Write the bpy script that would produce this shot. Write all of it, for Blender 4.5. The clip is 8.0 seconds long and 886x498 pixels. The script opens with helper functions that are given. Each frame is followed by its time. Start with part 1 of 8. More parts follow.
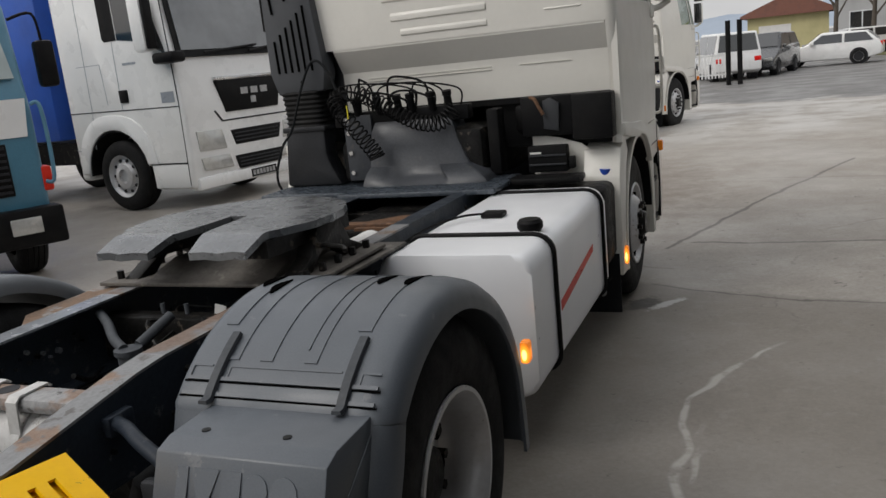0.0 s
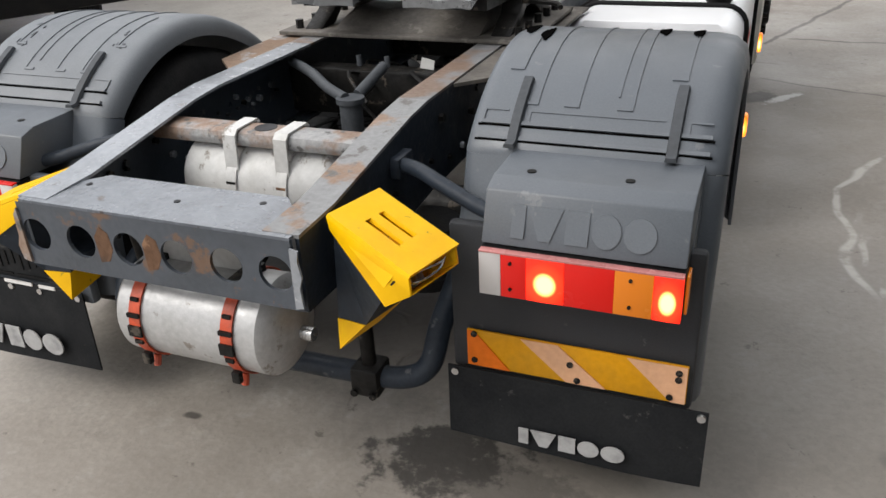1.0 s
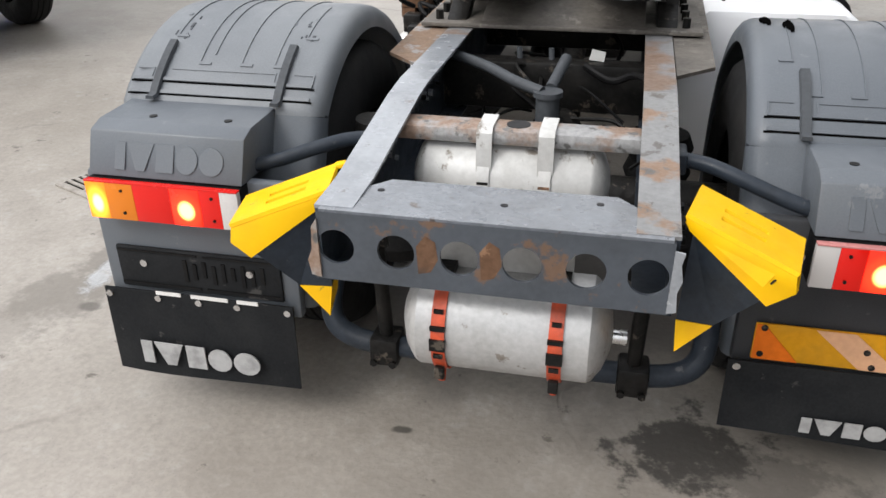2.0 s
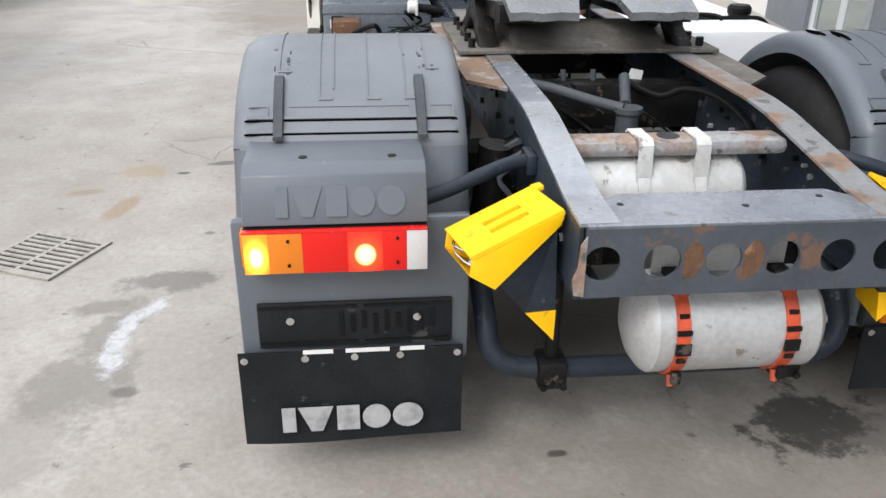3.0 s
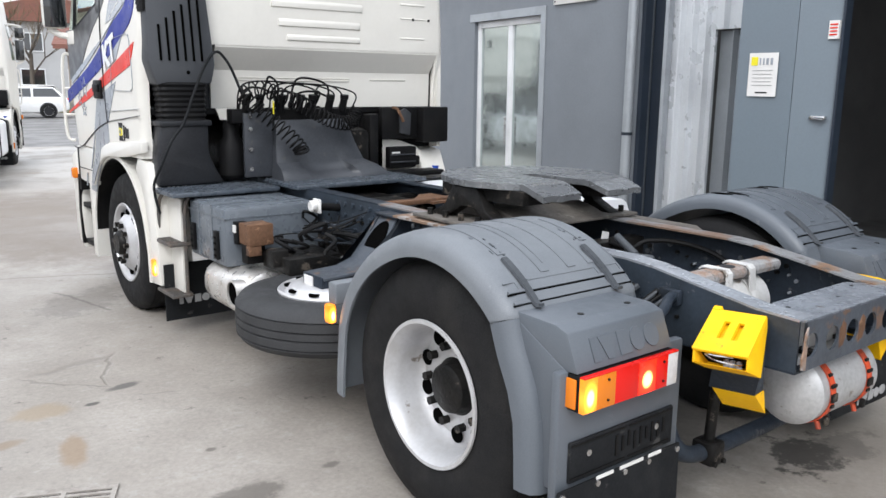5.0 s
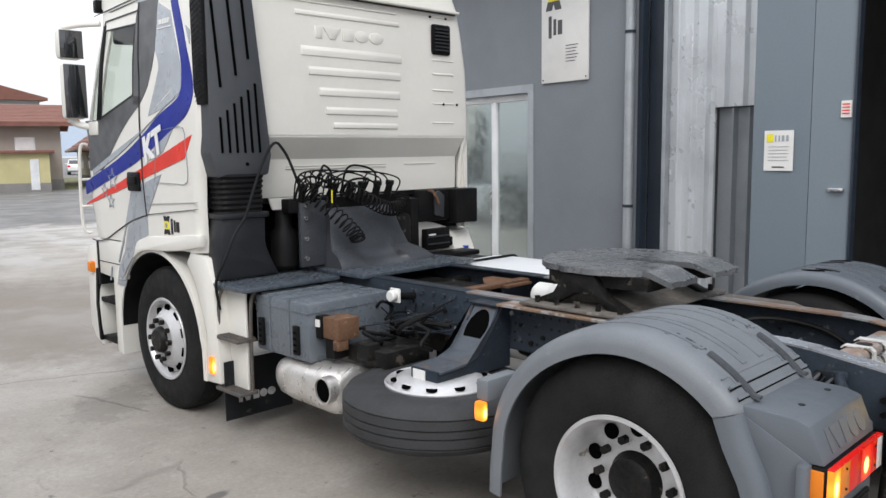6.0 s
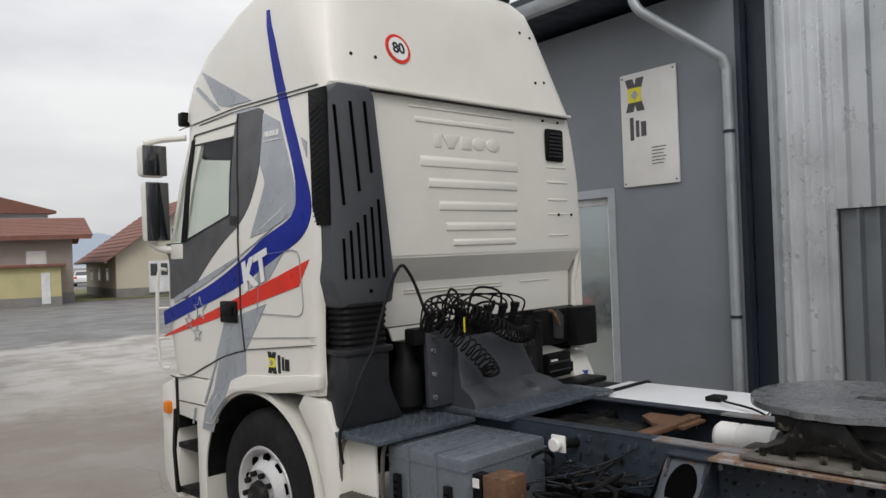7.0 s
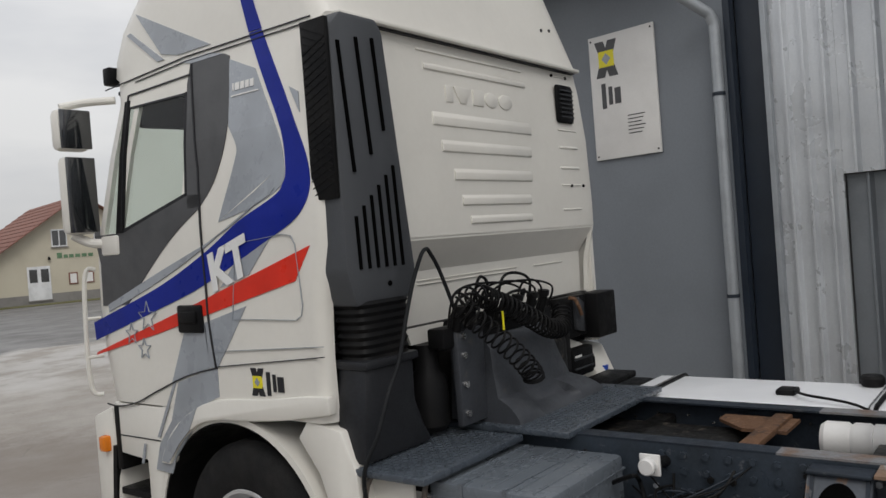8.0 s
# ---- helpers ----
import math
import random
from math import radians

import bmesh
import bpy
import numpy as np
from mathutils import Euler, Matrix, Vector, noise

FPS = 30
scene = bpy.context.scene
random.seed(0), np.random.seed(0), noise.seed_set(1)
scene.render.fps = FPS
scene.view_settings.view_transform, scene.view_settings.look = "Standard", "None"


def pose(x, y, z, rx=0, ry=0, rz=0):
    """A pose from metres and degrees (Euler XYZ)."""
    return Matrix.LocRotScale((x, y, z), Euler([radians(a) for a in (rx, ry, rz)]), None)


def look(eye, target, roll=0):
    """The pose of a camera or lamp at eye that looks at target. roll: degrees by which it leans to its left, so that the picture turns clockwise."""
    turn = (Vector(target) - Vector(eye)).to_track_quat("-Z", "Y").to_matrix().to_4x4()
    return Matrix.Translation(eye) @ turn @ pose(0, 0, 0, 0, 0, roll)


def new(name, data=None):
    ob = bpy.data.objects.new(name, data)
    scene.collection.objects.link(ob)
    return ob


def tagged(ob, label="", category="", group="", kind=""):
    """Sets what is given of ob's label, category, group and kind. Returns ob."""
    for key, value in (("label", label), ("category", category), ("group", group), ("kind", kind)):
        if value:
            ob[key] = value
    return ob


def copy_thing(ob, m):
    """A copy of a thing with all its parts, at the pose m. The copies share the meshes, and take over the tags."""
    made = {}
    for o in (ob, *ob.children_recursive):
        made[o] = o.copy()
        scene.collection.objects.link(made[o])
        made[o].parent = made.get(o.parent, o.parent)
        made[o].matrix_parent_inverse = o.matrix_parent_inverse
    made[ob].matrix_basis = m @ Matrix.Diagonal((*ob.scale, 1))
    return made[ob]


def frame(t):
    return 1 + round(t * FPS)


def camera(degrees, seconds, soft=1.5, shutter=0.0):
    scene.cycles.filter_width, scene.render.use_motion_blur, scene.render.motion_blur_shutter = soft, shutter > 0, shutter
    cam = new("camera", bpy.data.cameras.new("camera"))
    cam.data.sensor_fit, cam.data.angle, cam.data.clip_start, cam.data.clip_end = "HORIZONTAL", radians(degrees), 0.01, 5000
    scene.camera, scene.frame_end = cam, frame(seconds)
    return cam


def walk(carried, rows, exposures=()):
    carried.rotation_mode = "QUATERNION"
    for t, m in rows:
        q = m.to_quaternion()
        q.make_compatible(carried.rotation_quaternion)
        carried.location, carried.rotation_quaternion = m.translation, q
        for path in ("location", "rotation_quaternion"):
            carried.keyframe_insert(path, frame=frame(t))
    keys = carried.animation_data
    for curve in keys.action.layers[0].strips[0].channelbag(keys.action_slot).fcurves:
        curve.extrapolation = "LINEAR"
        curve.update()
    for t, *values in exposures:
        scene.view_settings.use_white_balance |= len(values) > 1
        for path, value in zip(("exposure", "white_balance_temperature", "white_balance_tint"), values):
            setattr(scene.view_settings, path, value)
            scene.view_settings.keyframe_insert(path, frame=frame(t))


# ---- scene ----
cam = camera(57.8, 8.0)
PATH = [
    (0, (2.163, -0.088, 1.763), (1.405, 1.708, 1.319), -5.9),
    (0.5, (1.817, -0.314, 1.694), (1.048, 1.351, 0.894), -4.5),
    (1.0, (1.347, -0.379, 1.667), (0.652, 1.261, 0.758), -2.9),
    (1.5, (0.810, -0.529, 1.672), (0.230, 1.142, 0.738), -1.9),
    (1.7, (0.607, -0.572, 1.693), (0.068, 1.106, 0.747), -1.7),
    (2.8, (-0.700, -0.700, 1.664), (-0.583, 1.092, 0.786), 1.2),
    (3.0, (-0.925, -0.688, 1.632), (-0.728, 1.111, 0.781), 0.8),
    (3.5, (-1.545, -0.667, 1.623), (-1.041, 1.110, 0.856), 0.9),
    (4, (-2.104, -0.660, 1.659), (-1.222, 0.994, 0.960), 2.1),
    (4.5, (-2.574, -0.512, 1.656), (-1.528, 1.102, 1.108), 1.0),
    (4.7, (-2.764, -0.453, 1.644), (-1.648, 1.136, 1.163), 0.8),
    (5.8, (-3.72, 0.16, 1.826), (-2.339, 1.583, 1.56), -0.3),
    (6, (-3.848, 0.366, 1.817), (-2.447, 1.774, 1.574), -0.7),
    (6.5, (-4.007, 0.885, 1.888), (-2.614, 2.309, 1.716), -1.3),
    (7, (-3.963, 1.503, 1.957), (-2.547, 2.916, 1.963), -2.2),
    (7.5, (-3.906, 2.11, 1.983), (-2.395, 3.417, 2.07), -3.5),
    (8, (-3.688, 2.695, 1.929), (-2.099, 3.909, 1.901), -4.4),
]
walk(cam, [(t, look(eye, target, roll)) for t, eye, target, roll in PATH], exposures=[(0.0, 0.05, 6450, 10), (0.5, 0.4, 6500, 10), (1.0, 0.8, 6450, 10), (1.7, 0.9, 6400, 10), (2.8, 1.05, 6200, 10), (3.5, 1.0, 6100, 10), (4.5, 1.1, 5950, 10), (5.2, 1.0, 6050, 10), (6.0, 0.7, 6150, 10), (6.5, 0.34, 6250, 10), (7.0, 0.11, 6350, 10), (8.0, -0.09, 6350, 10)])

# ---- world and light ----
world = bpy.data.worlds.new("overcast_sky")
scene.world = world
world.use_nodes = True
wn, wl = world.node_tree.nodes, world.node_tree.links
wn.clear()
w_out = wn.new("ShaderNodeOutputWorld")
w_bg = wn.new("ShaderNodeBackground")
w_sky = wn.new("ShaderNodeTexSky")
w_sky.sky_type = "NISHITA"
w_sky.sun_disc = False
w_sky.sun_elevation, w_sky.sun_rotation = radians(38), radians(250)
w_sky.dust_density, w_sky.air_density = 4.0, 1.0
w_coord = wn.new("ShaderNodeTexCoord")
w_map = wn.new("ShaderNodeMapping")
w_map.inputs["Scale"].default_value = (1.0, 1.0, 3.2)
w_noise = wn.new("ShaderNodeTexNoise")
w_noise.inputs["Scale"].default_value, w_noise.inputs["Detail"].default_value = 1.7, 6.0
w_ramp = wn.new("ShaderNodeValToRGB")
w_ramp.color_ramp.elements[0].position, w_ramp.color_ramp.elements[0].color = 0.34, (6.0, 6.1, 6.4, 1)
w_ramp.color_ramp.elements[1].position, w_ramp.color_ramp.elements[1].color = 0.66, (10.0, 9.8, 9.5, 1)
w_mix = wn.new("ShaderNodeMix")
w_mix.data_type = "RGBA"
w_mix.inputs["Factor"].default_value = 0.88
wl.new(w_coord.outputs["Generated"], w_map.inputs["Vector"])
wl.new(w_map.outputs["Vector"], w_noise.inputs["Vector"])
wl.new(w_noise.outputs["Fac"], w_ramp.inputs["Fac"])
wl.new(w_sky.outputs["Color"], w_mix.inputs["A"])
wl.new(w_ramp.outputs["Color"], w_mix.inputs["B"])
# an overcast sky brightens from the horizon to the zenith
w_sep = wn.new("ShaderNodeSeparateXYZ")
wl.new(w_coord.outputs["Generated"], w_sep.inputs[0])
w_rise = wn.new("ShaderNodeMapRange")
w_rise.inputs["To Min"].default_value, w_rise.inputs["To Max"].default_value = 0.78, 1.45
wl.new(w_sep.outputs["Z"], w_rise.inputs["Value"])
w_zen = wn.new("ShaderNodeVectorMath")
w_zen.operation = "SCALE"
wl.new(w_mix.outputs["Result"], w_zen.inputs[0])
wl.new(w_rise.outputs["Result"], w_zen.inputs["Scale"])
wl.new(w_zen.outputs["Vector"], w_bg.inputs["Color"])
w_bg.inputs["Strength"].default_value = 0.1
wl.new(w_bg.outputs["Background"], w_out.inputs["Surface"])
sun = new("sun", bpy.data.lights.new("sun", "SUN"))
sun.data.energy, sun.data.angle, sun.data.color = 0.9, radians(25), (1.0, 0.96, 0.9)
sun.matrix_world = look((-6, -4, 9), (0, 3, 0))


# ---- materials ----
def mat(name, base, rough=0.5, metal=0.0, second=None, amount=0.5, scale=3.0, fine=60.0, grain=0.06, bump=0.0, bscale=None, coat=0.0, spec=0.5, sharp=0.12, third=None, tamount=0.3, tscale=9.0):
    """Base colour broken up by a broad second colour, a sharper third one and fine grain, with bump and uneven gloss."""
    m = bpy.data.materials.new(name)
    m.use_nodes = True
    n, l = m.node_tree.nodes, m.node_tree.links
    b = n["Principled BSDF"]
    tc = n.new("ShaderNodeTexCoord")
    vec = tc.outputs["Object"]

    def tex(sc, detail=5.0, rgh=0.55):
        t = n.new("ShaderNodeTexNoise")
        t.inputs["Scale"].default_value, t.inputs["Detail"].default_value, t.inputs["Roughness"].default_value = sc, detail, rgh
        l.new(vec, t.inputs["Vector"])
        return t.outputs["Fac"]

    def ramp(fac, lo, hi):
        r = n.new("ShaderNodeMapRange")
        r.inputs["From Min"].default_value, r.inputs["From Max"].default_value = lo, hi
        l.new(fac, r.inputs["Value"])
        return r.outputs["Result"]

    def mix(fac, a, c, mode="MIX"):
        x = n.new("ShaderNodeMix")
        x.data_type, x.blend_type = "RGBA", mode
        for key, v in (("Factor", fac), ("A", a), ("B", c)):
            if isinstance(v, bpy.types.NodeSocket):
                l.new(v, x.inputs[key])
            elif key == "Factor":
                x.inputs[key].default_value = v
            else:
                x.inputs[key].default_value = (*v, 1)
        return x.outputs["Result"]

    second = second or tuple(c * 0.8 for c in base)
    broad = tex(scale)
    col = mix(ramp(broad, 0.5 - amount * 0.25 + 0.05 - sharp, 0.5 - amount * 0.25 + 0.05 + sharp), second, base) if amount else mix(0.0, base, base)
    if third:
        spots = tex(tscale, 8.0, 0.65)
        edge = 0.66 - 0.25 * tamount
        col = mix(ramp(spots, edge - 0.015, edge + 0.03), col, third)
    fin = tex(fine, 3.0)
    g = ramp(fin, 0.3, 0.7)
    col = mix(grain, col, mix(g, tuple(c * 0.35 for c in base), tuple(min(1.0, c * 1.6 + 0.02) for c in base)))
    l.new(col, b.inputs["Base Color"])
    rr = n.new("ShaderNodeMapRange")
    rr.inputs["From Min"].default_value, rr.inputs["From Max"].default_value = 0.3, 0.7
    rr.inputs["To Min"].default_value, rr.inputs["To Max"].default_value = max(0.02, rough - 0.1), min(1.0, rough + 0.12)
    l.new(tex(scale * 3.1), rr.inputs["Value"])
    l.new(rr.outputs["Result"], b.inputs["Roughness"])
    b.inputs["Metallic"].default_value = metal
    b.inputs["Specular IOR Level"].default_value = spec
    b.inputs["Coat Weight"].default_value = coat
    b.inputs["Coat Roughness"].default_value = 0.06
    if bump:
        bp = n.new("ShaderNodeBump")
        bp.inputs["Strength"].default_value, bp.inputs["Distance"].default_value = min(1.0, bump), 0.004
        l.new(tex(bscale or fine, 4.0), bp.inputs["Height"])
        l.new(bp.outputs["Normal"], b.inputs["Normal"])
    return m


def lamp_mat(name, base, glow, strength):
    m = mat(name, base, 0.2, coat=0.15, spec=0.3, amount=0.0, grain=0.0)
    b = m.node_tree.nodes["Principled BSDF"]
    b.inputs["Emission Color"].default_value = (*glow, 1)
    b.inputs["Emission Strength"].default_value = strength
    return m


def glow_lens(name, core, rim, strength, dark):
    """A lens lit from a bulb behind it: brightest in the middle."""
    m = lamp_mat(name, dark, rim, 1.0)
    n, l = m.node_tree.nodes, m.node_tree.links
    b = n["Principled BSDF"]
    mp = n.new("ShaderNodeMapping")
    mp.vector_type = "TEXTURE"
    mp.inputs["Location"].default_value = (0.5, 0.5, 0.42)
    mp.inputs["Scale"].default_value = (0.68, 9.0, 0.62)
    l.new(n.new("ShaderNodeTexCoord").outputs["Generated"], mp.inputs["Vector"])
    ln = n.new("ShaderNodeVectorMath")
    ln.operation = "LENGTH"
    l.new(mp.outputs["Vector"], ln.inputs[0])
    r = n.new("ShaderNodeValToRGB")
    r.color_ramp.interpolation = "EASE"
    r.color_ramp.elements[0].position, r.color_ramp.elements[0].color = 0.25, (*core, 1)
    r.color_ramp.elements[1].position, r.color_ramp.elements[1].color = 0.95, (*[c * 0.16 for c in rim], 1)
    mid = r.color_ramp.elements.new(0.5)
    mid.color = (*[c * 0.6 for c in rim], 1)
    l.new(ln.outputs["Value"], r.inputs["Fac"])
    l.new(r.outputs["Color"], b.inputs["Emission Color"])
    b.inputs["Emission Strength"].default_value = strength
    return m


def glass_mat(name, tint=(0.5, 0.6, 0.56), rough=0.0):
    m = bpy.data.materials.new(name)
    m.use_nodes = True
    b = m.node_tree.nodes["Principled BSDF"]
    b.inputs["Base Color"].default_value = (*tint, 1)
    b.inputs["Roughness"].default_value = rough
    b.inputs["Transmission Weight"].default_value = 1.0
    b.inputs["IOR"].default_value = 1.1
    b.inputs["Specular IOR Level"].default_value = 0.5
    b.inputs["Coat Weight"].default_value = 0.5
    return m


WHITE = mat("white_cab_paint", (0.72, 0.70, 0.645), 0.4, second=(0.67, 0.65, 0.60), amount=0.45, scale=1.6, coat=0.15, grain=0.02, fine=30)
WHITE_CLEAN = mat("white_paint", (0.78, 0.78, 0.77), 0.3, second=(0.7, 0.7, 0.69), amount=0.4, scale=1.2, coat=0.4, grain=0.02)
CHASSIS = mat("dark_blue_grey_chassis_paint", (0.022, 0.029, 0.04), 0.45, second=(0.018, 0.021, 0.025), amount=0.6, scale=5, third=(0.1, 0.1, 0.105), tamount=0.1, tscale=14, bump=0.3, grain=0.15, spec=0.22)
BAR = mat("scuffed_blue_grey_paint", (0.062, 0.072, 0.088), 0.4, second=(0.045, 0.052, 0.062), amount=0.5, scale=6, third=(0.15, 0.085, 0.05), tamount=0.2, tscale=9, bump=0.35, grain=0.12)
WORN = mat("worn_grey_paint_with_rust", (0.3, 0.318, 0.345), 0.2, second=(0.22, 0.234, 0.256), amount=0.5, scale=6, third=(0.1, 0.075, 0.06), tamount=0.06, tscale=17, bump=0.2, grain=0.16, metal=0.15, spec=0.7)
RUST = mat("rusty_steel", (0.2, 0.13, 0.085), 0.8, second=(0.13, 0.1, 0.08), amount=0.6, scale=8, third=(0.3, 0.3, 0.3), tamount=0.5, tscale=9, bump=0.7, grain=0.25)
FLAKED = mat("flaked_grey_paint_over_rust", (0.3, 0.3, 0.3), 0.5, second=(0.24, 0.135, 0.075), amount=0.08, scale=7, sharp=0.05, third=(0.06, 0.055, 0.05), tamount=0.25, tscale=16, bump=0.7, grain=0.25)
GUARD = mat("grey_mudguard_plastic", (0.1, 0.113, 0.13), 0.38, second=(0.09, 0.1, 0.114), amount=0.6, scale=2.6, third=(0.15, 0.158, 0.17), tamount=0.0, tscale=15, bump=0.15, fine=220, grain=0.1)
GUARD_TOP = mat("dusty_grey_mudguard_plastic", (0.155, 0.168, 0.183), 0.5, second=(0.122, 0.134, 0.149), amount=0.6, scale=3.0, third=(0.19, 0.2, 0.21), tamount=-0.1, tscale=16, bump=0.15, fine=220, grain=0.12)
STRAP = mat("dark_rubber_strap", (0.062, 0.068, 0.076), 0.55, amount=0.5, scale=6, grain=0.15, spec=0.25)
BROWN = mat("brown_rusted_steel", (0.13, 0.07, 0.04), 0.7, second=(0.062, 0.04, 0.03), amount=0.5, scale=9, sharp=0.05, third=(0.3, 0.17, 0.1), tamount=0.2, tscale=16, bump=0.8, grain=0.25, spec=0.2)
DARKPL = mat("dark_grey_plastic", (0.038, 0.04, 0.044), 0.48, second=(0.026, 0.028, 0.031), amount=0.6, scale=3, bump=0.3, fine=260, grain=0.14, third=(0.09, 0.09, 0.088), tamount=0.04, tscale=12, spec=0.22)
BLACKPL = mat("black_plastic", (0.006, 0.006, 0.0065), 0.45, second=(0.012, 0.0115, 0.011), amount=0.5, scale=6, bump=0.3, fine=150, grain=0.15, spec=0.1)
GREASE = mat("greasy_black_steel", (0.007, 0.0068, 0.0065), 0.4, second=(0.018, 0.0165, 0.015), amount=0.5, scale=9, third=(0.09, 0.075, 0.06), tamount=0.22, tscale=15, bump=0.7, bscale=35, grain=0.2, spec=0.15)
PLATE = mat("greased_coupling_plate", (0.2, 0.208, 0.216), 0.27, metal=0.5, spec=0.8, second=(0.14, 0.145, 0.152), amount=0.5, scale=4, third=(0.06, 0.058, 0.056), tamount=0.02, tscale=5, bump=0.3, bscale=30, grain=0.18)
RUBBER_D = mat("dusty_tyre_rubber", (0.04, 0.041, 0.043), 0.65, second=(0.028, 0.028, 0.029), amount=0.6, scale=4, bump=0.35, fine=140, grain=0.2, spec=0.2)
RUBBER = mat("tyre_rubber", (0.012, 0.012, 0.0125), 0.7, second=(0.022, 0.021, 0.02), amount=0.6, scale=5, bump=0.35, fine=140, grain=0.2, spec=0.14)
FLAP = mat("rubber_mud_flap", (0.011, 0.012, 0.0135), 0.62, second=(0.02, 0.021, 0.022), amount=0.5, scale=4, bump=0.25, fine=120, grain=0.14, third=(0.07, 0.068, 0.065), tamount=0.06, tscale=11, spec=0.12)
SILVER = mat("silver_painted_rim", (0.55, 0.55, 0.56), 0.38, metal=0.35, second=(0.44, 0.43, 0.42), amount=0.5, scale=6, third=(0.2, 0.17, 0.14), tamount=0.05, tscale=9, grain=0.06)
CHROME = mat("bright_wheel_steel", (0.6, 0.6, 0.6), 0.22, metal=0.9, second=(0.42, 0.41, 0.4), amount=0.4, scale=7, grain=0.05)
TANKS = mat("dull_silver_tank_paint", (0.46, 0.46, 0.46), 0.36, metal=0.3, second=(0.36, 0.355, 0.345), amount=0.5, scale=5, third=(0.2, 0.17, 0.14), tamount=0.16, tscale=13, grain=0.14, bump=0.3)
TANKW = mat("weathered_white_tank_paint", (0.6, 0.6, 0.59), 0.4, second=(0.46, 0.455, 0.44), amount=0.5, scale=5, third=(0.2, 0.17, 0.14), tamount=0.14, tscale=13, grain=0.1, bump=0.2)
ALU = mat("aluminium_fuel_tank", (0.86, 0.87, 0.89), 0.34, metal=0.15, second=(0.75, 0.76, 0.78), amount=0.4, scale=0.8, grain=0.0)
STEEL = mat("brushed_exhaust_steel", (0.72, 0.7, 0.67), 0.32, metal=0.7, second=(0.55, 0.52, 0.48), amount=0.5, scale=6, third=(0.4, 0.36, 0.3), tamount=0.1, tscale=9, grain=0.1)
ORANGE = mat("orange_strap", (0.55, 0.07, 0.02), 0.5, second=(0.2, 0.05, 0.03), amount=0.5, scale=18, grain=0.15)
YELLOW = mat("yellow_chock_plastic", (0.88, 0.5, 0.001), 0.45, spec=0.18, second=(0.78, 0.41, 0.006), amount=0.4, scale=5, third=(0.3, 0.2, 0.04), tamount=0.03, tscale=25, grain=0.03)
BLUE = mat("blue_decal", (0.005, 0.017, 0.25), 0.35, amount=0.3, scale=3, grain=0.02, spec=0.18)
RED = mat("red_decal", (0.7, 0.032, 0.014), 0.35, amount=0.3, scale=3, grain=0.02, spec=0.3)
GREYDEC = mat("grey_decal", (0.32, 0.345, 0.38), 0.3, amount=0.3, scale=3, coat=0.4, grain=0.02)
DGREYDEC = mat("dark_grey_trim", (0.05, 0.05, 0.053), 0.4, amount=0.3, scale=3, coat=0.15, grain=0.05)
LOGO_W = mat("pale_grey_print", (0.37, 0.37, 0.37), 0.5, amount=0.5, second=(0.22, 0.22, 0.22), scale=20, grain=0.1)
LOGO_Y = mat("yellow_print", (0.75, 0.66, 0.02), 0.4, amount=0.0, grain=0.02)
INK = mat("black_print", (0.022, 0.022, 0.025), 0.5, amount=0.0, grain=0.02, spec=0.2)
# flat black that paints the shade inside holes, slots and pits
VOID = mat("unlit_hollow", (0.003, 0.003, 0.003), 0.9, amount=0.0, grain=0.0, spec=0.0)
GLASS = glass_mat("window_glass", (0.74, 0.85, 0.8))
DARKGLASS = mat("tinted_glass", (0.012, 0.014, 0.016), 0.05, amount=0.0, grain=0.0, coat=1.0, spec=0.8)
L_AMBER = lamp_mat("amber_lens", (0.58, 0.16, 0.01), (1.0, 0.3, 0.02), 0.08)
L_AMBER_ON = glow_lens("lit_amber_lens", (1.0, 0.6, 0.16), (1.0, 0.26, 0.02), 3.0, (0.6, 0.18, 0.01))
L_RED = lamp_mat("red_lens", (0.5, 0.008, 0.005), (1.0, 0.012, 0.004), 0.11)
L_RED_ON = glow_lens("lit_red_lens", (1.0, 0.5, 0.12), (1.0, 0.02, 0.004), 3.4, (0.5, 0.02, 0.01))
PINK = mat("pale_red_highlight", (0.5, 0.2, 0.19), 0.25, amount=0.3, scale=8, grain=0.05)
PAPER_TAG = mat("paper_tag", (0.62, 0.62, 0.6), 0.6, amount=0.3)
L_WHITE = lamp_mat("clear_lens", (0.55, 0.53, 0.52), (1, 1, 1), 0.0)


# ---- mesh helpers ----
def link(name, bm, material, parent=None, smooth=True, label="", angle=35):
    bmesh.ops.recalc_face_normals(bm, faces=bm.faces)
    me = bpy.data.meshes.new(name)
    bm.to_mesh(me)
    bm.free()
    for p in me.polygons:
        p.use_smooth = smooth
    if smooth:
        me.set_sharp_from_angle(angle=radians(angle))
    me.materials.append(material)
    ob = new(name, me)
    ob.parent = parent
    if label:
        ob["label"] = label
    return ob


def part(name, bm, material, parent, label="", smooth=True, angle=35):
    return link(name, bm, material, parent, smooth, label, angle)


def thing(name, bm, material, label, category, group="", kind="", smooth=True):
    return tagged(link(name, bm, material, None, smooth), label, category, group, kind)


def group_thing(name, label, category, m=None, group="", kind=""):
    ob = tagged(new(name), label, category, group, kind)
    if m is not None:
        ob.matrix_world = m
    return ob


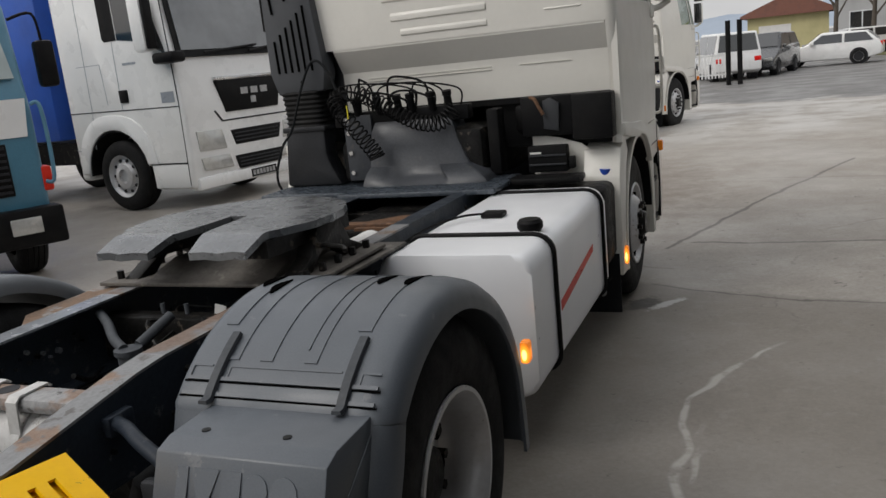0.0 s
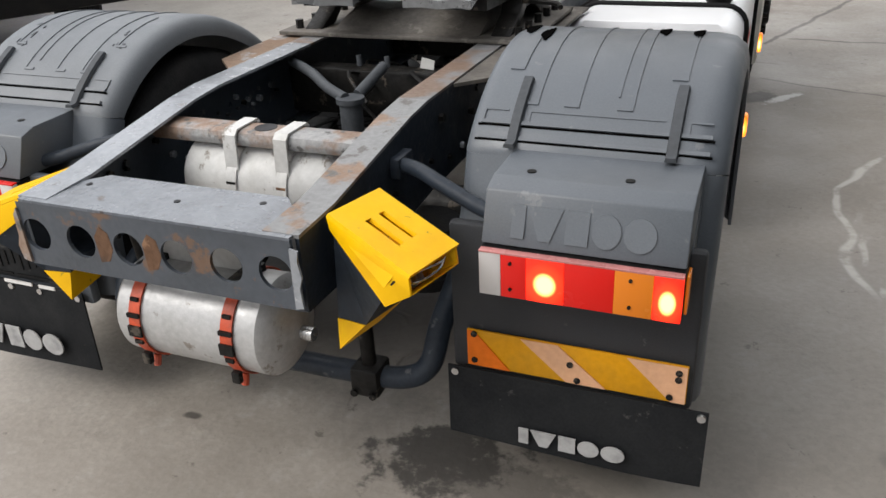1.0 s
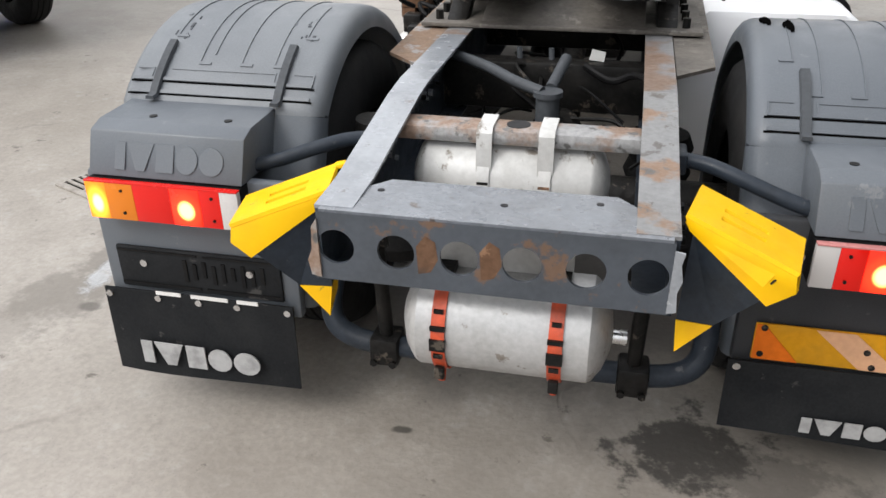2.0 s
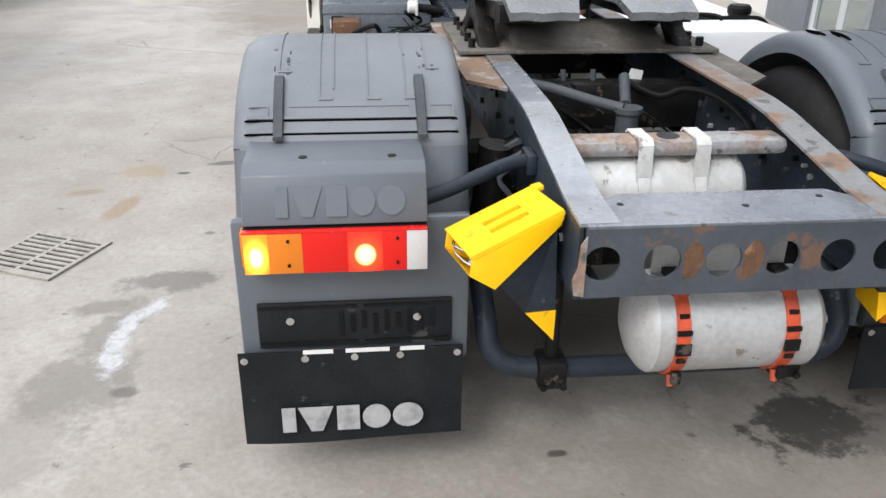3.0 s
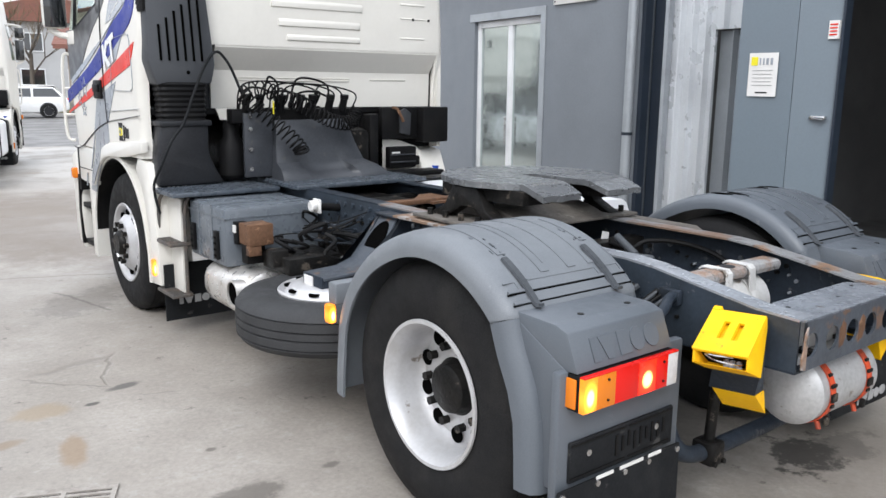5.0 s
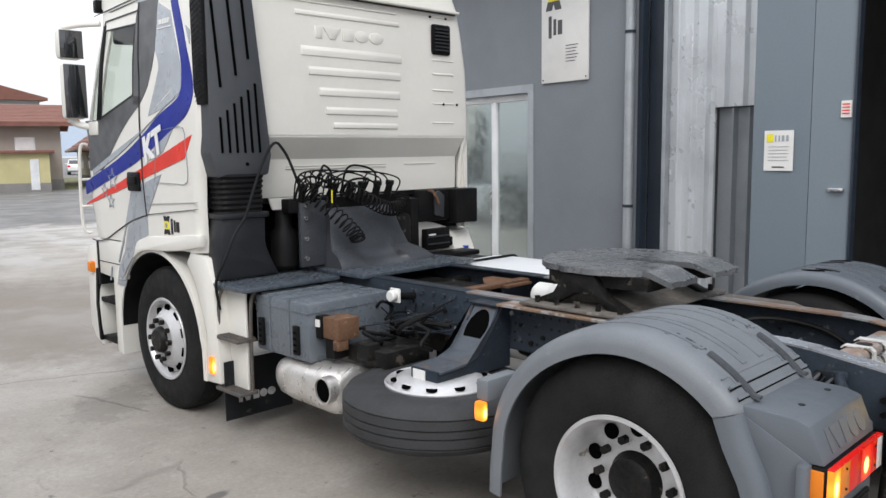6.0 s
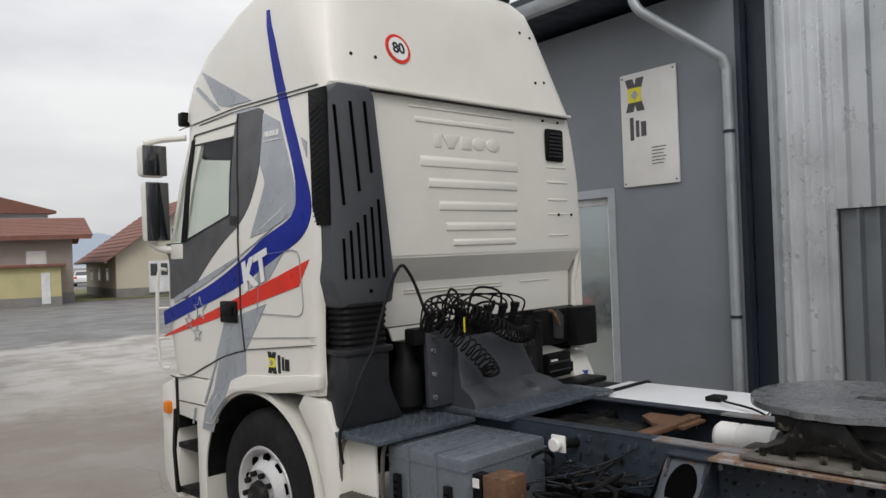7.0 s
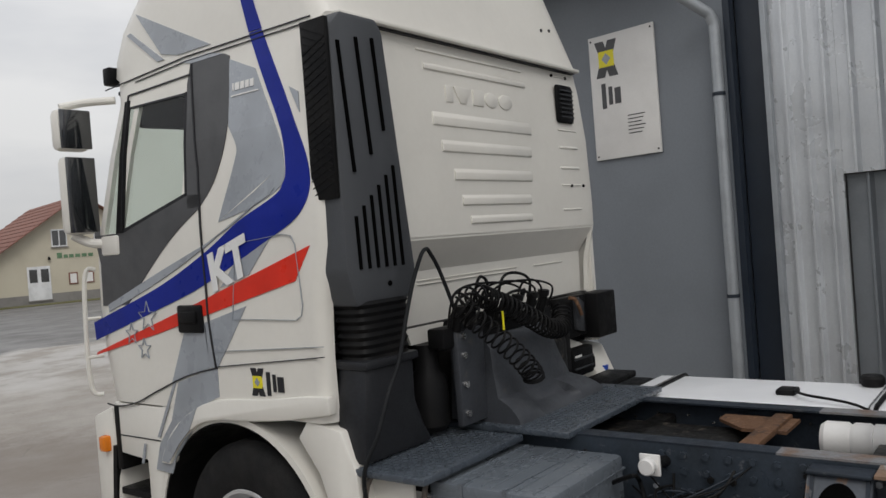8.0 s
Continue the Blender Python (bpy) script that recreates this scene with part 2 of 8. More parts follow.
def box(bm, x0, x1, y0, y1, z0, z1, bevel=0.0, seg=2):
    g = bmesh.ops.create_cube(bm, size=1.0)
    vs = g["verts"]
    for v in vs:
        v.co = Vector((x0 if v.co.x < 0 else x1, y0 if v.co.y < 0 else y1, z0 if v.co.z < 0 else z1))
    if bevel:
        es = {e for v in vs for e in v.link_edges}
        bmesh.ops.bevel(bm, geom=list(es), offset=bevel, segments=seg, profile=0.5, affect="EDGES")
    return bm


def B(*a, **k):
    return box(bmesh.new(), *a, **k)


def prism(bm, poly, axis, a0, a1, bevel=0.0, seg=2):
    """A polygon in the plane across the axis ('x': (y, z), 'y': (x, z), 'z': (x, y)), drawn out from a0 to a1."""
    def at(p, a):
        return {"x": (a, p[0], p[1]), "y": (p[0], a, p[1]), "z": (p[0], p[1], a)}[axis]
    lo = [bm.verts.new(at(p, a0)) for p in poly]
    hi = [bm.verts.new(at(p, a1)) for p in poly]
    made = [bm.faces.new(lo), bm.faces.new(hi[::-1])]
    n = len(poly)
    for i in range(n):
        made.append(bm.faces.new((lo[i], hi[i], hi[(i + 1) % n], lo[(i + 1) % n])))
    if bevel:
        bmesh.ops.recalc_face_normals(bm, faces=made)
        es = {e for f in made for e in f.edges}
        bmesh.ops.bevel(bm, geom=list(es), offset=bevel, segments=seg, profile=0.5, affect="EDGES")
    return bm


def P(poly, axis, a0, a1, bevel=0.0, seg=2):
    return prism(bmesh.new(), poly, axis, a0, a1, bevel, seg)


def rod(bm, p0, p1, r, n=16, r1=None):
    p0, p1 = Vector(p0), Vector(p1)
    d = p1 - p0
    m = Matrix.Translation((p0 + p1) / 2) @ d.to_track_quat("Z", "Y").to_matrix().to_4x4()
    bmesh.ops.create_cone(bm, cap_ends=True, segments=n, radius1=r, radius2=r if r1 is None else r1, depth=d.length, matrix=m)
    return bm


def R(p0, p1, r, n=16, r1=None):
    return rod(bmesh.new(), p0, p1, r, n, r1)


def tube(bm, pts, r, n=8, close=False):
    """A round tube along points, with flat ends."""
    pts = [Vector(p) for p in pts]
    k = len(pts)
    up = Vector((0.13, 0.31, 0.94)).normalized()
    rings = []
    for i, p in enumerate(pts):
        if close:
            d = pts[(i + 1) % k] - pts[i - 1]
        else:
            d = pts[min(i + 1, k - 1)] - pts[max(i - 1, 0)]
        d.normalize()
        a = d.cross(up)
        if a.length < 0.05:
            a = d.cross(Vector((1, 0, 0)))
        a.normalize()
        b = d.cross(a)
        up = -b if (-b).dot(up) > 0 else b
        b = d.cross(a)
        rings.append([bm.verts.new(p + a * (r * math.cos(2 * math.pi * j / n)) + b * (r * math.sin(2 * math.pi * j / n))) for j in range(n)])
    for i in range(k if close else k - 1):
        u, v = rings[i], rings[(i + 1) % k]
        for j in range(n):
            bm.faces.new((u[j], u[(j + 1) % n], v[(j + 1) % n], v[j]))
    if not close:
        bm.faces.new(rings[0])
        bm.faces.new(rings[-1][::-1])
    return bm


def smooth_path(pts, steps=8):
    """Catmull-Rom through the points."""
    pts = [Vector(p) for p in pts]
    out = []
    for i in range(len(pts) - 1):
        p0, p1, p2, p3 = pts[max(i - 1, 0)], pts[i], pts[i + 1], pts[min(i + 2, len(pts) - 1)]
        for s in range(steps):
            t = s / steps
            out.append(0.5 * ((2 * p1) + (p2 - p0) * t + (2 * p0 - 5 * p1 + 4 * p2 - p3) * t * t + (3 * p1 - p0 - 3 * p2 + p3) * t ** 3))
    out.append(pts[-1])
    return out


def lathe(bm, prof, centre, axis="x", n=48, a0=0.0, a1=2 * math.pi, closed=False):
    """A profile of (along, radius) turned round an axis through the centre. closed: the profile is a ring."""
    c = Vector(centre)
    full = abs(a1 - a0 - 2 * math.pi) < 1e-6
    cnt = n if full else n + 1
    rings = []
    for i in range(cnt):
        a = a0 + (a1 - a0) * i / n
        ring = []
        for s, r in prof:
            u, v = r * math.cos(a), r * math.sin(a)
            ring.append(bm.verts.new(c + Vector({"x": (s, u, v), "y": (u, s, v), "z": (u, v, s)}[axis])))
        rings.append(ring)
    k = len(prof)
    for i in range(n):
        p, q = rings[i], rings[(i + 1) % cnt]
        for j in range(k if closed else k - 1):
            a, b, c2, d = p[j], p[(j + 1) % k], q[(j + 1) % k], q[j]
            try:
                bm.faces.new((a, b, c2, d))
            except ValueError:
                pass
    bmesh.ops.remove_doubles(bm, verts=bm.verts, dist=1e-5)
    return bm


def L(*a, **k):
    return lathe(bmesh.new(), *a, **k)


def arc(cy, cz, r, a0, a1, n):
    return [(cy + r * math.cos(radians(a0 + (a1 - a0) * i / n)), cz + r * math.sin(radians(a0 + (a1 - a0) * i / n))) for i in range(n + 1)]

# ---- ground ----
def ground_material():
    m = bpy.data.materials.new("yard_concrete")
    m.use_nodes = True
    n, l = m.node_tree.nodes, m.node_tree.links
    b = n["Principled BSDF"]
    geo = n.new("ShaderNodeTexCoord").outputs["Object"]

    def tex(sc, detail=6.0, rgh=0.6, vec=geo):
        t = n.new("ShaderNodeTexNoise")
        t.inputs["Scale"].default_value, t.inputs["Detail"].default_value, t.inputs["Roughness"].default_value = sc, detail, rgh
        l.new(vec, t.inputs["Vector"])
        return t.outputs["Fac"]

    def rng(v, lo, hi, a=0.0, c=1.0):
        r = n.new("ShaderNodeMapRange")
        r.interpolation_type = "SMOOTHSTEP"
        for key, x in (("From Min", lo), ("From Max", hi), ("To Min", a), ("To Max", c)):
            r.inputs[key].default_value = x
        l.new(v, r.inputs["Value"])
        return r.outputs["Result"]

    def op(kind, a, c=None):
        x = n.new("ShaderNodeMath")
        x.operation = kind
        for i, v in enumerate((a, c)):
            if v is None:
                continue
            if isinstance(v, (int, float)):
                x.inputs[i].default_value = v
            else:
                l.new(v, x.inputs[i])
        return x.outputs[0]

    def mix(fac, a, c, mode="MIX"):
        x = n.new("ShaderNodeMix")
        x.data_type, x.blend_type = "RGBA", mode
        for key, v in (("Factor", fac), ("A", a), ("B", c)):
            if isinstance(v, bpy.types.NodeSocket):
                l.new(v, x.inputs[key])
            elif key == "Factor":
                x.inputs[key].default_value = v
            else:
                x.inputs[key].default_value = (*v, 1)
        return x.outputs["Result"]

    broad, middle, fine = tex(0.35), tex(2.2, 8), tex(38, 5)
    col = mix(rng(broad, 0.38, 0.62), (0.335, 0.306, 0.27), (0.4, 0.37, 0.333))
    col = mix(rng(middle, 0.35, 0.7), mix(0.36, col, (0.2, 0.176, 0.148)), col)
    col = mix(rng(fine, 0.35, 0.68), mix(0.24, col, (0.15, 0.135, 0.12)), col)
    col = mix(op("MULTIPLY", rng(tex(14, 9, 0.75), 0.52, 0.66), 0.24), col, (0.14, 0.13, 0.115))
    col = mix(op("MULTIPLY", rng(tex(9, 8, 0.7), 0.56, 0.66), 0.28), col, (0.42, 0.405, 0.385))
    col = mix(op("MULTIPLY", rng(tex(120, 3, 0.6), 0.6, 0.68), 0.28), col, (0.1, 0.09, 0.08))
    col = mix(rng(tex(7.5, 9, 0.7), 0.63, 0.68), col, (0.14, 0.125, 0.11))
    sep = n.new("ShaderNodeSeparateXYZ")
    l.new(geo, sep.inputs[0])
    X, Y = sep.outputs[0], sep.outputs[1]
    wob = op("MULTIPLY", op("SUBTRACT", tex(0.5, 6), 0.5), 7.0)
    far = op("ADD", Y, wob)
    # dusty pale band, then asphalt beyond it
    pale = op("MULTIPLY", rng(far, 13.0, 16.5), rng(tex(0.9, 8, 0.65), 0.42, 0.56))
    col = mix(op("MULTIPLY", pale, 0.55), col, (0.5, 0.49, 0.47))
    asphalt = rng(op("ADD", far, op("MULTIPLY", X, 0.1)), 22.5, 23.6)
    grey = mix(rng(tex(1.4, 8), 0.35, 0.65), (0.12, 0.116, 0.112), (0.17, 0.164, 0.157))
    col = mix(asphalt, col, grey)
    # an older, darker slab on one side, with an uneven edge
    edge = op("ADD", op("ADD", Y, op("MULTIPLY", X, 0.3)), op("MULTIPLY", op("SUBTRACT", tex(1.6, 5), 0.5), 0.5))
    slab = op("MULTIPLY", rng(edge, 6.38, 6.46, 1.0, 0.0), rng(op("ADD", X, op("MULTIPLY", op("SUBTRACT", tex(0.8, 5), 0.5), 1.2)), 0.2, 1.3))
    col = mix(op("MULTIPLY", slab, 0.47), col, (0.13, 0.117, 0.1))
    wet, SKY_TINT = None, (0.48, 0.485, 0.49)
    # stains and painted shade: centre, half sizes, turn, colour, strength, raggedness
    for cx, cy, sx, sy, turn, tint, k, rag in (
            # shade behind the truck's tail, painted as a broad darker patch
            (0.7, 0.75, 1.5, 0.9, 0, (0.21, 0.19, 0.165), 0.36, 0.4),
            # oily ground, with the truck's underside shade painted into the same patch
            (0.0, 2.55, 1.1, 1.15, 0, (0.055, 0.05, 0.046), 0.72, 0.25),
            (0.57, 1.38, 0.21, 0.16, 25, (0.03, 0.028, 0.026), 0.85, 1.9),
            (0.8, 1.32, 0.24, 0.13, 10, (0.06, 0.055, 0.05), 0.5, 1.9),
            (-1.76, 2.62, 0.24, 0.11, 8, (0.12, 0.108, 0.094), 0.8, 1.1),
            (-2.03, 2.4, 0.17, 0.07, 14, (0.15, 0.132, 0.112), 0.75, 0.7),
            (-1.93, 2.22, 0.1, 0.3, -14, (0.14, 0.125, 0.108), 0.6, 1.1),
            (-1.95, 1.8, 0.22, 0.26, -10, (0.15, 0.135, 0.118), 0.6, 1.3),
            (-2.05, 1.5, 0.2, 0.3, -10, (0.19, 0.172, 0.15), 0.45, 1.4),
            (-1.83, 2.36, 0.055, 0.13, -32, SKY_TINT, 0.9, 1.0),
            (-1.893, 2.15, 0.055, 0.19, -6, SKY_TINT, 0.9, 1.0),
            (-1.885, 1.97, 0.055, 0.12, 8, SKY_TINT, 0.9, 1.1),
            (-2.23, 3.52, 0.075, 0.22, -12, (0.24, 0.17, 0.105), 0.75, 0.45),
            (-2.49, 3.78, 0.11, 0.055, 8, (0.22, 0.165, 0.11), 0.7, 0.4),
            (-2.25, 4.11, 0.17, 0.13, 0, (0.28, 0.22, 0.15), 0.7, 0.45),
            (-1.783, 4.24, 0.11, 0.045, 10, (0.085, 0.08, 0.075), 0.85, 0.4),
            (-2.0, 4.07, 0.045, 0.028, 0, (0.05, 0.046, 0.042), 0.85, 0.4),
            (-1.32, 2.67, 0.05, 0.03, 0, (0.1, 0.09, 0.08), 0.7, 0.7),
            (-1.7, 3.15, 0.03, 0.025, 0, (0.07, 0.06, 0.05), 0.7, 0.4),
            (-1.785, 1.77, 0.055, 0.04, 0, (0.09, 0.08, 0.07), 0.75, 0.4),
            (-0.33, 1.31, 0.04, 0.022, 0, (0.05, 0.045, 0.04), 0.85, 0.4),
            (1.3, 5.55, 0.12, 0.2, -30, (0.04, 0.036, 0.033), 0.85, 0.8),
            (1.47, 5.56, 0.05, 0.2, -35, (0.62, 0.62, 0.61), 0.75, 0.9),
            (1.85, 1.8, 0.05, 0.05, 0, (0.12, 0.11, 0.1), 0.6, 0.4),
            (-1.45, 6.3, 0.5, 0.3, 40, (0.14, 0.125, 0.11), 0.5, 1.5),
            (-0.7, 10.3, 2.6, 3.2, 10, (0.17, 0.14, 0.114), 0.74, 0.5)):
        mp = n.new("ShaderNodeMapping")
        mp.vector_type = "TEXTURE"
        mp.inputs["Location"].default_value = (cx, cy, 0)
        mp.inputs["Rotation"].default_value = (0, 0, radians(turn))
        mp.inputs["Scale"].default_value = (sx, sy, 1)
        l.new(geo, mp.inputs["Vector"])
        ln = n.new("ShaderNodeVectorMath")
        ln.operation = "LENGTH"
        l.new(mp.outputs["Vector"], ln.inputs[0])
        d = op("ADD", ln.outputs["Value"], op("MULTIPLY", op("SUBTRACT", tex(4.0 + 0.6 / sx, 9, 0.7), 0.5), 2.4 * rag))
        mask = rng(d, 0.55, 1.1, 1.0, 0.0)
        if tint is SKY_TINT:  # spilt water; its pale tint paints in the mirrored sky
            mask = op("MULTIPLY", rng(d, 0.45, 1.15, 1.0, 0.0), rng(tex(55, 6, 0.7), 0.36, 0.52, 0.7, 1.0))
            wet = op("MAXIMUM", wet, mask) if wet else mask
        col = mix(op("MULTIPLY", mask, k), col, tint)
    # hairline cracks
    warp = n.new("ShaderNodeVectorMath")
    wn_ = n.new("ShaderNodeTexNoise")
    wn_.inputs["Scale"].default_value, wn_.inputs["Detail"].default_value = 0.9, 5.0
    l.new(geo, wn_.inputs["Vector"])
    warp.operation = "MULTIPLY_ADD"
    l.new(wn_.outputs["Color"], warp.inputs[0])
    warp.inputs[1].default_value = (1.1, 1.1, 0)
    l.new(geo, warp.inputs[2])
    vor = n.new("ShaderNodeTexVoronoi")
    vor.feature = "DISTANCE_TO_EDGE"
    vor.inputs["Scale"].default_value = 0.28
    l.new(warp.outputs[0], vor.inputs["Vector"])
    crack = op("MULTIPLY", rng(vor.outputs["Distance"], 0.0005, 0.0045, 1.0, 0.0), rng(tex(0.8, 3), 0.5, 0.6))
    col = mix(op("MULTIPLY", crack, 0.3), col, (0.09, 0.08, 0.07))
    # slab joints and long cracks, from point to point
    for (ax, ay), (bx, by), w, k in (((1.28, 7.2), (3.19, 11.92), 0.035, 0.85), ((1.5, 7.4), (4.4, 7.12), 0.03, 0.8), ((1.32, 6.02), (2.39, 5.62), 0.02, 0.8), ((2.39, 5.62), (3.2, 5.5), 0.018, 0.7), ((1.9, 10.6), (3.4, 10.4), 0.03, 0.5), ((-3.4, 8.05), (-0.5, 7.0), 0.02, 0.55), ((-0.5, 7.0), (1.4, 6.5), 0.02, 0.5), ((-1.6, 6.7), (-1.36, 5.95), 0.02, 0.6)):
        mp = n.new("ShaderNodeMapping")
        mp.vector_type = "TEXTURE"
        mp.inputs["Location"].default_value = ((ax + bx) / 2, (ay + by) / 2, 0)
        mp.inputs["Rotation"].default_value = (0, 0, math.atan2(by - ay, bx - ax))
        l.new(geo, mp.inputs["Vector"])
        sp_ = n.new("ShaderNodeSeparateXYZ")
        l.new(mp.outputs["Vector"], sp_.inputs[0])
        half = math.hypot(bx - ax, by - ay) / 2
        off = op("ABSOLUTE", op("ADD", sp_.outputs[1], op("MULTIPLY", op("SUBTRACT", tex(2.5, 6), 0.5), 0.16)))
        on = op("MULTIPLY", rng(off, w * 0.3, w, 1.0, 0.0), rng(op("ABSOLUTE", sp_.outputs[0]), half, half + 0.05, 1.0, 0.0))
        col = mix(op("MULTIPLY", on, k), col, (0.09, 0.08, 0.07))
    # old curved tyre scuffs
    mp = n.new("ShaderNodeMapping")
    mp.vector_type = "TEXTURE"
    mp.inputs["Location"].default_value = (3.55, 3.55, 0)
    l.new(geo, mp.inputs["Vector"])
    ln = n.new("ShaderNodeVectorMath")
    ln.operation = "LENGTH"
    l.new(mp.outputs["Vector"], ln.inputs[0])
    ring = op("ABSOLUTE", op("SUBTRACT", op("ADD", ln.outputs["Value"], op("MULTIPLY", op("SUBTRACT", tex(0.9, 3), 0.5), 0.5)), 1.83))
    scuff = op("MULTIPLY", rng(ring, 0.008, 0.03, 1.0, 0.0), rng(tex(5, 6), 0.36, 0.56))
    scuff = op("MULTIPLY", scuff, rng(X, 2.3, 2.1))
    scuff = op("MULTIPLY", op("MULTIPLY", scuff, rng(Y, 4.9, 4.7)), rng(Y, 2.75, 2.95))
    col = mix(op("MULTIPLY", scuff, 0.7), col, (0.5, 0.48, 0.45))
    ring2 = op("ABSOLUTE", op("SUBTRACT", op("ADD", ln.outputs["Value"], op("MULTIPLY", op("SUBTRACT", tex(1.3, 3), 0.5), 0.4)), 1.72))
    fork = op("MULTIPLY", op("MULTIPLY", rng(ring2, 0.006, 0.022, 1.0, 0.0), rng(tex(6, 6), 0.42, 0.6)), op("MULTIPLY", rng(X, 2.2, 2.0), op("MULTIPLY", rng(Y, 3.7, 3.5), rng(Y, 2.6, 2.8))))
    col = mix(op("MULTIPLY", fork, 0.55), col, (0.5, 0.48, 0.45))
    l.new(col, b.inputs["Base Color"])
    dry = op("SUBTRACT", 1.0, wet)
    l.new(op("ADD", op("MULTIPLY", rng(tex(0.6, 7), 0.35, 0.65, 0.42, 0.72), dry), op("MULTIPLY", wet, 0.12)), b.inputs["Roughness"])
    l.new(op("MULTIPLY", wet, 0.2), b.inputs["Metallic"])
    bp = n.new("ShaderNodeBump")
    bp.inputs["Strength"].default_value, bp.inputs["Distance"].default_value = 0.5, 0.004
    l.new(op("SUBTRACT", op("MULTIPLY", op("ADD", fine, op("MULTIPLY", middle, 1.5)), dry), op("MULTIPLY", crack, 2.0)), bp.inputs["Height"])
    l.new(bp.outputs["Normal"], b.inputs["Normal"])
    return m


def ground_z(x, y):
    """The yard dips by a hand's width round the drain, where the truck stands."""
    d = math.hypot(max(-3.0 - x, 0, x - 1.5), max(-0.6 - y, 0, y - 7.4))
    t = min(1.0, d / 2.2)
    return -0.05 * (1 - t * t * (3 - 2 * t))


bm = bmesh.new()
lines = [-600, -60, -20, -10] + [-8 + 0.5 * k for k in range(41)] + [20, 60, 600]
sheet = [[bm.verts.new((x, y, ground_z(x, y))) for x in lines] for y in lines]
for i in range(len(lines) - 1):
    for j in range(len(lines) - 1):
        bm.faces.new((sheet[i][j], sheet[i][j + 1], sheet[i + 1][j + 1], sheet[i + 1][j]))
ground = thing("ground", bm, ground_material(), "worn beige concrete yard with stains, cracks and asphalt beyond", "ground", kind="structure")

# ---- workshop building ----
WALLG = mat("anthracite_wall_panel", (0.172, 0.19, 0.213), 0.45, second=(0.155, 0.171, 0.192), amount=0.6, scale=1.2, bump=0.06, fine=40, grain=0.05)
DOORG = mat("blue_grey_gate_paint", (0.15, 0.183, 0.212), 0.42, second=(0.15, 0.18, 0.21), amount=0.5, scale=1.5, grain=0.04)
NAVY = mat("dark_navy_metal", (0.02, 0.028, 0.042), 0.4, amount=0.4, scale=2, grain=0.04)
PALE = mat("pale_galvanised_sheet", (0.64, 0.665, 0.69), 0.32, metal=0.3, second=(0.52, 0.54, 0.565), amount=0.5, scale=1.4, grain=0.05)
MIDG = mat("grey_corrugated_sheet", (0.26, 0.28, 0.3), 0.45, metal=0.2, amount=0.4, scale=2, grain=0.05)
PVC = mat("white_window_frame", (0.72, 0.73, 0.74), 0.4, amount=0.3, scale=2, grain=0.03)
# dark grey that puts the unlit hall's shade into its surfaces
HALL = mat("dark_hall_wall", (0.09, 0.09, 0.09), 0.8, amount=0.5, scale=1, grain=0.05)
ZINC = mat("zinc_drainpipe", (0.36, 0.385, 0.41), 0.4, metal=0.35, second=(0.3, 0.32, 0.34), amount=0.5, scale=4, grain=0.05)
PAPER = mat("white_board", (0.72, 0.71, 0.69), 0.5, second=(0.66, 0.65, 0.63), amount=0.4, scale=3, grain=0.03)

DOORGLASS = mat("reflecting_door_glass", (0.43, 0.48, 0.47), 0.03, metal=0.75, amount=0.0, grain=0.0)

SITE = Matrix.Translation((3.7, 5.6, 0)) @ Matrix.Rotation(radians(-8.53), 4, "Z")


def site(ob):
    ob.matrix_world = SITE
    return ob


def wall(name, bm, material, label, category="wall", smooth=False):
    return site(thing(name, bm, material, label, category, kind="structure", smooth=smooth))


# along the wall: local y; into the building: local x
DR0, DR1, DTOP = 1.02, 2.5, 2.5
bm = bmesh.new()
box(bm, 0, 0.25, DR1, 3.8, 0, 4.5)
box(bm, 0, 0.25, -0.66, DR0, 0, 4.5)
box(bm, 0, 0.25, DR0, DR1, DTOP, 4.5)
wall_front = wall("wall_front", bm, WALLG, "anthracite metal-clad workshop wall with a glazed entrance")
wall("wall_gable", B(0.25, 12, 3.55, 3.8, 0, 4.5), WALLG, "anthracite gable wall of the workshop")
# added wall that fills the gap beyond the workshop with white
LIMEW = mat("whitewashed_wall", (0.74, 0.72, 0.68), 0.8, second=(0.68, 0.66, 0.62), amount=0.5, scale=1.5, grain=0.06)
wall("wall_annex", B(0.02, 0.25, 3.803, 11, 0, 4.3), LIMEW, "pale wall added beyond the workshop")
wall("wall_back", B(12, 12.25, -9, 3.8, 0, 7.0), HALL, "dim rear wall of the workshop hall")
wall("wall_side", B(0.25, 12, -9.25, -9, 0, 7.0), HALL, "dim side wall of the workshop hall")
wall("ceiling", B(-0.62, 12.25, -0.72, 3.95, 4.58, 4.78), NAVY, "flat dark roof with overhanging eave", "roof")
wall("hall_roof", B(-0.02, 12.25, -9.25, -0.72, 7.0, 7.2), NAVY, "dark roof of the taller hall", "roof")
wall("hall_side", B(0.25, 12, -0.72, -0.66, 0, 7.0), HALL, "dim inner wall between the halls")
wall("hall_step_wall", B(0.0, 0.25, -1.0, -0.66, 4.79, 7.0), NAVY, "dark metal wall above the lower roof")
wall("lintel", B(0.0, 0.25, -9, -2.165, 4.6, 7.0), WALLG, "anthracite lintel over the open gate")
wall("hall_floor", B(0.25, 12, -9, 3.5, 0.004, 0.02), HALL, "workshop floor with the hall's dimness in its colour", "floor")
wall("eave_trim", B(-0.68, -0.625, -0.72, 3.97, 4.56, 4.82), NAVY, "dark metal eave trim", "trim")

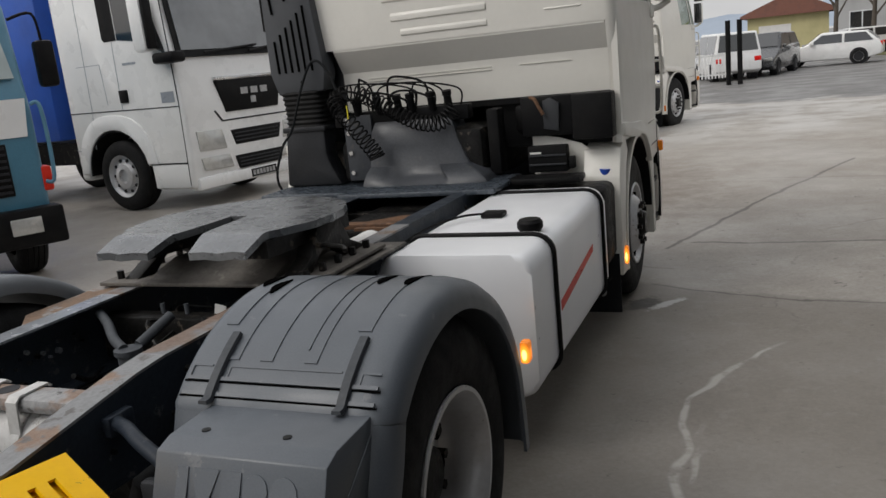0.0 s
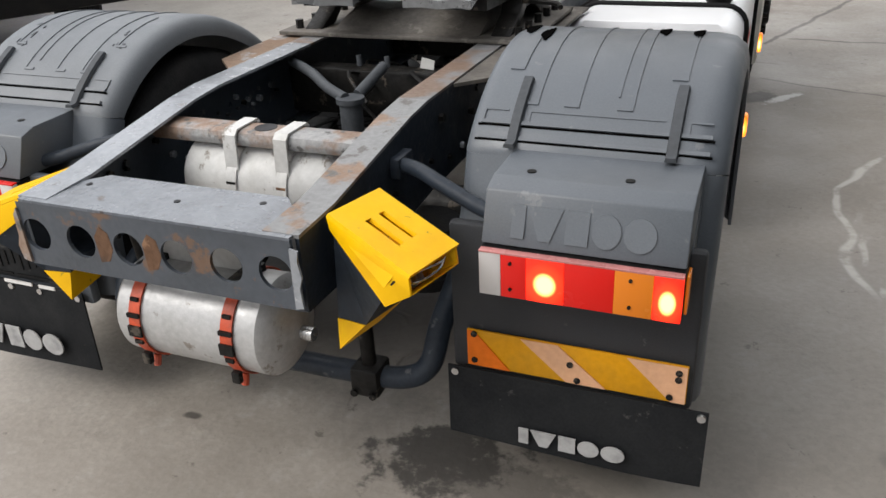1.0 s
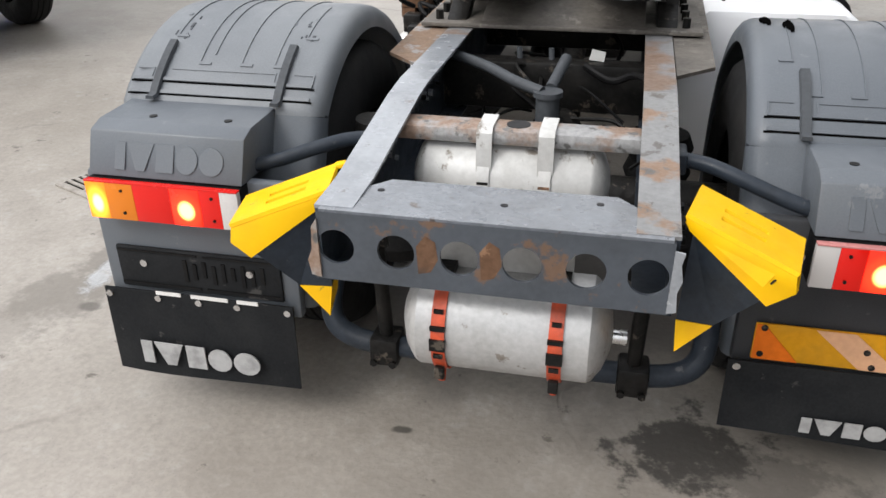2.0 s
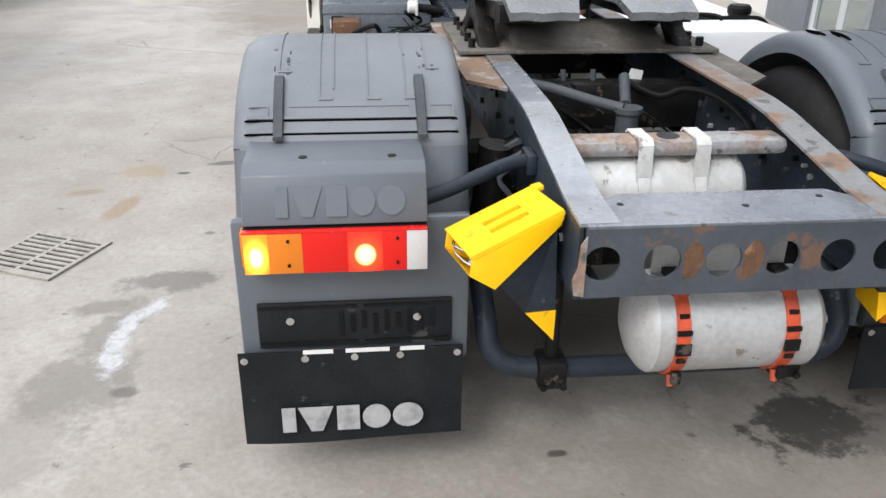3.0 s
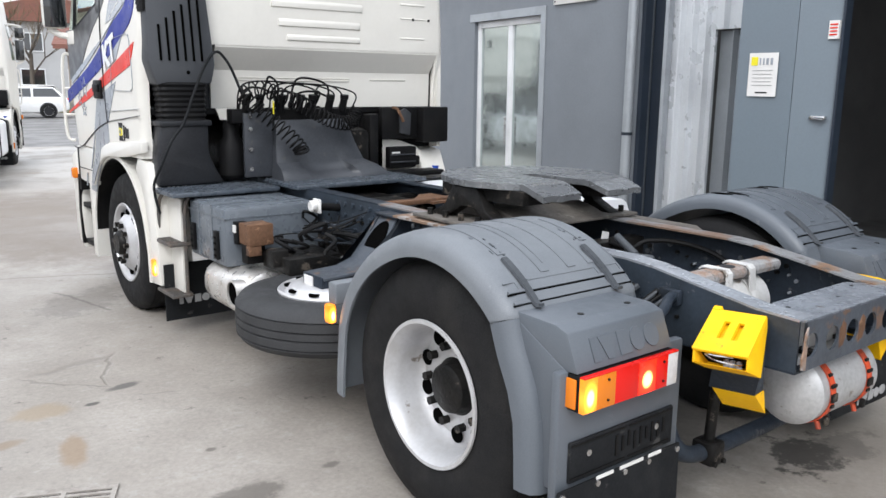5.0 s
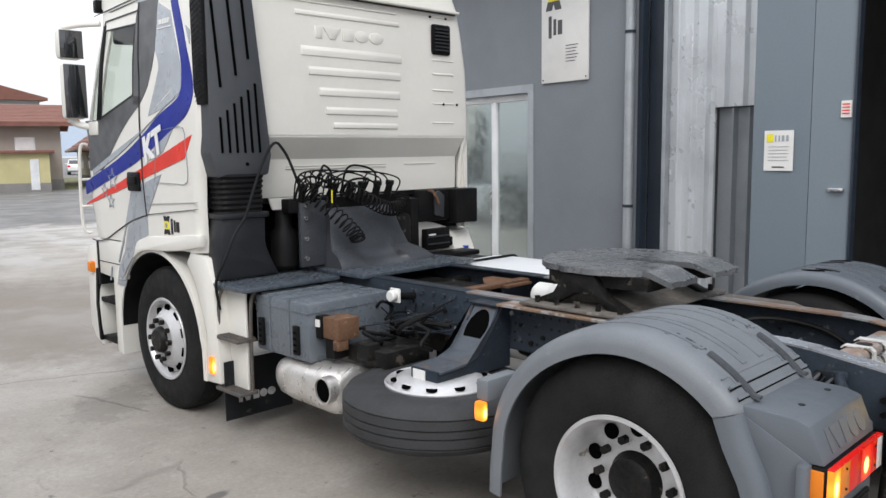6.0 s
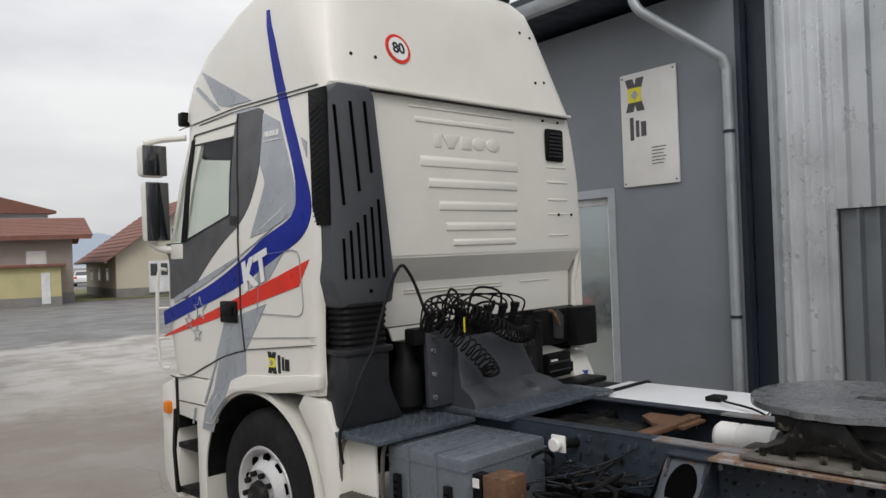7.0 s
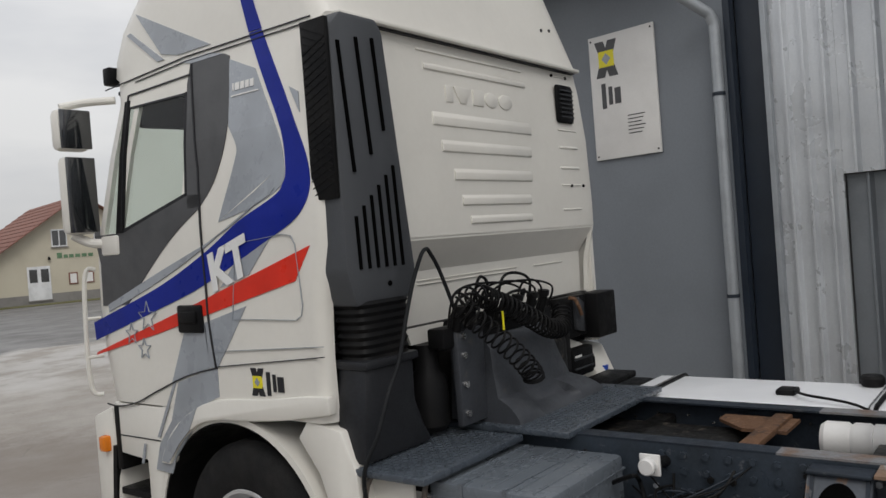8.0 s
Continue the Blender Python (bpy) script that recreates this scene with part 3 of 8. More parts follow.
# white corrugated gate leaf with a wicket door
def corrugated(bm, x, y0, y1, z0, z1, pitch=0.25, rise=0.05, width=0.06):
    pts = [(x, y0)]
    y = y0 + 0.05
    while y + width + 0.02 < y1:
        pts += [(x, y), (x - rise, y + 0.02), (x - rise, y + width - 0.02), (x, y + width)]
        y += pitch
    pts.append((x, y1))
    pts += [(x + 0.03, y1), (x + 0.03, y0)]
    prism(bm, pts, "z", z0, z1)


bm = bmesh.new()
corrugated(bm, 0.06, -1.56, -1.0, 0.02, 6.95, 0.16)
corrugated(bm, 0.06, -2.16, -1.562, 2.2, 6.95, 0.2)
wall("gate_panel", bm, PALE, "white corrugated sheet-metal gate leaf", "gate")
bm = bmesh.new()
corrugated(bm, 0.13, -2.16, -1.562, 0.02, 2.19, 0.17)
wall("wicket_door", bm, MIDG, "grey corrugated sheet door inside the gate leaf", "door")
wall("gate_jamb", B(0.0, 0.09, -0.72, -0.663, 0, 4.5), NAVY, "galvanised gate jamb", "trim")
wall("gate_slot", B(0.12, 0.2, -1.0, -0.72, 0, 6.95), NAVY, "dark navy sliding gate edge", "gate")
wall("gate_jamb_inner", B(-0.02, 0.05, -1.045, -0.995, 0, 6.95, bevel=0.008), ZINC, "galvanised strip at the gate edge", "trim")

# folded gate leaf that stands out from the wall, with a notice
FOLD = Matrix.Translation((-0.2, -0.09, 0))
leaf = group_thing("folding_gate", "blue-grey steel folding gate leaf standing half open", "gate", FOLD, kind="structure")
GX = 3.02
part("leaf_panel", P([(GX, 3.44), (GX + 0.02, 2.98), (GX + 0.07, 2.98), (GX + 0.05, 3.44)], "z", 0.0, 4.5), DOORG, leaf, smooth=False)
part("leaf_panel", P([(GX + 0.02, 2.975), (GX + 0.106, 2.684), (GX + 0.156, 2.694), (GX + 0.07, 2.985)], "z", 0.0, 4.5), DOORG, leaf, smooth=False)
part("leaf_panel", P([(GX + 0.052, 3.385), (GX + 0.6, 3.425), (GX + 0.6, 3.465), (GX + 0.052, 3.425)], "z", 0.0, 4.5), DOORG, leaf, smooth=False)
part("handle", B(GX + 0.04, GX + 0.085, 2.72, 2.84, 1.455, 1.485, bevel=0.006), CHROME, leaf, "steel pull handle")
part("leaf_edge", B(GX + 0.085, GX + 0.18, 2.664, 2.682, 0.0, 4.5), NAVY, leaf)
notice = group_thing("notice_sheet", "white notice sheet with a yellow and black mark on the gate", "notice", FOLD)
part("paper", B(GX - 0.004, GX + 0.001, 3.1, 3.34, 1.62, 1.95), PAPER, notice, smooth=False)
part("mark", B(GX - 0.007, GX - 0.0045, 3.265, 3.32, 1.855, 1.92), LOGO_Y, notice, smooth=False)
for a, c in ((3.24, 3.25), (3.21, 3.222), (3.175, 3.195), (3.14, 3.16)):
    part("print", B(GX - 0.007, GX - 0.0045, a, c, 1.86, 1.91), GREYDEC, notice, smooth=False)
for k in range(5):
    part("text_line", B(GX - 0.007, GX - 0.0045, 3.135 + 0.01 * (k % 2), 3.305, 1.815 - 0.028 * k, 1.82 - 0.028 * k), LOGO_W, notice, smooth=False)
part("arrow", B(GX - 0.007, GX - 0.0045, 3.17, 3.27, 1.645, 1.655), INK, notice, smooth=False)
label_red = thing("warning_label", B(GX + 0.07, GX + 0.1, 2.695, 2.77, 2.04, 2.17), PAPER, "small white and red warning label on the gate", "label")
for k in range(4):
    part("print", B(GX + 0.0665, GX + 0.0695, 2.705, 2.76, 2.065 + 0.024 * k, 2.075 + 0.024 * k), RED, label_red, smooth=False)
label_red.matrix_world = FOLD

# entrance door with glass
entrance = site(group_thing("door_1", "white-framed glass entrance door with a side light", "door", kind="structure"))
for a, c, z0, z1 in ((DR0, DR0 + 0.07, 0, DTOP), (DR1 - 0.07, DR1, 0, DTOP), (DR0 + 0.07, DR1 - 0.07, DTOP - 0.08, DTOP), (1.68, 1.78, 0, DTOP - 0.08), (DR0 + 0.07, 1.68, 0.0, 0.1), (1.78, DR1 - 0.07, 0.0, 0.1)):
    part("door_frame", B(0.05, 0.13, a, c, z0, z1, bevel=0.008), PVC, entrance)
for a, c in ((DR0 + 0.07, 1.68), (1.78, DR1 - 0.07)):
    part("pane", B(0.08, 0.095, a, c, 0.1, DTOP - 0.08), DOORGLASS, entrance, "reflecting glass pane", smooth=False)
part("handle", R((0.0, 1.73, 0.95), (0.0, 1.73, 1.3), 0.014), CHROME, entrance)
part("casing", B(-0.012, 0.03, DR0 - 0.1, DR0 - 0.003, 0, DTOP + 0.1), ZINC, entrance, smooth=False)
part("casing", B(-0.012, 0.03, DR0 - 0.003, DR1 + 0.1, DTOP + 0.003, DTOP + 0.1), ZINC, entrance, smooth=False)

# company board on the wall
board = site(group_thing("wall_sign", "white square-edged company board with a yellow and black mark", "sign"))
part("board", B(-0.03, -0.006, 0.02, 0.76, 2.585, 3.82, bevel=0.003), PAPER, board)
def mark(parent, x, y0, z0, h):
    """A plain emblem: a dark cross under a yellow square, and bars for the lettering."""
    w = h * 0.72
    def at_(pts):
        return [(y0 + (0.5 - u) * w, z0 + (v - 0.5) * h) for u, v in pts]
    part("emblem_cross", P(at_([(0, 1), (0.4, 1), (0.5, 0.8), (0.6, 1), (1, 1), (0.76, 0.5), (1, 0), (0.6, 0), (0.5, 0.2), (0.4, 0), (0, 0), (0.24, 0.5)]), "x", x - 0.002, x), DGREYDEC, parent, smooth=False)
    part("emblem_square", P(at_([(0.16, 0.72), (0.84, 0.72), (0.84, 0.28), (0.16, 0.28)]), "x", x - 0.004, x - 0.0022), LOGO_Y, parent, smooth=False)
    part("emblem_core", P(at_([(0.3, 0.5), (0.5, 0.66), (0.7, 0.5), (0.5, 0.34)]), "x", x - 0.006, x - 0.0042), GREYDEC, parent, smooth=False)
mark(board, -0.031, 0.56, 3.58, 0.36)
for a, c, z0, z1 in ((0.59, 0.64, 3.09, 3.34), (0.515, 0.56, 3.12, 3.3), (0.42, 0.49, 3.12, 3.28)):
    part("print", B(-0.033, -0.031, a, c, z0, z1), DGREYDEC, board, smooth=False)
for k in range(6):
    part("text_line", B(-0.033, -0.031, 0.17 + 0.02 * (k % 3), 0.36, 2.98 - 0.035 * k, 2.988 - 0.035 * k), INK, board, smooth=False)
for y, z in ((0.05, 2.62), (0.73, 2.62), (0.05, 3.78), (0.73, 3.78)):
    part("screw", R((-0.034, y, z), (-0.03, y, z), 0.01, 10), INK, board)

# rain gutter and drainpipe
pipe = site(group_thing("drainpipe", "grey zinc drainpipe with a swan neck from the gutter", "drainpipe", kind="structure"))
part("pipe", tube(bmesh.new(), smooth_path([(-0.74, 0.0, 4.55), (-0.74, -0.03, 4.4), (-0.72, -0.08, 4.26), (-0.62, -0.17, 4.15), (-0.2, -0.52, 3.8), (-0.09, -0.6, 3.68), (-0.07, -0.61, 3.4), (-0.07, -0.61, 2.0), (-0.07, -0.61, 0.05)], 6), 0.05, 14), ZINC, pipe)
part("outlet", L([(4.44, 0.055), (4.54, 0.08), (4.6, 0.08)], (-0.74, 0.0, 0.0), "z", 16), ZINC, pipe)
for z in (1.2, 3.0):
    part("bracket", R((-0.07, -0.61, z), (-0.07, -0.61, z + 0.03), 0.058, 14), CHASSIS, pipe)
part("gutter", P([(-0.66, 4.680), (-0.66, 4.600), (-0.69, 4.550), (-0.74, 4.530), (-0.79, 4.550), (-0.82, 4.600), (-0.82, 4.680), (-0.805, 4.680), (-0.805, 4.605), (-0.78, 4.565), (-0.74, 4.545), (-0.7, 4.565), (-0.675, 4.605), (-0.675, 4.680)], "y", -0.75, 3.97), ZINC, pipe)

IRON = mat("dusty_cast_iron", (0.33, 0.305, 0.275), 0.75, second=(0.22, 0.195, 0.17), amount=0.5, scale=9, grain=0.2)
# drain grate in the yard
grate = group_thing("drain_grate", "cast-iron drain grate set in the concrete", "drain", Matrix.Translation((-2.44, 2.945, -0.05)) @ Matrix.Rotation(radians(-24), 4, "Z") @ Matrix.Diagonal((0.86, 0.86, 1, 1)))
bm = bmesh.new()
for a in ((-0.25, 0.25, -0.25, -0.225), (-0.25, 0.25, 0.225, 0.25), (-0.25, -0.225, -0.225, 0.225), (0.225, 0.25, -0.225, 0.225), (-0.012, 0.012, -0.225, 0.225)):
    box(bm, *a, 0.002, 0.012)
part("frame", bm, IRON, grate, smooth=False)
for s in (-1, 1):
    for k in range(10):
        y = -0.225 + k * 0.0475
        part("bar", P([(s * 0.012, y), (s * 0.225, y), (s * 0.225, y + 0.024), (s * 0.012, y + 0.024)], "z", 0.003, 0.011), IRON, grate, smooth=False)
# no real hollow here: a black sheet paints the pit's darkness
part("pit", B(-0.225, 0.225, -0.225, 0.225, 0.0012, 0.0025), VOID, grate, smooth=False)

# ---- tractor truck ----
truck = group_thing("tractor_truck", "white two-axle tractor truck with grey chassis, blue and red stripes", "truck")
AX_R, AX_F, WR = 2.035, 5.92, 0.53


# -- chassis --
DUSTY = mat("dusty_greased_steel", (0.13, 0.118, 0.104), 0.6, second=(0.05, 0.046, 0.042), amount=0.5, scale=6, third=(0.2, 0.185, 0.165), tamount=0.2, tscale=10, bump=0.6, bscale=40, grain=0.2, spec=0.3)
RUSTFL = mat("worn_grey_paint_over_rust", (0.21, 0.212, 0.215), 0.38, second=(0.22, 0.12, 0.06), amount=0.6, scale=6, sharp=0.03, third=(0.07, 0.058, 0.05), tamount=0.35, tscale=15, bump=0.5, grain=0.2, spec=0.5)
FLAKED_DARK = mat("dark_paint_over_rust", (0.19, 0.19, 0.195), 0.45, second=(0.17, 0.1, 0.06), amount=0.32, scale=5, sharp=0.05, bump=0.5, grain=0.2)
RAILP = mat("glossy_blue_grey_rail_paint", (0.034, 0.045, 0.06), 0.36, second=(0.024, 0.03, 0.038), amount=0.5, scale=4, third=(0.1, 0.105, 0.115), tamount=0.12, tscale=13, bump=0.3, grain=0.15, spec=0.4)


def rail(s):
    """A C-section side rail whose tail drops to the rear crossmember."""
    top = [(0.985, 0.885), (1.15, 0.892), (1.62, 0.962), (1.75, 0.972), (7.0, 0.972)]
    bot = [(7.0, 0.70), (1.75, 0.70), (1.55, 0.685), (0.985, 0.70)]
    bm = bmesh.new()
    prism(bm, top + bot, "x", s * 0.41, s * 0.42)
    r = part("frame_rail", bm, RAILP if s < 0 else CHASSIS, truck, smooth=False)
    bm = bmesh.new()
    up = [(y, z + 0.009) for y, z in top[:4]]
    prism(bm, up + top[:4][::-1], "x", s * 0.325, s * 0.421)
    part("top_flange", bm, WORN if s < 0 else RUSTFL, r, "worn grey flange with rust patches", smooth=False)
    mid = 1.75 if s > 0 else 2.35
    if s < 0:
        part("top_flange", B(-0.421, -0.325, 1.75, mid, 0.972, 0.981), WORN, r, smooth=False)
    part("top_flange", B(*sorted((s * 0.325, s * 0.421)), mid, 3.62, 0.972, 0.981), FLAKED_DARK, r, "dark flange with rust patches", smooth=False)
    part("top_flange", B(*sorted((s * 0.325, s * 0.421)), 3.62, 7.0, 0.972, 0.981), CHASSIS, r, smooth=False)
    bm = bmesh.new()
    lo = [(y, z - 0.008) for y, z in bot]
    prism(bm, bot + lo[::-1], "x", s * 0.33, s * 0.421)
    part("bottom_flange", bm, CHASSIS, r, smooth=False)
    rnd = random.Random(3)
    for k in range(46):
        y, z = 1.15 + k * 0.085 + rnd.uniform(-0.02, 0.02), rnd.choice((0.75, 0.79, 0.84, 0.9))
        if y > 1.7 or z < 0.85:
            part("bolt", R((s * 0.419, y, z), (s * (0.428 + 0.004 * (k % 3)), y, z), rnd.choice((0.009, 0.012, 0.014)), 6), GREASE if k % 5 else WORN, r, smooth=False)


rail(-1)
rail(1)
for k in range(7):  # proud bolt heads behind the battery box
    for z in (0.78, 0.865, 0.935):
        y = 3.5 + 0.095 * k + 0.02 * (z > 0.8)
        part("bolt", R((-0.419, y, z), (-0.436, y, z), 0.015, 6), RAILP, truck, smooth=False)
for k in range(12):
    part("bolt", R((0.409, 3.55 + 0.1 * k + 0.03 * (k % 3), 0.87 + 0.03 * (k % 2)), (0.398, 3.55 + 0.1 * k + 0.03 * (k % 3), 0.87 + 0.03 * (k % 2)), 0.008, 6), CHROME, truck, smooth=False)
rnd = random.Random(21)
for k in range(16):
    for z in (0.745, 0.795, 0.845, 0.905):
        if rnd.random() < 0.7:
            y = 2.72 + 0.052 * k + rnd.uniform(-0.006, 0.006)
            part("rail_hole", R((-0.4195, y, z), (-0.4225, y, z), 0.0085, 10), INK, truck)


def plate_with_holes(bm, cells, z0, z1, y0, y1, r, q=8):
    """A plate in the x-z plane, one cell a hole: (x0, x1, hole centre); each side of a cell has q steps."""
    zc = (z0 + z1) / 2
    for x0, x1, c in cells:
        rim = [(x0 + (x1 - x0) * i / q, z0) for i in range(q)] + [(x1, z0 + (z1 - z0) * i / q) for i in range(q)]
        rim += [(x1 - (x1 - x0) * i / q, z1) for i in range(q)] + [(x0, z1 - (z1 - z0) * i / q) for i in range(q)]
        ring = []
        for x, z in rim:
            a = math.atan2(z - zc, x - c)
            ring.append((c + r * math.cos(a), zc + r * math.sin(a)))
        n = len(rim)
        vs = [[bm.verts.new((p[0], y, p[1])) for p in loop] for y in (y0, y1) for loop in (ring, rim)]
        for i in range(n):
            j = (i + 1) % n
            bm.faces.new((vs[0][i], vs[0][j], vs[1][j], vs[1][i]))
            bm.faces.new((vs[2][i], vs[3][i], vs[3][j], vs[2][j]))
            bm.faces.new((vs[0][i], vs[2][i], vs[2][j], vs[0][j]))
    bmesh.ops.remove_doubles(bm, verts=bm.verts, dist=1e-5)


bm = bmesh.new()
edges = [-0.41, -0.292, -0.142, 0.007, 0.152, 0.295, 0.41]
holes = [-0.366, -0.218, -0.066, 0.08, 0.224, 0.36]
plate_with_holes(bm, [(edges[i], edges[i + 1], holes[i]) for i in range(6)], 0.708, 0.888, 0.962, 0.972, 0.0455)
tail_bar = part("rear_crossmember", bm, BAR, truck, "dark painted crossmember pierced by six round holes", smooth=False)
bm = bmesh.new()
prism(bm, [(-0.405, 0.968), (0.405, 0.968), (0.405, 1.02)] + [(0.325, 1.12), (0.28, 1.17), (-0.28, 1.17), (-0.325, 1.12), (-0.405, 1.02)], "z", 0.884, 0.8925)
part("top_flange", bm, mat("scratched_blue_grey_paint", (0.2, 0.215, 0.24), 0.25, second=(0.13, 0.14, 0.157), amount=0.55, scale=6, third=(0.1, 0.08, 0.07), tamount=0.12, tscale=18, bump=0.4, grain=0.15, spec=0.7), tail_bar, "scratched blue-grey flange", smooth=False)
part("bottom_flange", B(-0.4, 0.4, 0.972, 1.0, 0.708, 0.716), CHASSIS, tail_bar, smooth=False)
for x in (-0.142, 0.008):
    part("rust_patch", P([(x + dx, z) for dx, z in ((-0.022, 0.748), (0.008, 0.755), (0.026, 0.79), (0.02, 0.835), (-0.004, 0.85), (-0.026, 0.82))], "y", 0.9612, 0.9625), BROWN, tail_bar, smooth=False)
# added plate, so that white shows through the middle holes
part("saddle_plate", B(-0.175, 0.19, 1.13, 1.138, 0.66, 0.81, bevel=0.003), TANKW, tail_bar, "white plate added behind the crossmember holes")
part("backing_plate", B(-0.39, -0.3, 1.16, 1.17, 0.70, 0.86), GREASE, tail_bar, smooth=False)
part("torn_edge", P([(0.406, 0.715), (0.428, 0.72), (0.424, 0.77), (0.433, 0.8), (0.426, 0.84), (0.431, 0.868), (0.409, 0.872)], "y", 0.955, 0.9615), WORN, tail_bar, "torn bare metal edge", smooth=False)
part("torn_edge", P([(-0.43, 0.72), (-0.406, 0.715), (-0.408, 0.872), (-0.422, 0.85), (-0.425, 0.79), (-0.437, 0.76)], "y", 0.955, 0.9615), FLAKED, tail_bar, smooth=False)
for x, y in ((-0.29, 1.1), (0.02, 1.07), (0.24, 1.12)):
    part("small_hole", R((x, y, 0.8925), (x, y, 0.894), 0.009, 12), INK, tail_bar)

# cross tube with the upper air tank
cross = part("cross_tube", B(-0.41, 0.345, 1.48, 1.59, 0.878, 0.93, bevel=0.022), FLAKED, truck, "cross tube with flaked grey paint and rust")
part("oval_hole", R((-0.013, 1.535, 0.929), (-0.013, 1.535, 0.9315), 0.034, 24), INK, cross)
for k, y in ((0, 2.35), (1, 3.3), (2, 4.4)):
    part("crossmember", B(-0.41, 0.41, y - 0.05, y + 0.05, 0.72, 0.9, bevel=0.01), GREASE, truck)


def air_tank(cx, cy, cz, r, half, name, strap_x, strap_mat, strap_w=0.035, skin=None):
    d = 0.055
    prof = [(-half - d, 0.0), (-half - d + 0.004, r * 0.35), (-half - d * 0.6, r * 0.72), (-half - d * 0.2, r * 0.94), (-half, r), (half, r), (half + d * 0.2, r * 0.94), (half + d * 0.6, r * 0.72), (half + d - 0.004, r * 0.35), (half + d, 0.0)]
    t = part(name, L(prof, (cx, cy, cz), "x", 40), skin or TANKW, truck, "silver painted cylindrical air tank")
    for x in strap_x:
        part("strap", L([(-strap_w / 2, r + 0.002), (-strap_w / 2, r + 0.007), (strap_w / 2, r + 0.007), (strap_w / 2, r + 0.002)], (x, cy, cz), "x", 40, closed=True), strap_mat, t)
    return t


low = air_tank(0.03, 1.12, 0.545, 0.138, 0.215, "air_tank", (-0.125, 0.165), ORANGE, skin=TANKS)
for x in (-0.125, 0.165):
    part("buckle", B(x - 0.013, x + 0.013, 0.985, 1.003, 0.425, 0.46, bevel=0.004), GREASE, low)
    part("hanger", B(x - 0.022, x + 0.022, 1.04, 1.16, 0.66, 0.7), GREASE, low)
    part("bolt", R((x, 1.02, 0.4), (x, 1.03, 0.43), 0.01, 8), ORANGE, low)
    for k, (deg, w, h) in enumerate(((196, 0.012, 0.006), (182, 0.02, 0.016), (164, 0.019, 0.006), (147, 0.012, 0.005))):
        a = radians(deg)
        part("strap_grip", B(x - w, x + w, 1.12 + 0.147 * math.cos(a) - 0.004, 1.12 + 0.147 * math.cos(a) + 0.004, 0.545 + 0.147 * math.sin(a) - h, 0.545 + 0.147 * math.sin(a) + h), GREASE, low, smooth=False)
part("drain_valve", R((0.3, 1.12, 0.53), (0.335, 1.12, 0.53), 0.02, 12), CHROME, low)
up = air_tank(-0.035, 1.565, 0.755, 0.122, 0.235, "air_tank", (-0.1, 0.074), TANKW)
for x in (-0.1, 0.074):
    bm = bmesh.new()
    pts = [(1.459, 0.775), (1.467, 0.87), (1.471, 0.918), (1.487, 0.932), (1.585, 0.9325), (1.597, 0.922)]
    pts2 = [(1.453, 0.775), (1.461, 0.872), (1.465, 0.922), (1.483, 0.9375), (1.589, 0.9375), (1.603, 0.925)]
    prism(bm, pts + pts2[::-1], "x", x - 0.022, x + 0.022)
    part("strap_over_tube", bm, TANKW, up, "pale painted strap over the tube")
    part("buckle", B(x - 0.016, x + 0.016, 1.438, 1.452, 0.69, 0.785), BROWN if x > 0 else GREASE, up)
bm = bmesh.new()
rod(bm, (0.02, 2.0, 0.76), (0.02, 2.0, 0.872), 0.04, 20)
rod(bm, (0.02, 2.0, 0.872), (0.02, 2.0, 0.89), 0.05, 20)
rod(bm, (0.025, 2.05, 0.885), (0.06, 2.2, 0.95), 0.02, 12)
part("breather", bm, STRAP, truck)
part("breather_pipe", tube(bmesh.new(), smooth_path([(0.0, 2.0, 0.885), (-0.1, 2.06, 0.9), (-0.22, 2.16, 0.92), (-0.36, 2.26, 0.93)], 5), 0.019, 12), STRAP, truck)
part("torque_rod", R((0.16, 1.3, 0.72), (0.05, 1.7, 0.76), 0.012, 8), STRAP, truck)
part("paper_tag", P([(0.13, 0.905), (0.185, 0.9), (0.19, 0.935), (0.14, 0.945)], "y", 2.36, 2.364), PAPER_TAG, truck)
for x in (-0.12, 0.0):
    part("pipe_stub", R((x, 2.36, 0.8), (x - 0.01, 2.37, 0.94), 0.011, 10), STRAP, truck)
rnd = random.Random(41)
for k in range(60):
    sd = -1 if k % 2 else 1
    y, z = rnd.uniform(1.25, 2.5), rnd.uniform(0.74, 0.9)
    part("inner_bolt", R((sd * 0.409, y, z), (sd * rnd.uniform(0.392, 0.4), y, z), rnd.choice((0.007, 0.01, 0.013)), 6), (STRAP, GREASE, WORN)[k % 3], truck, smooth=False)
part("wiring_loom", tube(bmesh.new(), smooth_path([(0.12, 2.3, 0.9), (0.22, 2.24, 0.865), (0.3, 2.2, 0.9), (0.36, 2.05, 0.91), (0.38, 1.85, 0.88), (0.385, 1.7, 0.8)], 6), 0.013, 8), BLACKPL, truck)
part("shock_absorber", R((-0.53, 1.72, 0.5), (-0.5, 1.7, 0.86), 0.055, 20), GREASE, truck)
for k in range(10):
    y = rnd.uniform(1.5, 1.75)
    part("air_hose", tube(bmesh.new(), smooth_path([(-0.43, y, 0.88), (-0.48 - rnd.uniform(0, 0.05), y + 0.05, 0.8), (-0.46, y + rnd.uniform(-0.05, 0.2), 0.72), (-0.52, y + 0.1, 0.62)], 5), rnd.choice((0.006, 0.009, 0.012)), 6), STRAP if k % 3 == 0 else BLACKPL, truck)
rnd = random.Random(11)
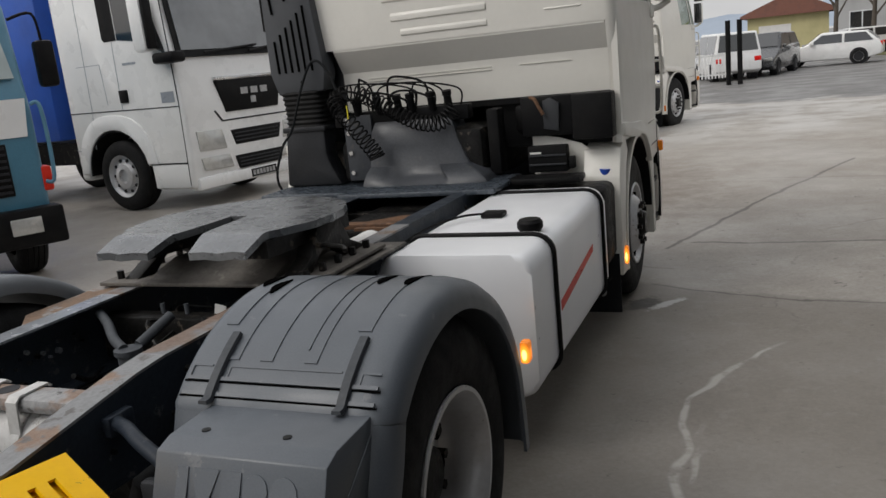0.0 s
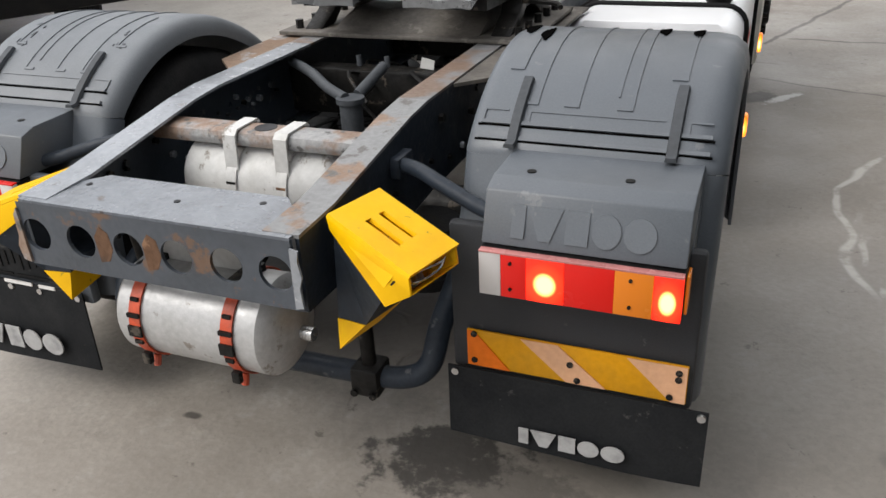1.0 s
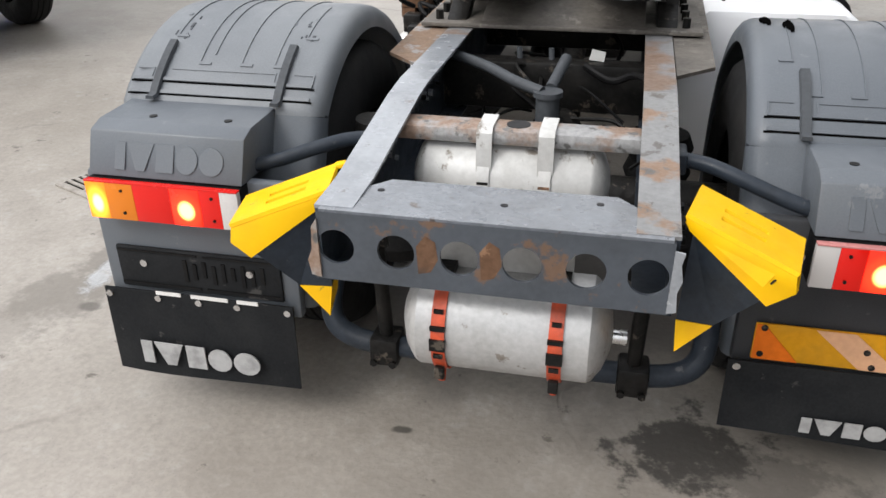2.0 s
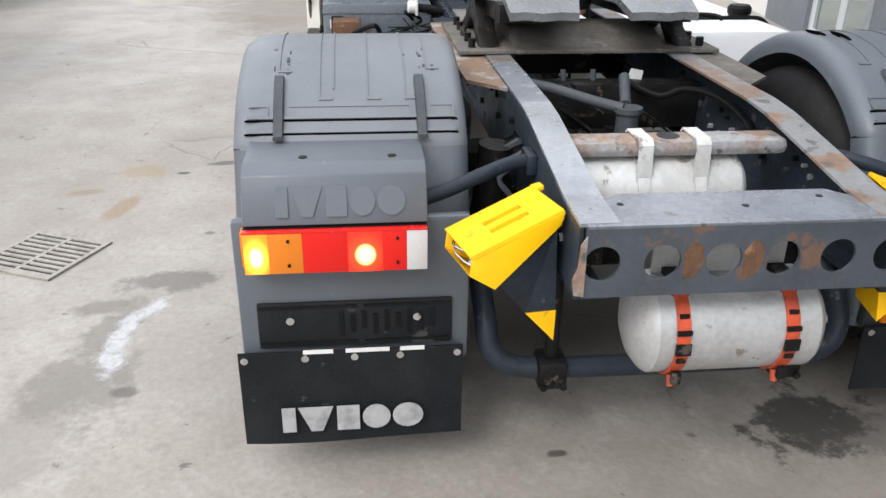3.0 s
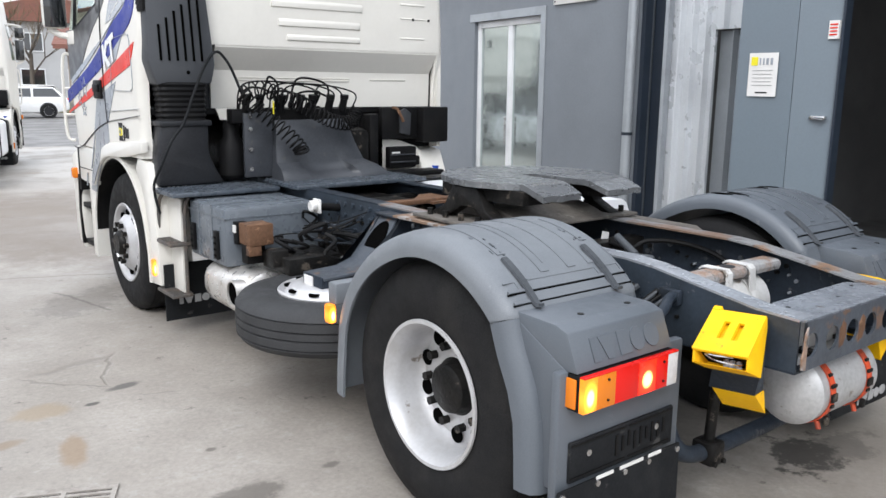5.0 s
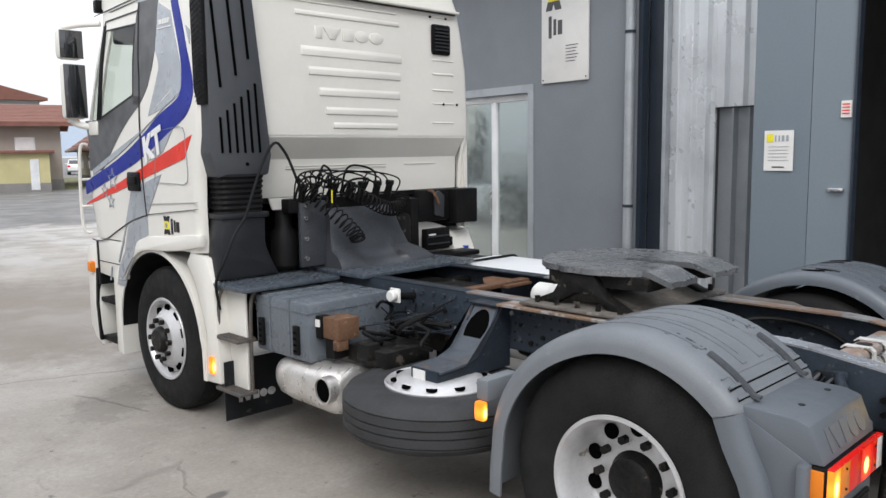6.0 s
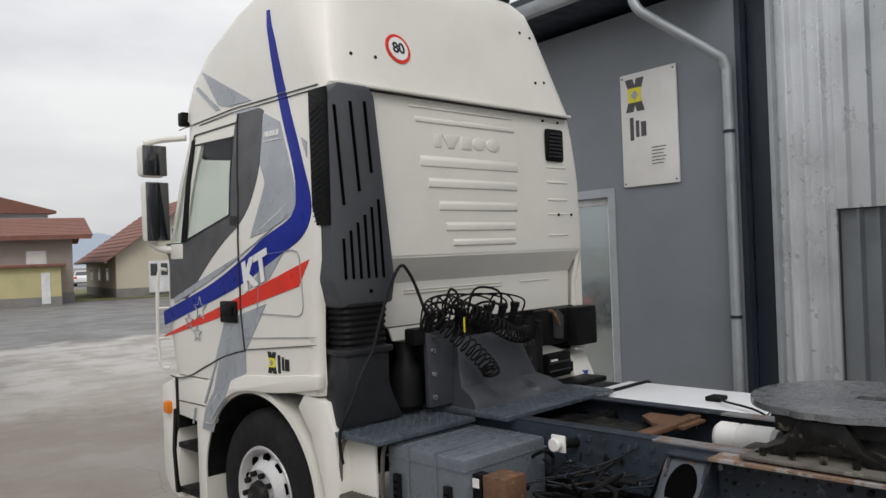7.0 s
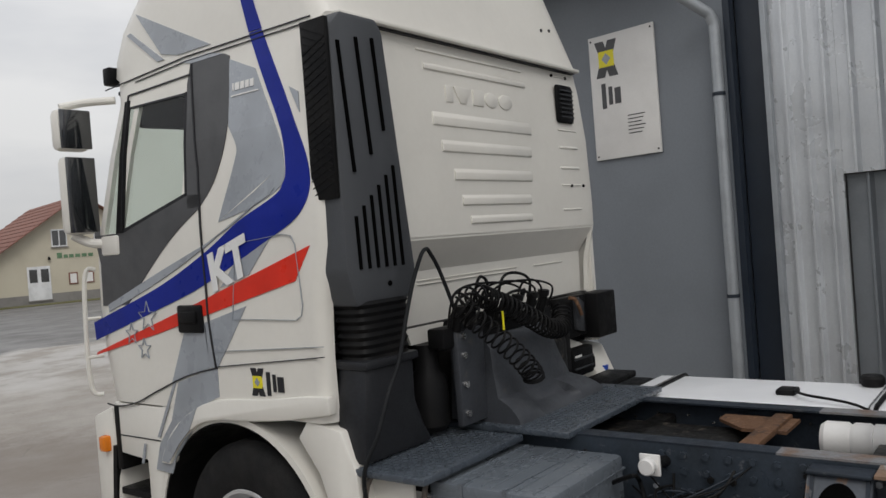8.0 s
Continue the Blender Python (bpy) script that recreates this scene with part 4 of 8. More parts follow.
for k in range(16):
    x, y = rnd.uniform(-0.36, 0.36), rnd.uniform(1.75, 2.5)
    pts = [(x, y, 0.74 + rnd.uniform(-0.1, 0.1))]
    for _ in range(3):
        p = pts[-1]
        pts.append((max(-0.38, min(0.38, p[0] + rnd.uniform(-0.18, 0.18))), p[1] + rnd.uniform(0.06, 0.26), max(0.6, min(0.92, p[2] + rnd.uniform(-0.08, 0.1)))))
    part("air_hose", tube(bmesh.new(), smooth_path(pts, 5), rnd.choice((0.006, 0.008, 0.011)), 6), BLACKPL if k % 4 else GREASE, truck)
for y in (1.7, 2.1, 3.2, 4.2, 5.2):
    part("brake_chamber", R((rnd.uniform(-0.2, 0.2), y, 0.62), (rnd.uniform(-0.2, 0.2), y + 0.2, 0.66), 0.08, 20), GREASE, truck)
part("rear_axle", R((-0.72, AX_R, 0.5), (0.72, AX_R, 0.5), 0.085, 24), GREASE, truck)
part("differential", L([(-0.22, 0.0), (-0.2, 0.12), (-0.08, 0.22), (0.08, 0.22), (0.2, 0.12), (0.22, 0.0)], (0, AX_R, 0.5), "x", 28), GREASE, truck)
part("propeller_shaft", R((0, 2.3, 0.52), (0, 4.6, 0.72), 0.055, 20), GREASE, truck)
part("front_axle", R((-0.9, AX_F, 0.46), (0.9, AX_F, 0.46), 0.07, 20), GREASE, truck)
part("engine_block", B(-0.4, 0.4, 4.95, 6.9, 0.55, 1.35, bevel=0.06), GREASE, truck)
part("gearbox", B(-0.26, 0.26, 3.9, 4.95, 0.5, 0.9, bevel=0.05), GREASE, truck)
for s in (-1, 1):
    for y0, y1 in ((1.62, 1.74), (2.36, 2.48)):
        part("air_bellows", L([(0, 0.0), (0, 0.11), (0.05, 0.13), (0.1, 0.11), (0.15, 0.13), (0.2, 0.11), (0.2, 0.0)], (s * 0.42, (y0 + y1) / 2, 0.42), "z", 24), RUBBER, truck)
    part("anti_roll_bar", tube(bmesh.new(), smooth_path([(0.0, 1.33, 0.262), (s * 0.3, 1.33, 0.265), (s * 0.47, 1.34, 0.27), (s * 0.55, 1.36, 0.32), (s * 0.565, 1.42, 0.42), (s * 0.56, 1.6, 0.5)], 6), 0.034, 14), CHASSIS, truck)
    cl = part("bar_clamp", B(s * 0.37 - 0.045, s * 0.37 + 0.045, 1.28, 1.38, 0.215, 0.31, bevel=0.012), GREASE, truck)
    for dx in (-0.03, 0.03):
        part("bolt", R((s * 0.37 + dx, 1.27, 0.23), (s * 0.37 + dx, 1.29, 0.23), 0.012, 6), GREASE, cl)
    part("drop_link", R((s * 0.37, 1.33, 0.3), (s * 0.38, 1.3, 0.7), 0.022, 12), GREASE, truck)
    # mudguard stay from the rail
    stay = part("mudguard_stay", tube(bmesh.new(), smooth_path([(s * 0.42, 1.5, 0.875), (s * 0.5, 1.47, 0.875), (s * 0.58, 1.43, 0.86), (s * 0.7, 1.39, 0.825), (s * 0.79, 1.37, 0.805)], 5), 0.021, 14), CHASSIS, truck)
    part("foot", B(s * 0.435 - 0.016, s * 0.435 + 0.016, 1.46, 1.56, 0.84, 0.9, bevel=0.008), CHASSIS, stay)


# -- fifth wheel --
fifth = part("mounting_plate", B(-0.53, 0.53, 2.45, 3.12, 0.984, 1.0, bevel=0.004), DUSTY, truck, "dusty greased steel mounting plate")
part("saddle", P([(2.5, 1.0), (2.58, 1.03), (2.68, 1.055), (2.86, 1.055), (2.97, 1.03), (3.05, 1.0)], "x", -0.3, 0.32, bevel=0.004), DUSTY, fifth)
for s in (-1, 1):
    for k in range(5):
        y = 2.52 + k * 0.13
        part("bolt", R((s * 0.47, y, 1.0), (s * 0.47, y, 1.035), 0.016, 6), GREASE, fifth)
    part("angle_bracket", P([(s * 0.425, 1.95), (s * 0.55, 2.08), (s * 0.57, 3.25), (s * 0.425, 3.25)], "z", 0.963, 0.975), RUST if s < 0 else DUSTY, fifth, "rusty angle bracket", smooth=False)
    part("pedestal", P([(2.5, 1.0), (2.62, 1.0), (2.72, 1.07), (2.82, 1.07), (2.95, 1.0), (3.1, 1.0), (2.96, 1.06), (2.89, 1.17), (2.7, 1.17), (2.63, 1.06)], "x", s * 0.36, s * 0.44, bevel=0.006), GREASE, fifth)
outline = []
rnd = random.Random(31)
for a in range(-40, 221, 5):
    r = 0.48 - (rnd.uniform(0, 0.016) if a < 30 or a > 150 else 0)
    outline.append((r * math.cos(radians(a)), 2.77 + r * math.sin(radians(a))))
tongue = [(0.365, 2.42), (0.36, 2.305), (0.3, 2.312), (0.24, 2.3), (0.17, 2.31), (0.1, 2.305), (0.062, 2.5), (0.05, 2.65), (0.045, 2.79)]
bm = bmesh.new()
prism(bm, outline + [(-x, y) for x, y in tongue] + tongue[::-1], "z", 1.18, 1.21)
for y in (2.44, 2.41, 2.37):
    bmesh.ops.bisect_plane(bm, geom=bm.verts[:] + bm.edges[:] + bm.faces[:], plane_co=(0, y, 0), plane_no=(0, 1, 0))
for v in bm.verts:
    if v.co.y < 2.43:
        v.co.z -= 0.36 * (2.43 - v.co.y)
bmesh.ops.triangulate(bm, faces=[f for f in bm.faces if len(f.verts) > 4])
coupling = part("coupling_plate", bm, PLATE, truck, "worn steel coupling plate with a greasy slotted tail", angle=25)
bm = bmesh.new()
for s in (-1, 1):
    prism(bm, [(s * 0.2, 2.42), (s * 0.38, 2.42), (s * 0.42, 3.0), (s * 0.1, 3.0)], "z", 1.11, 1.178)
part("underside_rib", bm, GREASE, coupling, smooth=False)
part("locking_jaw", L([(-0.04, 0.055), (0.02, 0.055), (0.02, 0.085), (-0.04, 0.085)], (0, 2.82, 1.15), "z", 24, closed=True), GREASE, coupling)
part("release_handle", tube(bmesh.new(), smooth_path([(0.3, 2.7, 1.1), (0.55, 2.66, 1.1), (0.6, 2.62, 1.09)], 5), 0.01, 8), GREASE, coupling)


# -- wheels --
def tyre_profile(w, r, rim):
    h = w / 2
    return [(-h + 0.02, rim), (-h + 0.002, rim + 0.03), (-h - 0.006, (r + rim) / 2), (-h + 0.004, r - 0.07), (-h + 0.02, r - 0.025), (-h + 0.045, r - 0.006), (-h * 0.6, r), (-h * 0.56, r - 0.012), (-h * 0.52, r), (-h * 0.2, r + 0.002), (-h * 0.16, r - 0.012), (-h * 0.12, r + 0.002), (h * 0.12, r + 0.002), (h * 0.16, r - 0.012), (h * 0.2, r + 0.002), (h * 0.52, r), (h * 0.56, r - 0.012), (h * 0.6, r), (h - 0.045, r - 0.006), (h - 0.02, r - 0.025), (h - 0.004, r - 0.07), (h + 0.006, (r + rim) / 2), (h - 0.002, rim + 0.03), (h - 0.02, rim)]


def wheel(name, s, y, xo, dual, zc=0.48):
    """xo: the outer face's distance from the middle. The profile runs outwards along +x and is mirrored for the left side."""
    w = part(name, bmesh.new(), RUBBER, truck)
    hw = 0.15
    def lat(nm, prof, material, label="", n=56, closed=False, cx=None):
        return part(nm, L([(s * a, b) for a, b in prof], (0, y, zc), "x", n, closed=closed), material, w, label)
    c = xo - hw
    lat("tyre", [(c + a, b) for a, b in tyre_profile(0.3, WR, 0.285)], RUBBER, "worn black truck tyre", 72)
    if dual:
        c2 = xo - 0.49
        lat("inner_tyre", [(c2 + a, b) for a, b in tyre_profile(0.3, WR, 0.285)], RUBBER, "", 56)
        # deep dish
        lat("rim", [(xo - 0.012, 0.29), (xo - 0.004, 0.302), (xo + 0.004, 0.3), (xo + 0.004, 0.285), (xo - 0.02, 0.272), (xo - 0.06, 0.262), (xo - 0.12, 0.258), (xo - 0.155, 0.25), (xo - 0.17, 0.235), (xo - 0.165, 0.2), (xo - 0.15, 0.165), (xo - 0.15, 0.11)], SILVER, "silver painted steel rim", 64)
        face, hub_r = xo - 0.15, 0.135
        for k in range(10):
            a = 2 * math.pi * (k + 0.5) / 10
            m = (s * (face - 0.012), y + 0.213 * math.cos(a), zc + 0.213 * math.sin(a))
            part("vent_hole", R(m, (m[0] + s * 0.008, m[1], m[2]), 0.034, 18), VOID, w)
        lat("hub", [(face + 0.06, 0.0), (face + 0.06, 0.085), (face + 0.05, 0.1), (face + 0.01, 0.112), (face - 0.01, 0.13)], GREASE, "greasy black hub", 32)
        nut_r, nut_x = 0.168, face
    else:
        lat("rim", [(xo - 0.012, 0.29), (xo - 0.002, 0.304), (xo + 0.006, 0.3), (xo + 0.004, 0.285), (xo - 0.03, 0.268), (xo - 0.05, 0.25), (xo - 0.03, 0.225), (xo + 0.01, 0.19), (xo + 0.03, 0.165), (xo + 0.03, 0.1)], SILVER, "silver steel rim with round holes", 64)
        for k in range(10):
            a = 2 * math.pi * (k + 0.5) / 10
            m = (s * (xo - 0.034), y + 0.222 * math.cos(a), zc + 0.222 * math.sin(a))
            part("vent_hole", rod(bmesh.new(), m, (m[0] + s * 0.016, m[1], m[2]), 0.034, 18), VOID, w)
        lat("hub", [(xo + 0.075, 0.0), (xo + 0.075, 0.075), (xo + 0.06, 0.09), (xo + 0.02, 0.1), (xo + 0.02, 0.12)], GREASE, "oily hub cap", 28)
        nut_r, nut_x = 0.142, xo + 0.028
    for k in range(10):
        a = 2 * math.pi * k / 10
        p = (s * nut_x, y + nut_r * math.cos(a), zc + nut_r * math.sin(a))
        part("wheel_nut", R(p, (p[0] + s * 0.035, p[1], p[2]), 0.019, 6), GREASE, w)
    w.data.name = name
    return w


for s in (-1, 1):
    wheel("rear_wheel", s, AX_R, 1.245, True)
    wheel("front_wheel", s, AX_F - 0.02, 1.225, False, 0.472)


def plain_marks(x0, x1):
    """Five plain shapes in a row between x0 and x1: a bar, a wedge, a block and two discs; heights run from 0 to 1."""
    w = x1 - x0
    def disc(c, r):
        return [(x0 + w * (c + r * math.cos(2 * math.pi * k / 16)), 0.5 + 0.5 * math.sin(2 * math.pi * k / 16)) for k in range(16)]
    def poly(*q):
        return [(x0 + w * u, v) for u, v in q]
    return [poly((0, 0), (0.095, 0), (0.095, 1), (0, 1)), poly((0.2, 0), (0.28, 0), (0.36, 1), (0.115, 1)),
            poly((0.385, 0), (0.545, 0), (0.545, 1), (0.385, 1)), disc(0.665, 0.1), disc(0.89, 0.11)]


# -- mudguards --
GC, GZ, GR = 2.0, 0.5, 0.63
def guard_path():
    pts = [(2.7, 0.3), (2.695, 0.42)]
    pts += [(y + 0.045 * max(0.0, (y - GC) / GR - 0.42) / 0.58, z) for y, z in arc(GC, GZ, GR + 0.01, 10, 137, 26)]
    pts += [(1.526, 0.915), (1.515, 0.885), (1.49, 0.82), (1.43, 0.7), (1.395, 0.58), (1.385, 0.45), (1.38, 0.33)]
    return pts


def sweep(bm, path, section):
    """section: (x, inward offset) pairs carried along the path in the y-z plane."""
    k = len(path)
    rows = []
    for i, (y, z) in enumerate(path):
        d = Vector((path[min(i + 1, k - 1)][0] - path[max(i - 1, 0)][0], path[min(i + 1, k - 1)][1] - path[max(i - 1, 0)][1])).normalized()
        nrm = Vector((-d.y, d.x))
        if nrm.dot(Vector((GC - y, 0.3 - z))) < 0:
            nrm = -nrm
        rows.append([bm.verts.new((x, y + nrm.x * o, z + nrm.y * o)) for x, o in section])
    n = len(section)
    for i in range(k - 1):
        for j in range(n):
            bm.faces.new((rows[i][j], rows[i][(j + 1) % n], rows[i + 1][(j + 1) % n], rows[i + 1][j]))
    bm.faces.new(rows[0])
    bm.faces.new(rows[-1][::-1])


def mudguard(s):
    path = guard_path()
    bm = bmesh.new()
    sec = [(0.608, 0.075), (0.608, 0.05), (0.613, 0.028), (0.625, 0.011), (0.642, 0.003), (0.665, 0.0), (1.2, 0.0), (1.25, 0.008), (1.28, 0.03), (1.29, 0.065), (1.29, 0.1), (1.278, 0.1), (1.276, 0.06), (1.262, 0.035), (1.235, 0.018), (0.66, 0.012), (0.636, 0.02), (0.622, 0.04), (0.618, 0.075)]
    sweep(bm, path[:30], [(s * x, o) for x, o in sec])
    low_part = bmesh.new()
    sweep(low_part, path[29:], [(s * x, o) for x, o in sec])
    # the left skin is a paler grey than the right one
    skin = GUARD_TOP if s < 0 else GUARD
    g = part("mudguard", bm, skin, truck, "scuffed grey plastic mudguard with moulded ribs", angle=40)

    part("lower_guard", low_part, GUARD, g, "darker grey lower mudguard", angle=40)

    def along(a0, a1, x0, x1, lift, nm, material, n=12, base=-0.002):
        pts = arc(GC, GZ, GR + 0.01, a0, a1, n)
        b = bmesh.new()
        sweep(b, pts, [(s * x0, -base), (s * x0, -lift), (s * x1, -lift), (s * x1, -base)])
        part(nm, b, material, g)
    # moulded steps: each runs down the arch and ends in a short foot
    for x, a0, a1 in ((0.72, 92, 113), (0.79, 66, 124.5), (0.9, 66, 124.5), (1.04, 66, 124.5), (1.16, 74, 114)):
        along(a0, a1, x - 0.004, x, 0.0032, "rib", skin)
        along(a1 - 0.5, a1 + 0.4, x - 0.04, x, 0.003, "rib", skin, 2)
    along(66, 121, 0.995, 1.0, 0.003, "rib", skin)
    for x, a0 in ((0.735, 87), (0.675, 82), (1.065, 79), (1.16, 80)) if s > 0 else ():
        for da, w in ((0, 0.004), (1.6, 0.012), (3.2, 0.02), (4.8, 0.024), (6.4, 0.024), (8, 0.018), (9.6, 0.008)):
            along(a0 + da, a0 + da + 1.62, x - w, x + w * 0.25, 0.0045, "vent_slot", VOID, 2)
    for x in (0.735, 1.16) if s < 0 else ():
        for k in range(7):
            q = random.Random(k + int(x * 100))
            a_, x_ = 100 + 14 * q.random(), x + q.uniform(-0.05, 0.05)
            along(a_, a_ + q.uniform(0.6, 2.5), x_, x_ + q.uniform(0.003, 0.012), 0.0022, "scuff", STRAP if k % 3 else GUARD, 2)
    for a, c_ in ((0.65, 0.715), (0.775, 1.125), (1.185, 1.245)):
        along(126.6, 127.1, a, min(c_, 1.24), 0.0025, "panel_line", skin, 2)
        along(126.6, 130.2, a - 0.002, a + 0.003, 0.0025, "panel_line", skin, 3)
    along(130, 131, 0.648, 1.243, 0.006, "seam", skin, 2)
    along(131.02, 131.5, 0.64, 1.25, 0.0016, "joint", VOID, 2)
    along(135.02, 135.45, 0.64, 1.25, 0.0016, "joint", VOID, 2)
    along(134, 135, 0.648, 1.243, 0.0045, "seam", skin, 2)
    for x in (0.745, 1.155):
        b = bmesh.new()
        pts = arc(GC, GZ, GR + 0.014, 117, 134.5, 8) + [(1.543, 0.952), (1.53, 0.945), (1.51, 0.944)]
        sweep(b, pts, [(s * (x - 0.015), 0.0), (s * (x - 0.012), -0.011), (s * (x + 0.012), -0.011), (s * (x + 0.015), 0.0)])
        part("rubber_strap", b, STRAP, g, "black rubber strap")
    # lamp housing
    b = bmesh.new()
    prism(b, [(1.6, 0.95), (1.53, 0.934), (1.365, 0.93), (1.312, 0.913), (1.262, 0.79), (1.6, 0.78)], "x", s * 0.752, s * 1.237, bevel=0.005)
    house = part("lamp_housing", b, GUARD, g, "grey moulded lamp housing with raised plain shapes", angle=30)
    for shape in plain_marks(0.825, 1.165) if s > 0 else plain_marks(-1.15, -0.81):
        b = bmesh.new()
        pts = [(x, 1.268 + 0.033 * v, 0.812 + 0.073 * v) for x, v in shape]
        f = [b.verts.new((q[0], q[1] - 0.0028, q[2])) for q in pts]
        r = [b.verts.new((q[0], q[1] + 0.004, q[2])) for q in pts]
        b.faces.new(f), b.faces.new(r[::-1])
        for i in range(len(pts)):
            j = (i + 1) % len(pts)
            b.faces.new((f[i], f[j], r[j], r[i]))
        part("raised_shape", b, GUARD, house, smooth=False)
    for x in (0.84, 1.08):
        part("screw", R((s * x, 1.4, 0.925), (s * x, 1.4, 0.933), 0.012, 10), GREASE, house)
    part("side_cheek", P([(1.585, 0.93), (1.31 + 0.05 * (s > 0), 0.79), (1.31 + 0.05 * (s > 0), 0.36), (1.42, 0.36), (1.44, 0.6), (1.5, 0.78), (1.585, 0.9)], "x", s * 1.2, s * 1.24, bevel=0.004), GUARD, g)
    # rear apron and flap
    dy = 0.05 if s > 0 else 0.0
    # the right apron's shade is put in as a darker plastic
    apron = part("apron", B(*sorted((s * 0.63, s * 1.275)), 1.3 + dy, 1.34 + dy, 0.34, 0.79, bevel=0.012), GUARD if s < 0 else DARKPL, g)
    tail_lamp(s)
    if s < 0:
        p = part("plate_holder", B(-1.225, -0.68, 1.288, 1.302, 0.40, 0.545, bevel=0.006), FLAP, g, "empty black number plate holder")
        for x in (-1.135, -0.78):
            part("screw", R((x, 1.284, 0.49), (x, 1.29, 0.49), 0.012, 10), CHROME, p)
        for a, c in ((-1.22, -0.95), (-0.93, -0.69)):
            for z in (0.415, 0.53):
                part("moulded_edge", B(a, c, 1.284, 1.288, z, z + 0.006), BLACKPL, p, smooth=False)
        for k in range(9):
            x = -1.0 + 0.032 * k
            part("moulded_edge", B(x, x + 0.012, 1.284, 1.288, 0.44 + 0.01 * (k % 3), 0.515 - 0.01 * (k % 2)), BLACKPL, p, smooth=False)
        for a, c in ((-1.105, -1.02), (-0.985, -0.86), (-0.83, -0.76)):
            part("print", B(a, c, 1.272, 1.2755, 0.388, 0.4), PAPER, p, smooth=False)
    else:
        p = part("hazard_board", B(0.678, 1.262, 1.336, 1.344, 0.368, 0.482, bevel=0.002), AMBER_B, g, "faded orange and yellow striped rear marking board")
        for poly, col in (([(0.68, 0.48), (0.7, 0.48), (0.80, 0.37), (0.68, 0.37)], ORANGE_B), ([(0.83, 0.48), (0.93, 0.48), (1.06, 0.37), (0.955, 0.37)], PEACH), ([(1.11, 0.48), (1.26, 0.48), (1.26, 0.37), (1.225, 0.37)], PEACH)):
            part("stripe", P(poly, "y", 1.3325, 1.3355), col, p, smooth=False)
        for x, z in ((0.7, 0.388), (1.24, 0.462), (1.24, 0.442), (1.222, 0.385), (0.965, 0.428), (0.985, 0.382), (0.7, 0.472)):
            part("screw", R((x, 1.329, z), (x, 1.334, z), 0.009, 10), GREASE, p)
    bm = bmesh.new()
    nseg = 10
    grid = []
    for iz in range(6):
        row = []
        for ix in range(nseg + 1):
            u = ix / nseg
            x = 0.648 + u * 0.64 if s < 0 else 0.622 + u * 0.7
            z = 0.395 - iz * 0.0605 if s < 0 else 0.36 - iz * 0.0455
            row.append((s * x, 1.276 + dy - 0.018 * math.sin(u * 3.1) * iz / 5 - 0.006 * iz / 5, z + (0.006 * math.sin(u * 5) if iz == 5 else 0)))
        grid.append(row)
    for off in (0.0, 0.006):
        vs = [[bm.verts.new((q[0], q[1] + off, q[2])) for q in row] for row in grid]
        for i in range(5):
            for j in range(nseg):
                bm.faces.new((vs[i][j], vs[i][j + 1], vs[i + 1][j + 1], vs[i + 1][j]))
        if off == 0:
            front = vs
    for j in range(nseg):
        bm.faces.new((front[5][j], front[5][j + 1], vs[5][j + 1], vs[5][j]))
        bm.faces.new((front[0][j], front[0][j + 1], vs[0][j + 1], vs[0][j]))
    for i in range(5):
        bm.faces.new((front[i][0], front[i + 1][0], vs[i + 1][0], vs[i][0]))
        bm.faces.new((front[i][nseg], front[i + 1][nseg], vs[i + 1][nseg], vs[i][nseg]))
    f = part("mud_flap", bm, FLAP, g, "black rubber mud flap with plain pale shapes")
    x0, x1, z0, dz, y0 = (-1.175, -0.765, 0.142, 0.083, 1.2415) if s < 0 else (0.836, 1.127, 0.165, 0.05, 1.2945)
    for shape in plain_marks(x0, x1):
        part("pale_shape", P([(x, z0 + dz * v) for x, v in shape], "y", y0, y0 + 0.0045), LOGO_W, f, smooth=False)
    for x in (0.665, 0.83, 0.96, 1.1, 1.27) if s < 0 else (0.645, 1.305):
        part("rivet", R((s * x, 1.268 + dy, 0.375 - dy * 0.6), (s * x, 1.277 + dy, 0.375 - dy * 0.6), 0.011, 12), CHROME, f)
    # side marker at the front lip
    mk = part("side_marker", B(*sorted((s * 1.262, s * 1.3)), 2.69, 2.745, 0.615, 0.705, bevel=0.012), L_AMBER_ON, g, "lit amber side marker")
    if s < 0:
        part("marker_base", B(*sorted((s * 1.05, s * 1.268)), 2.69, 2.76, 0.7, 0.8, bevel=0.012), GUARD_TOP, g)


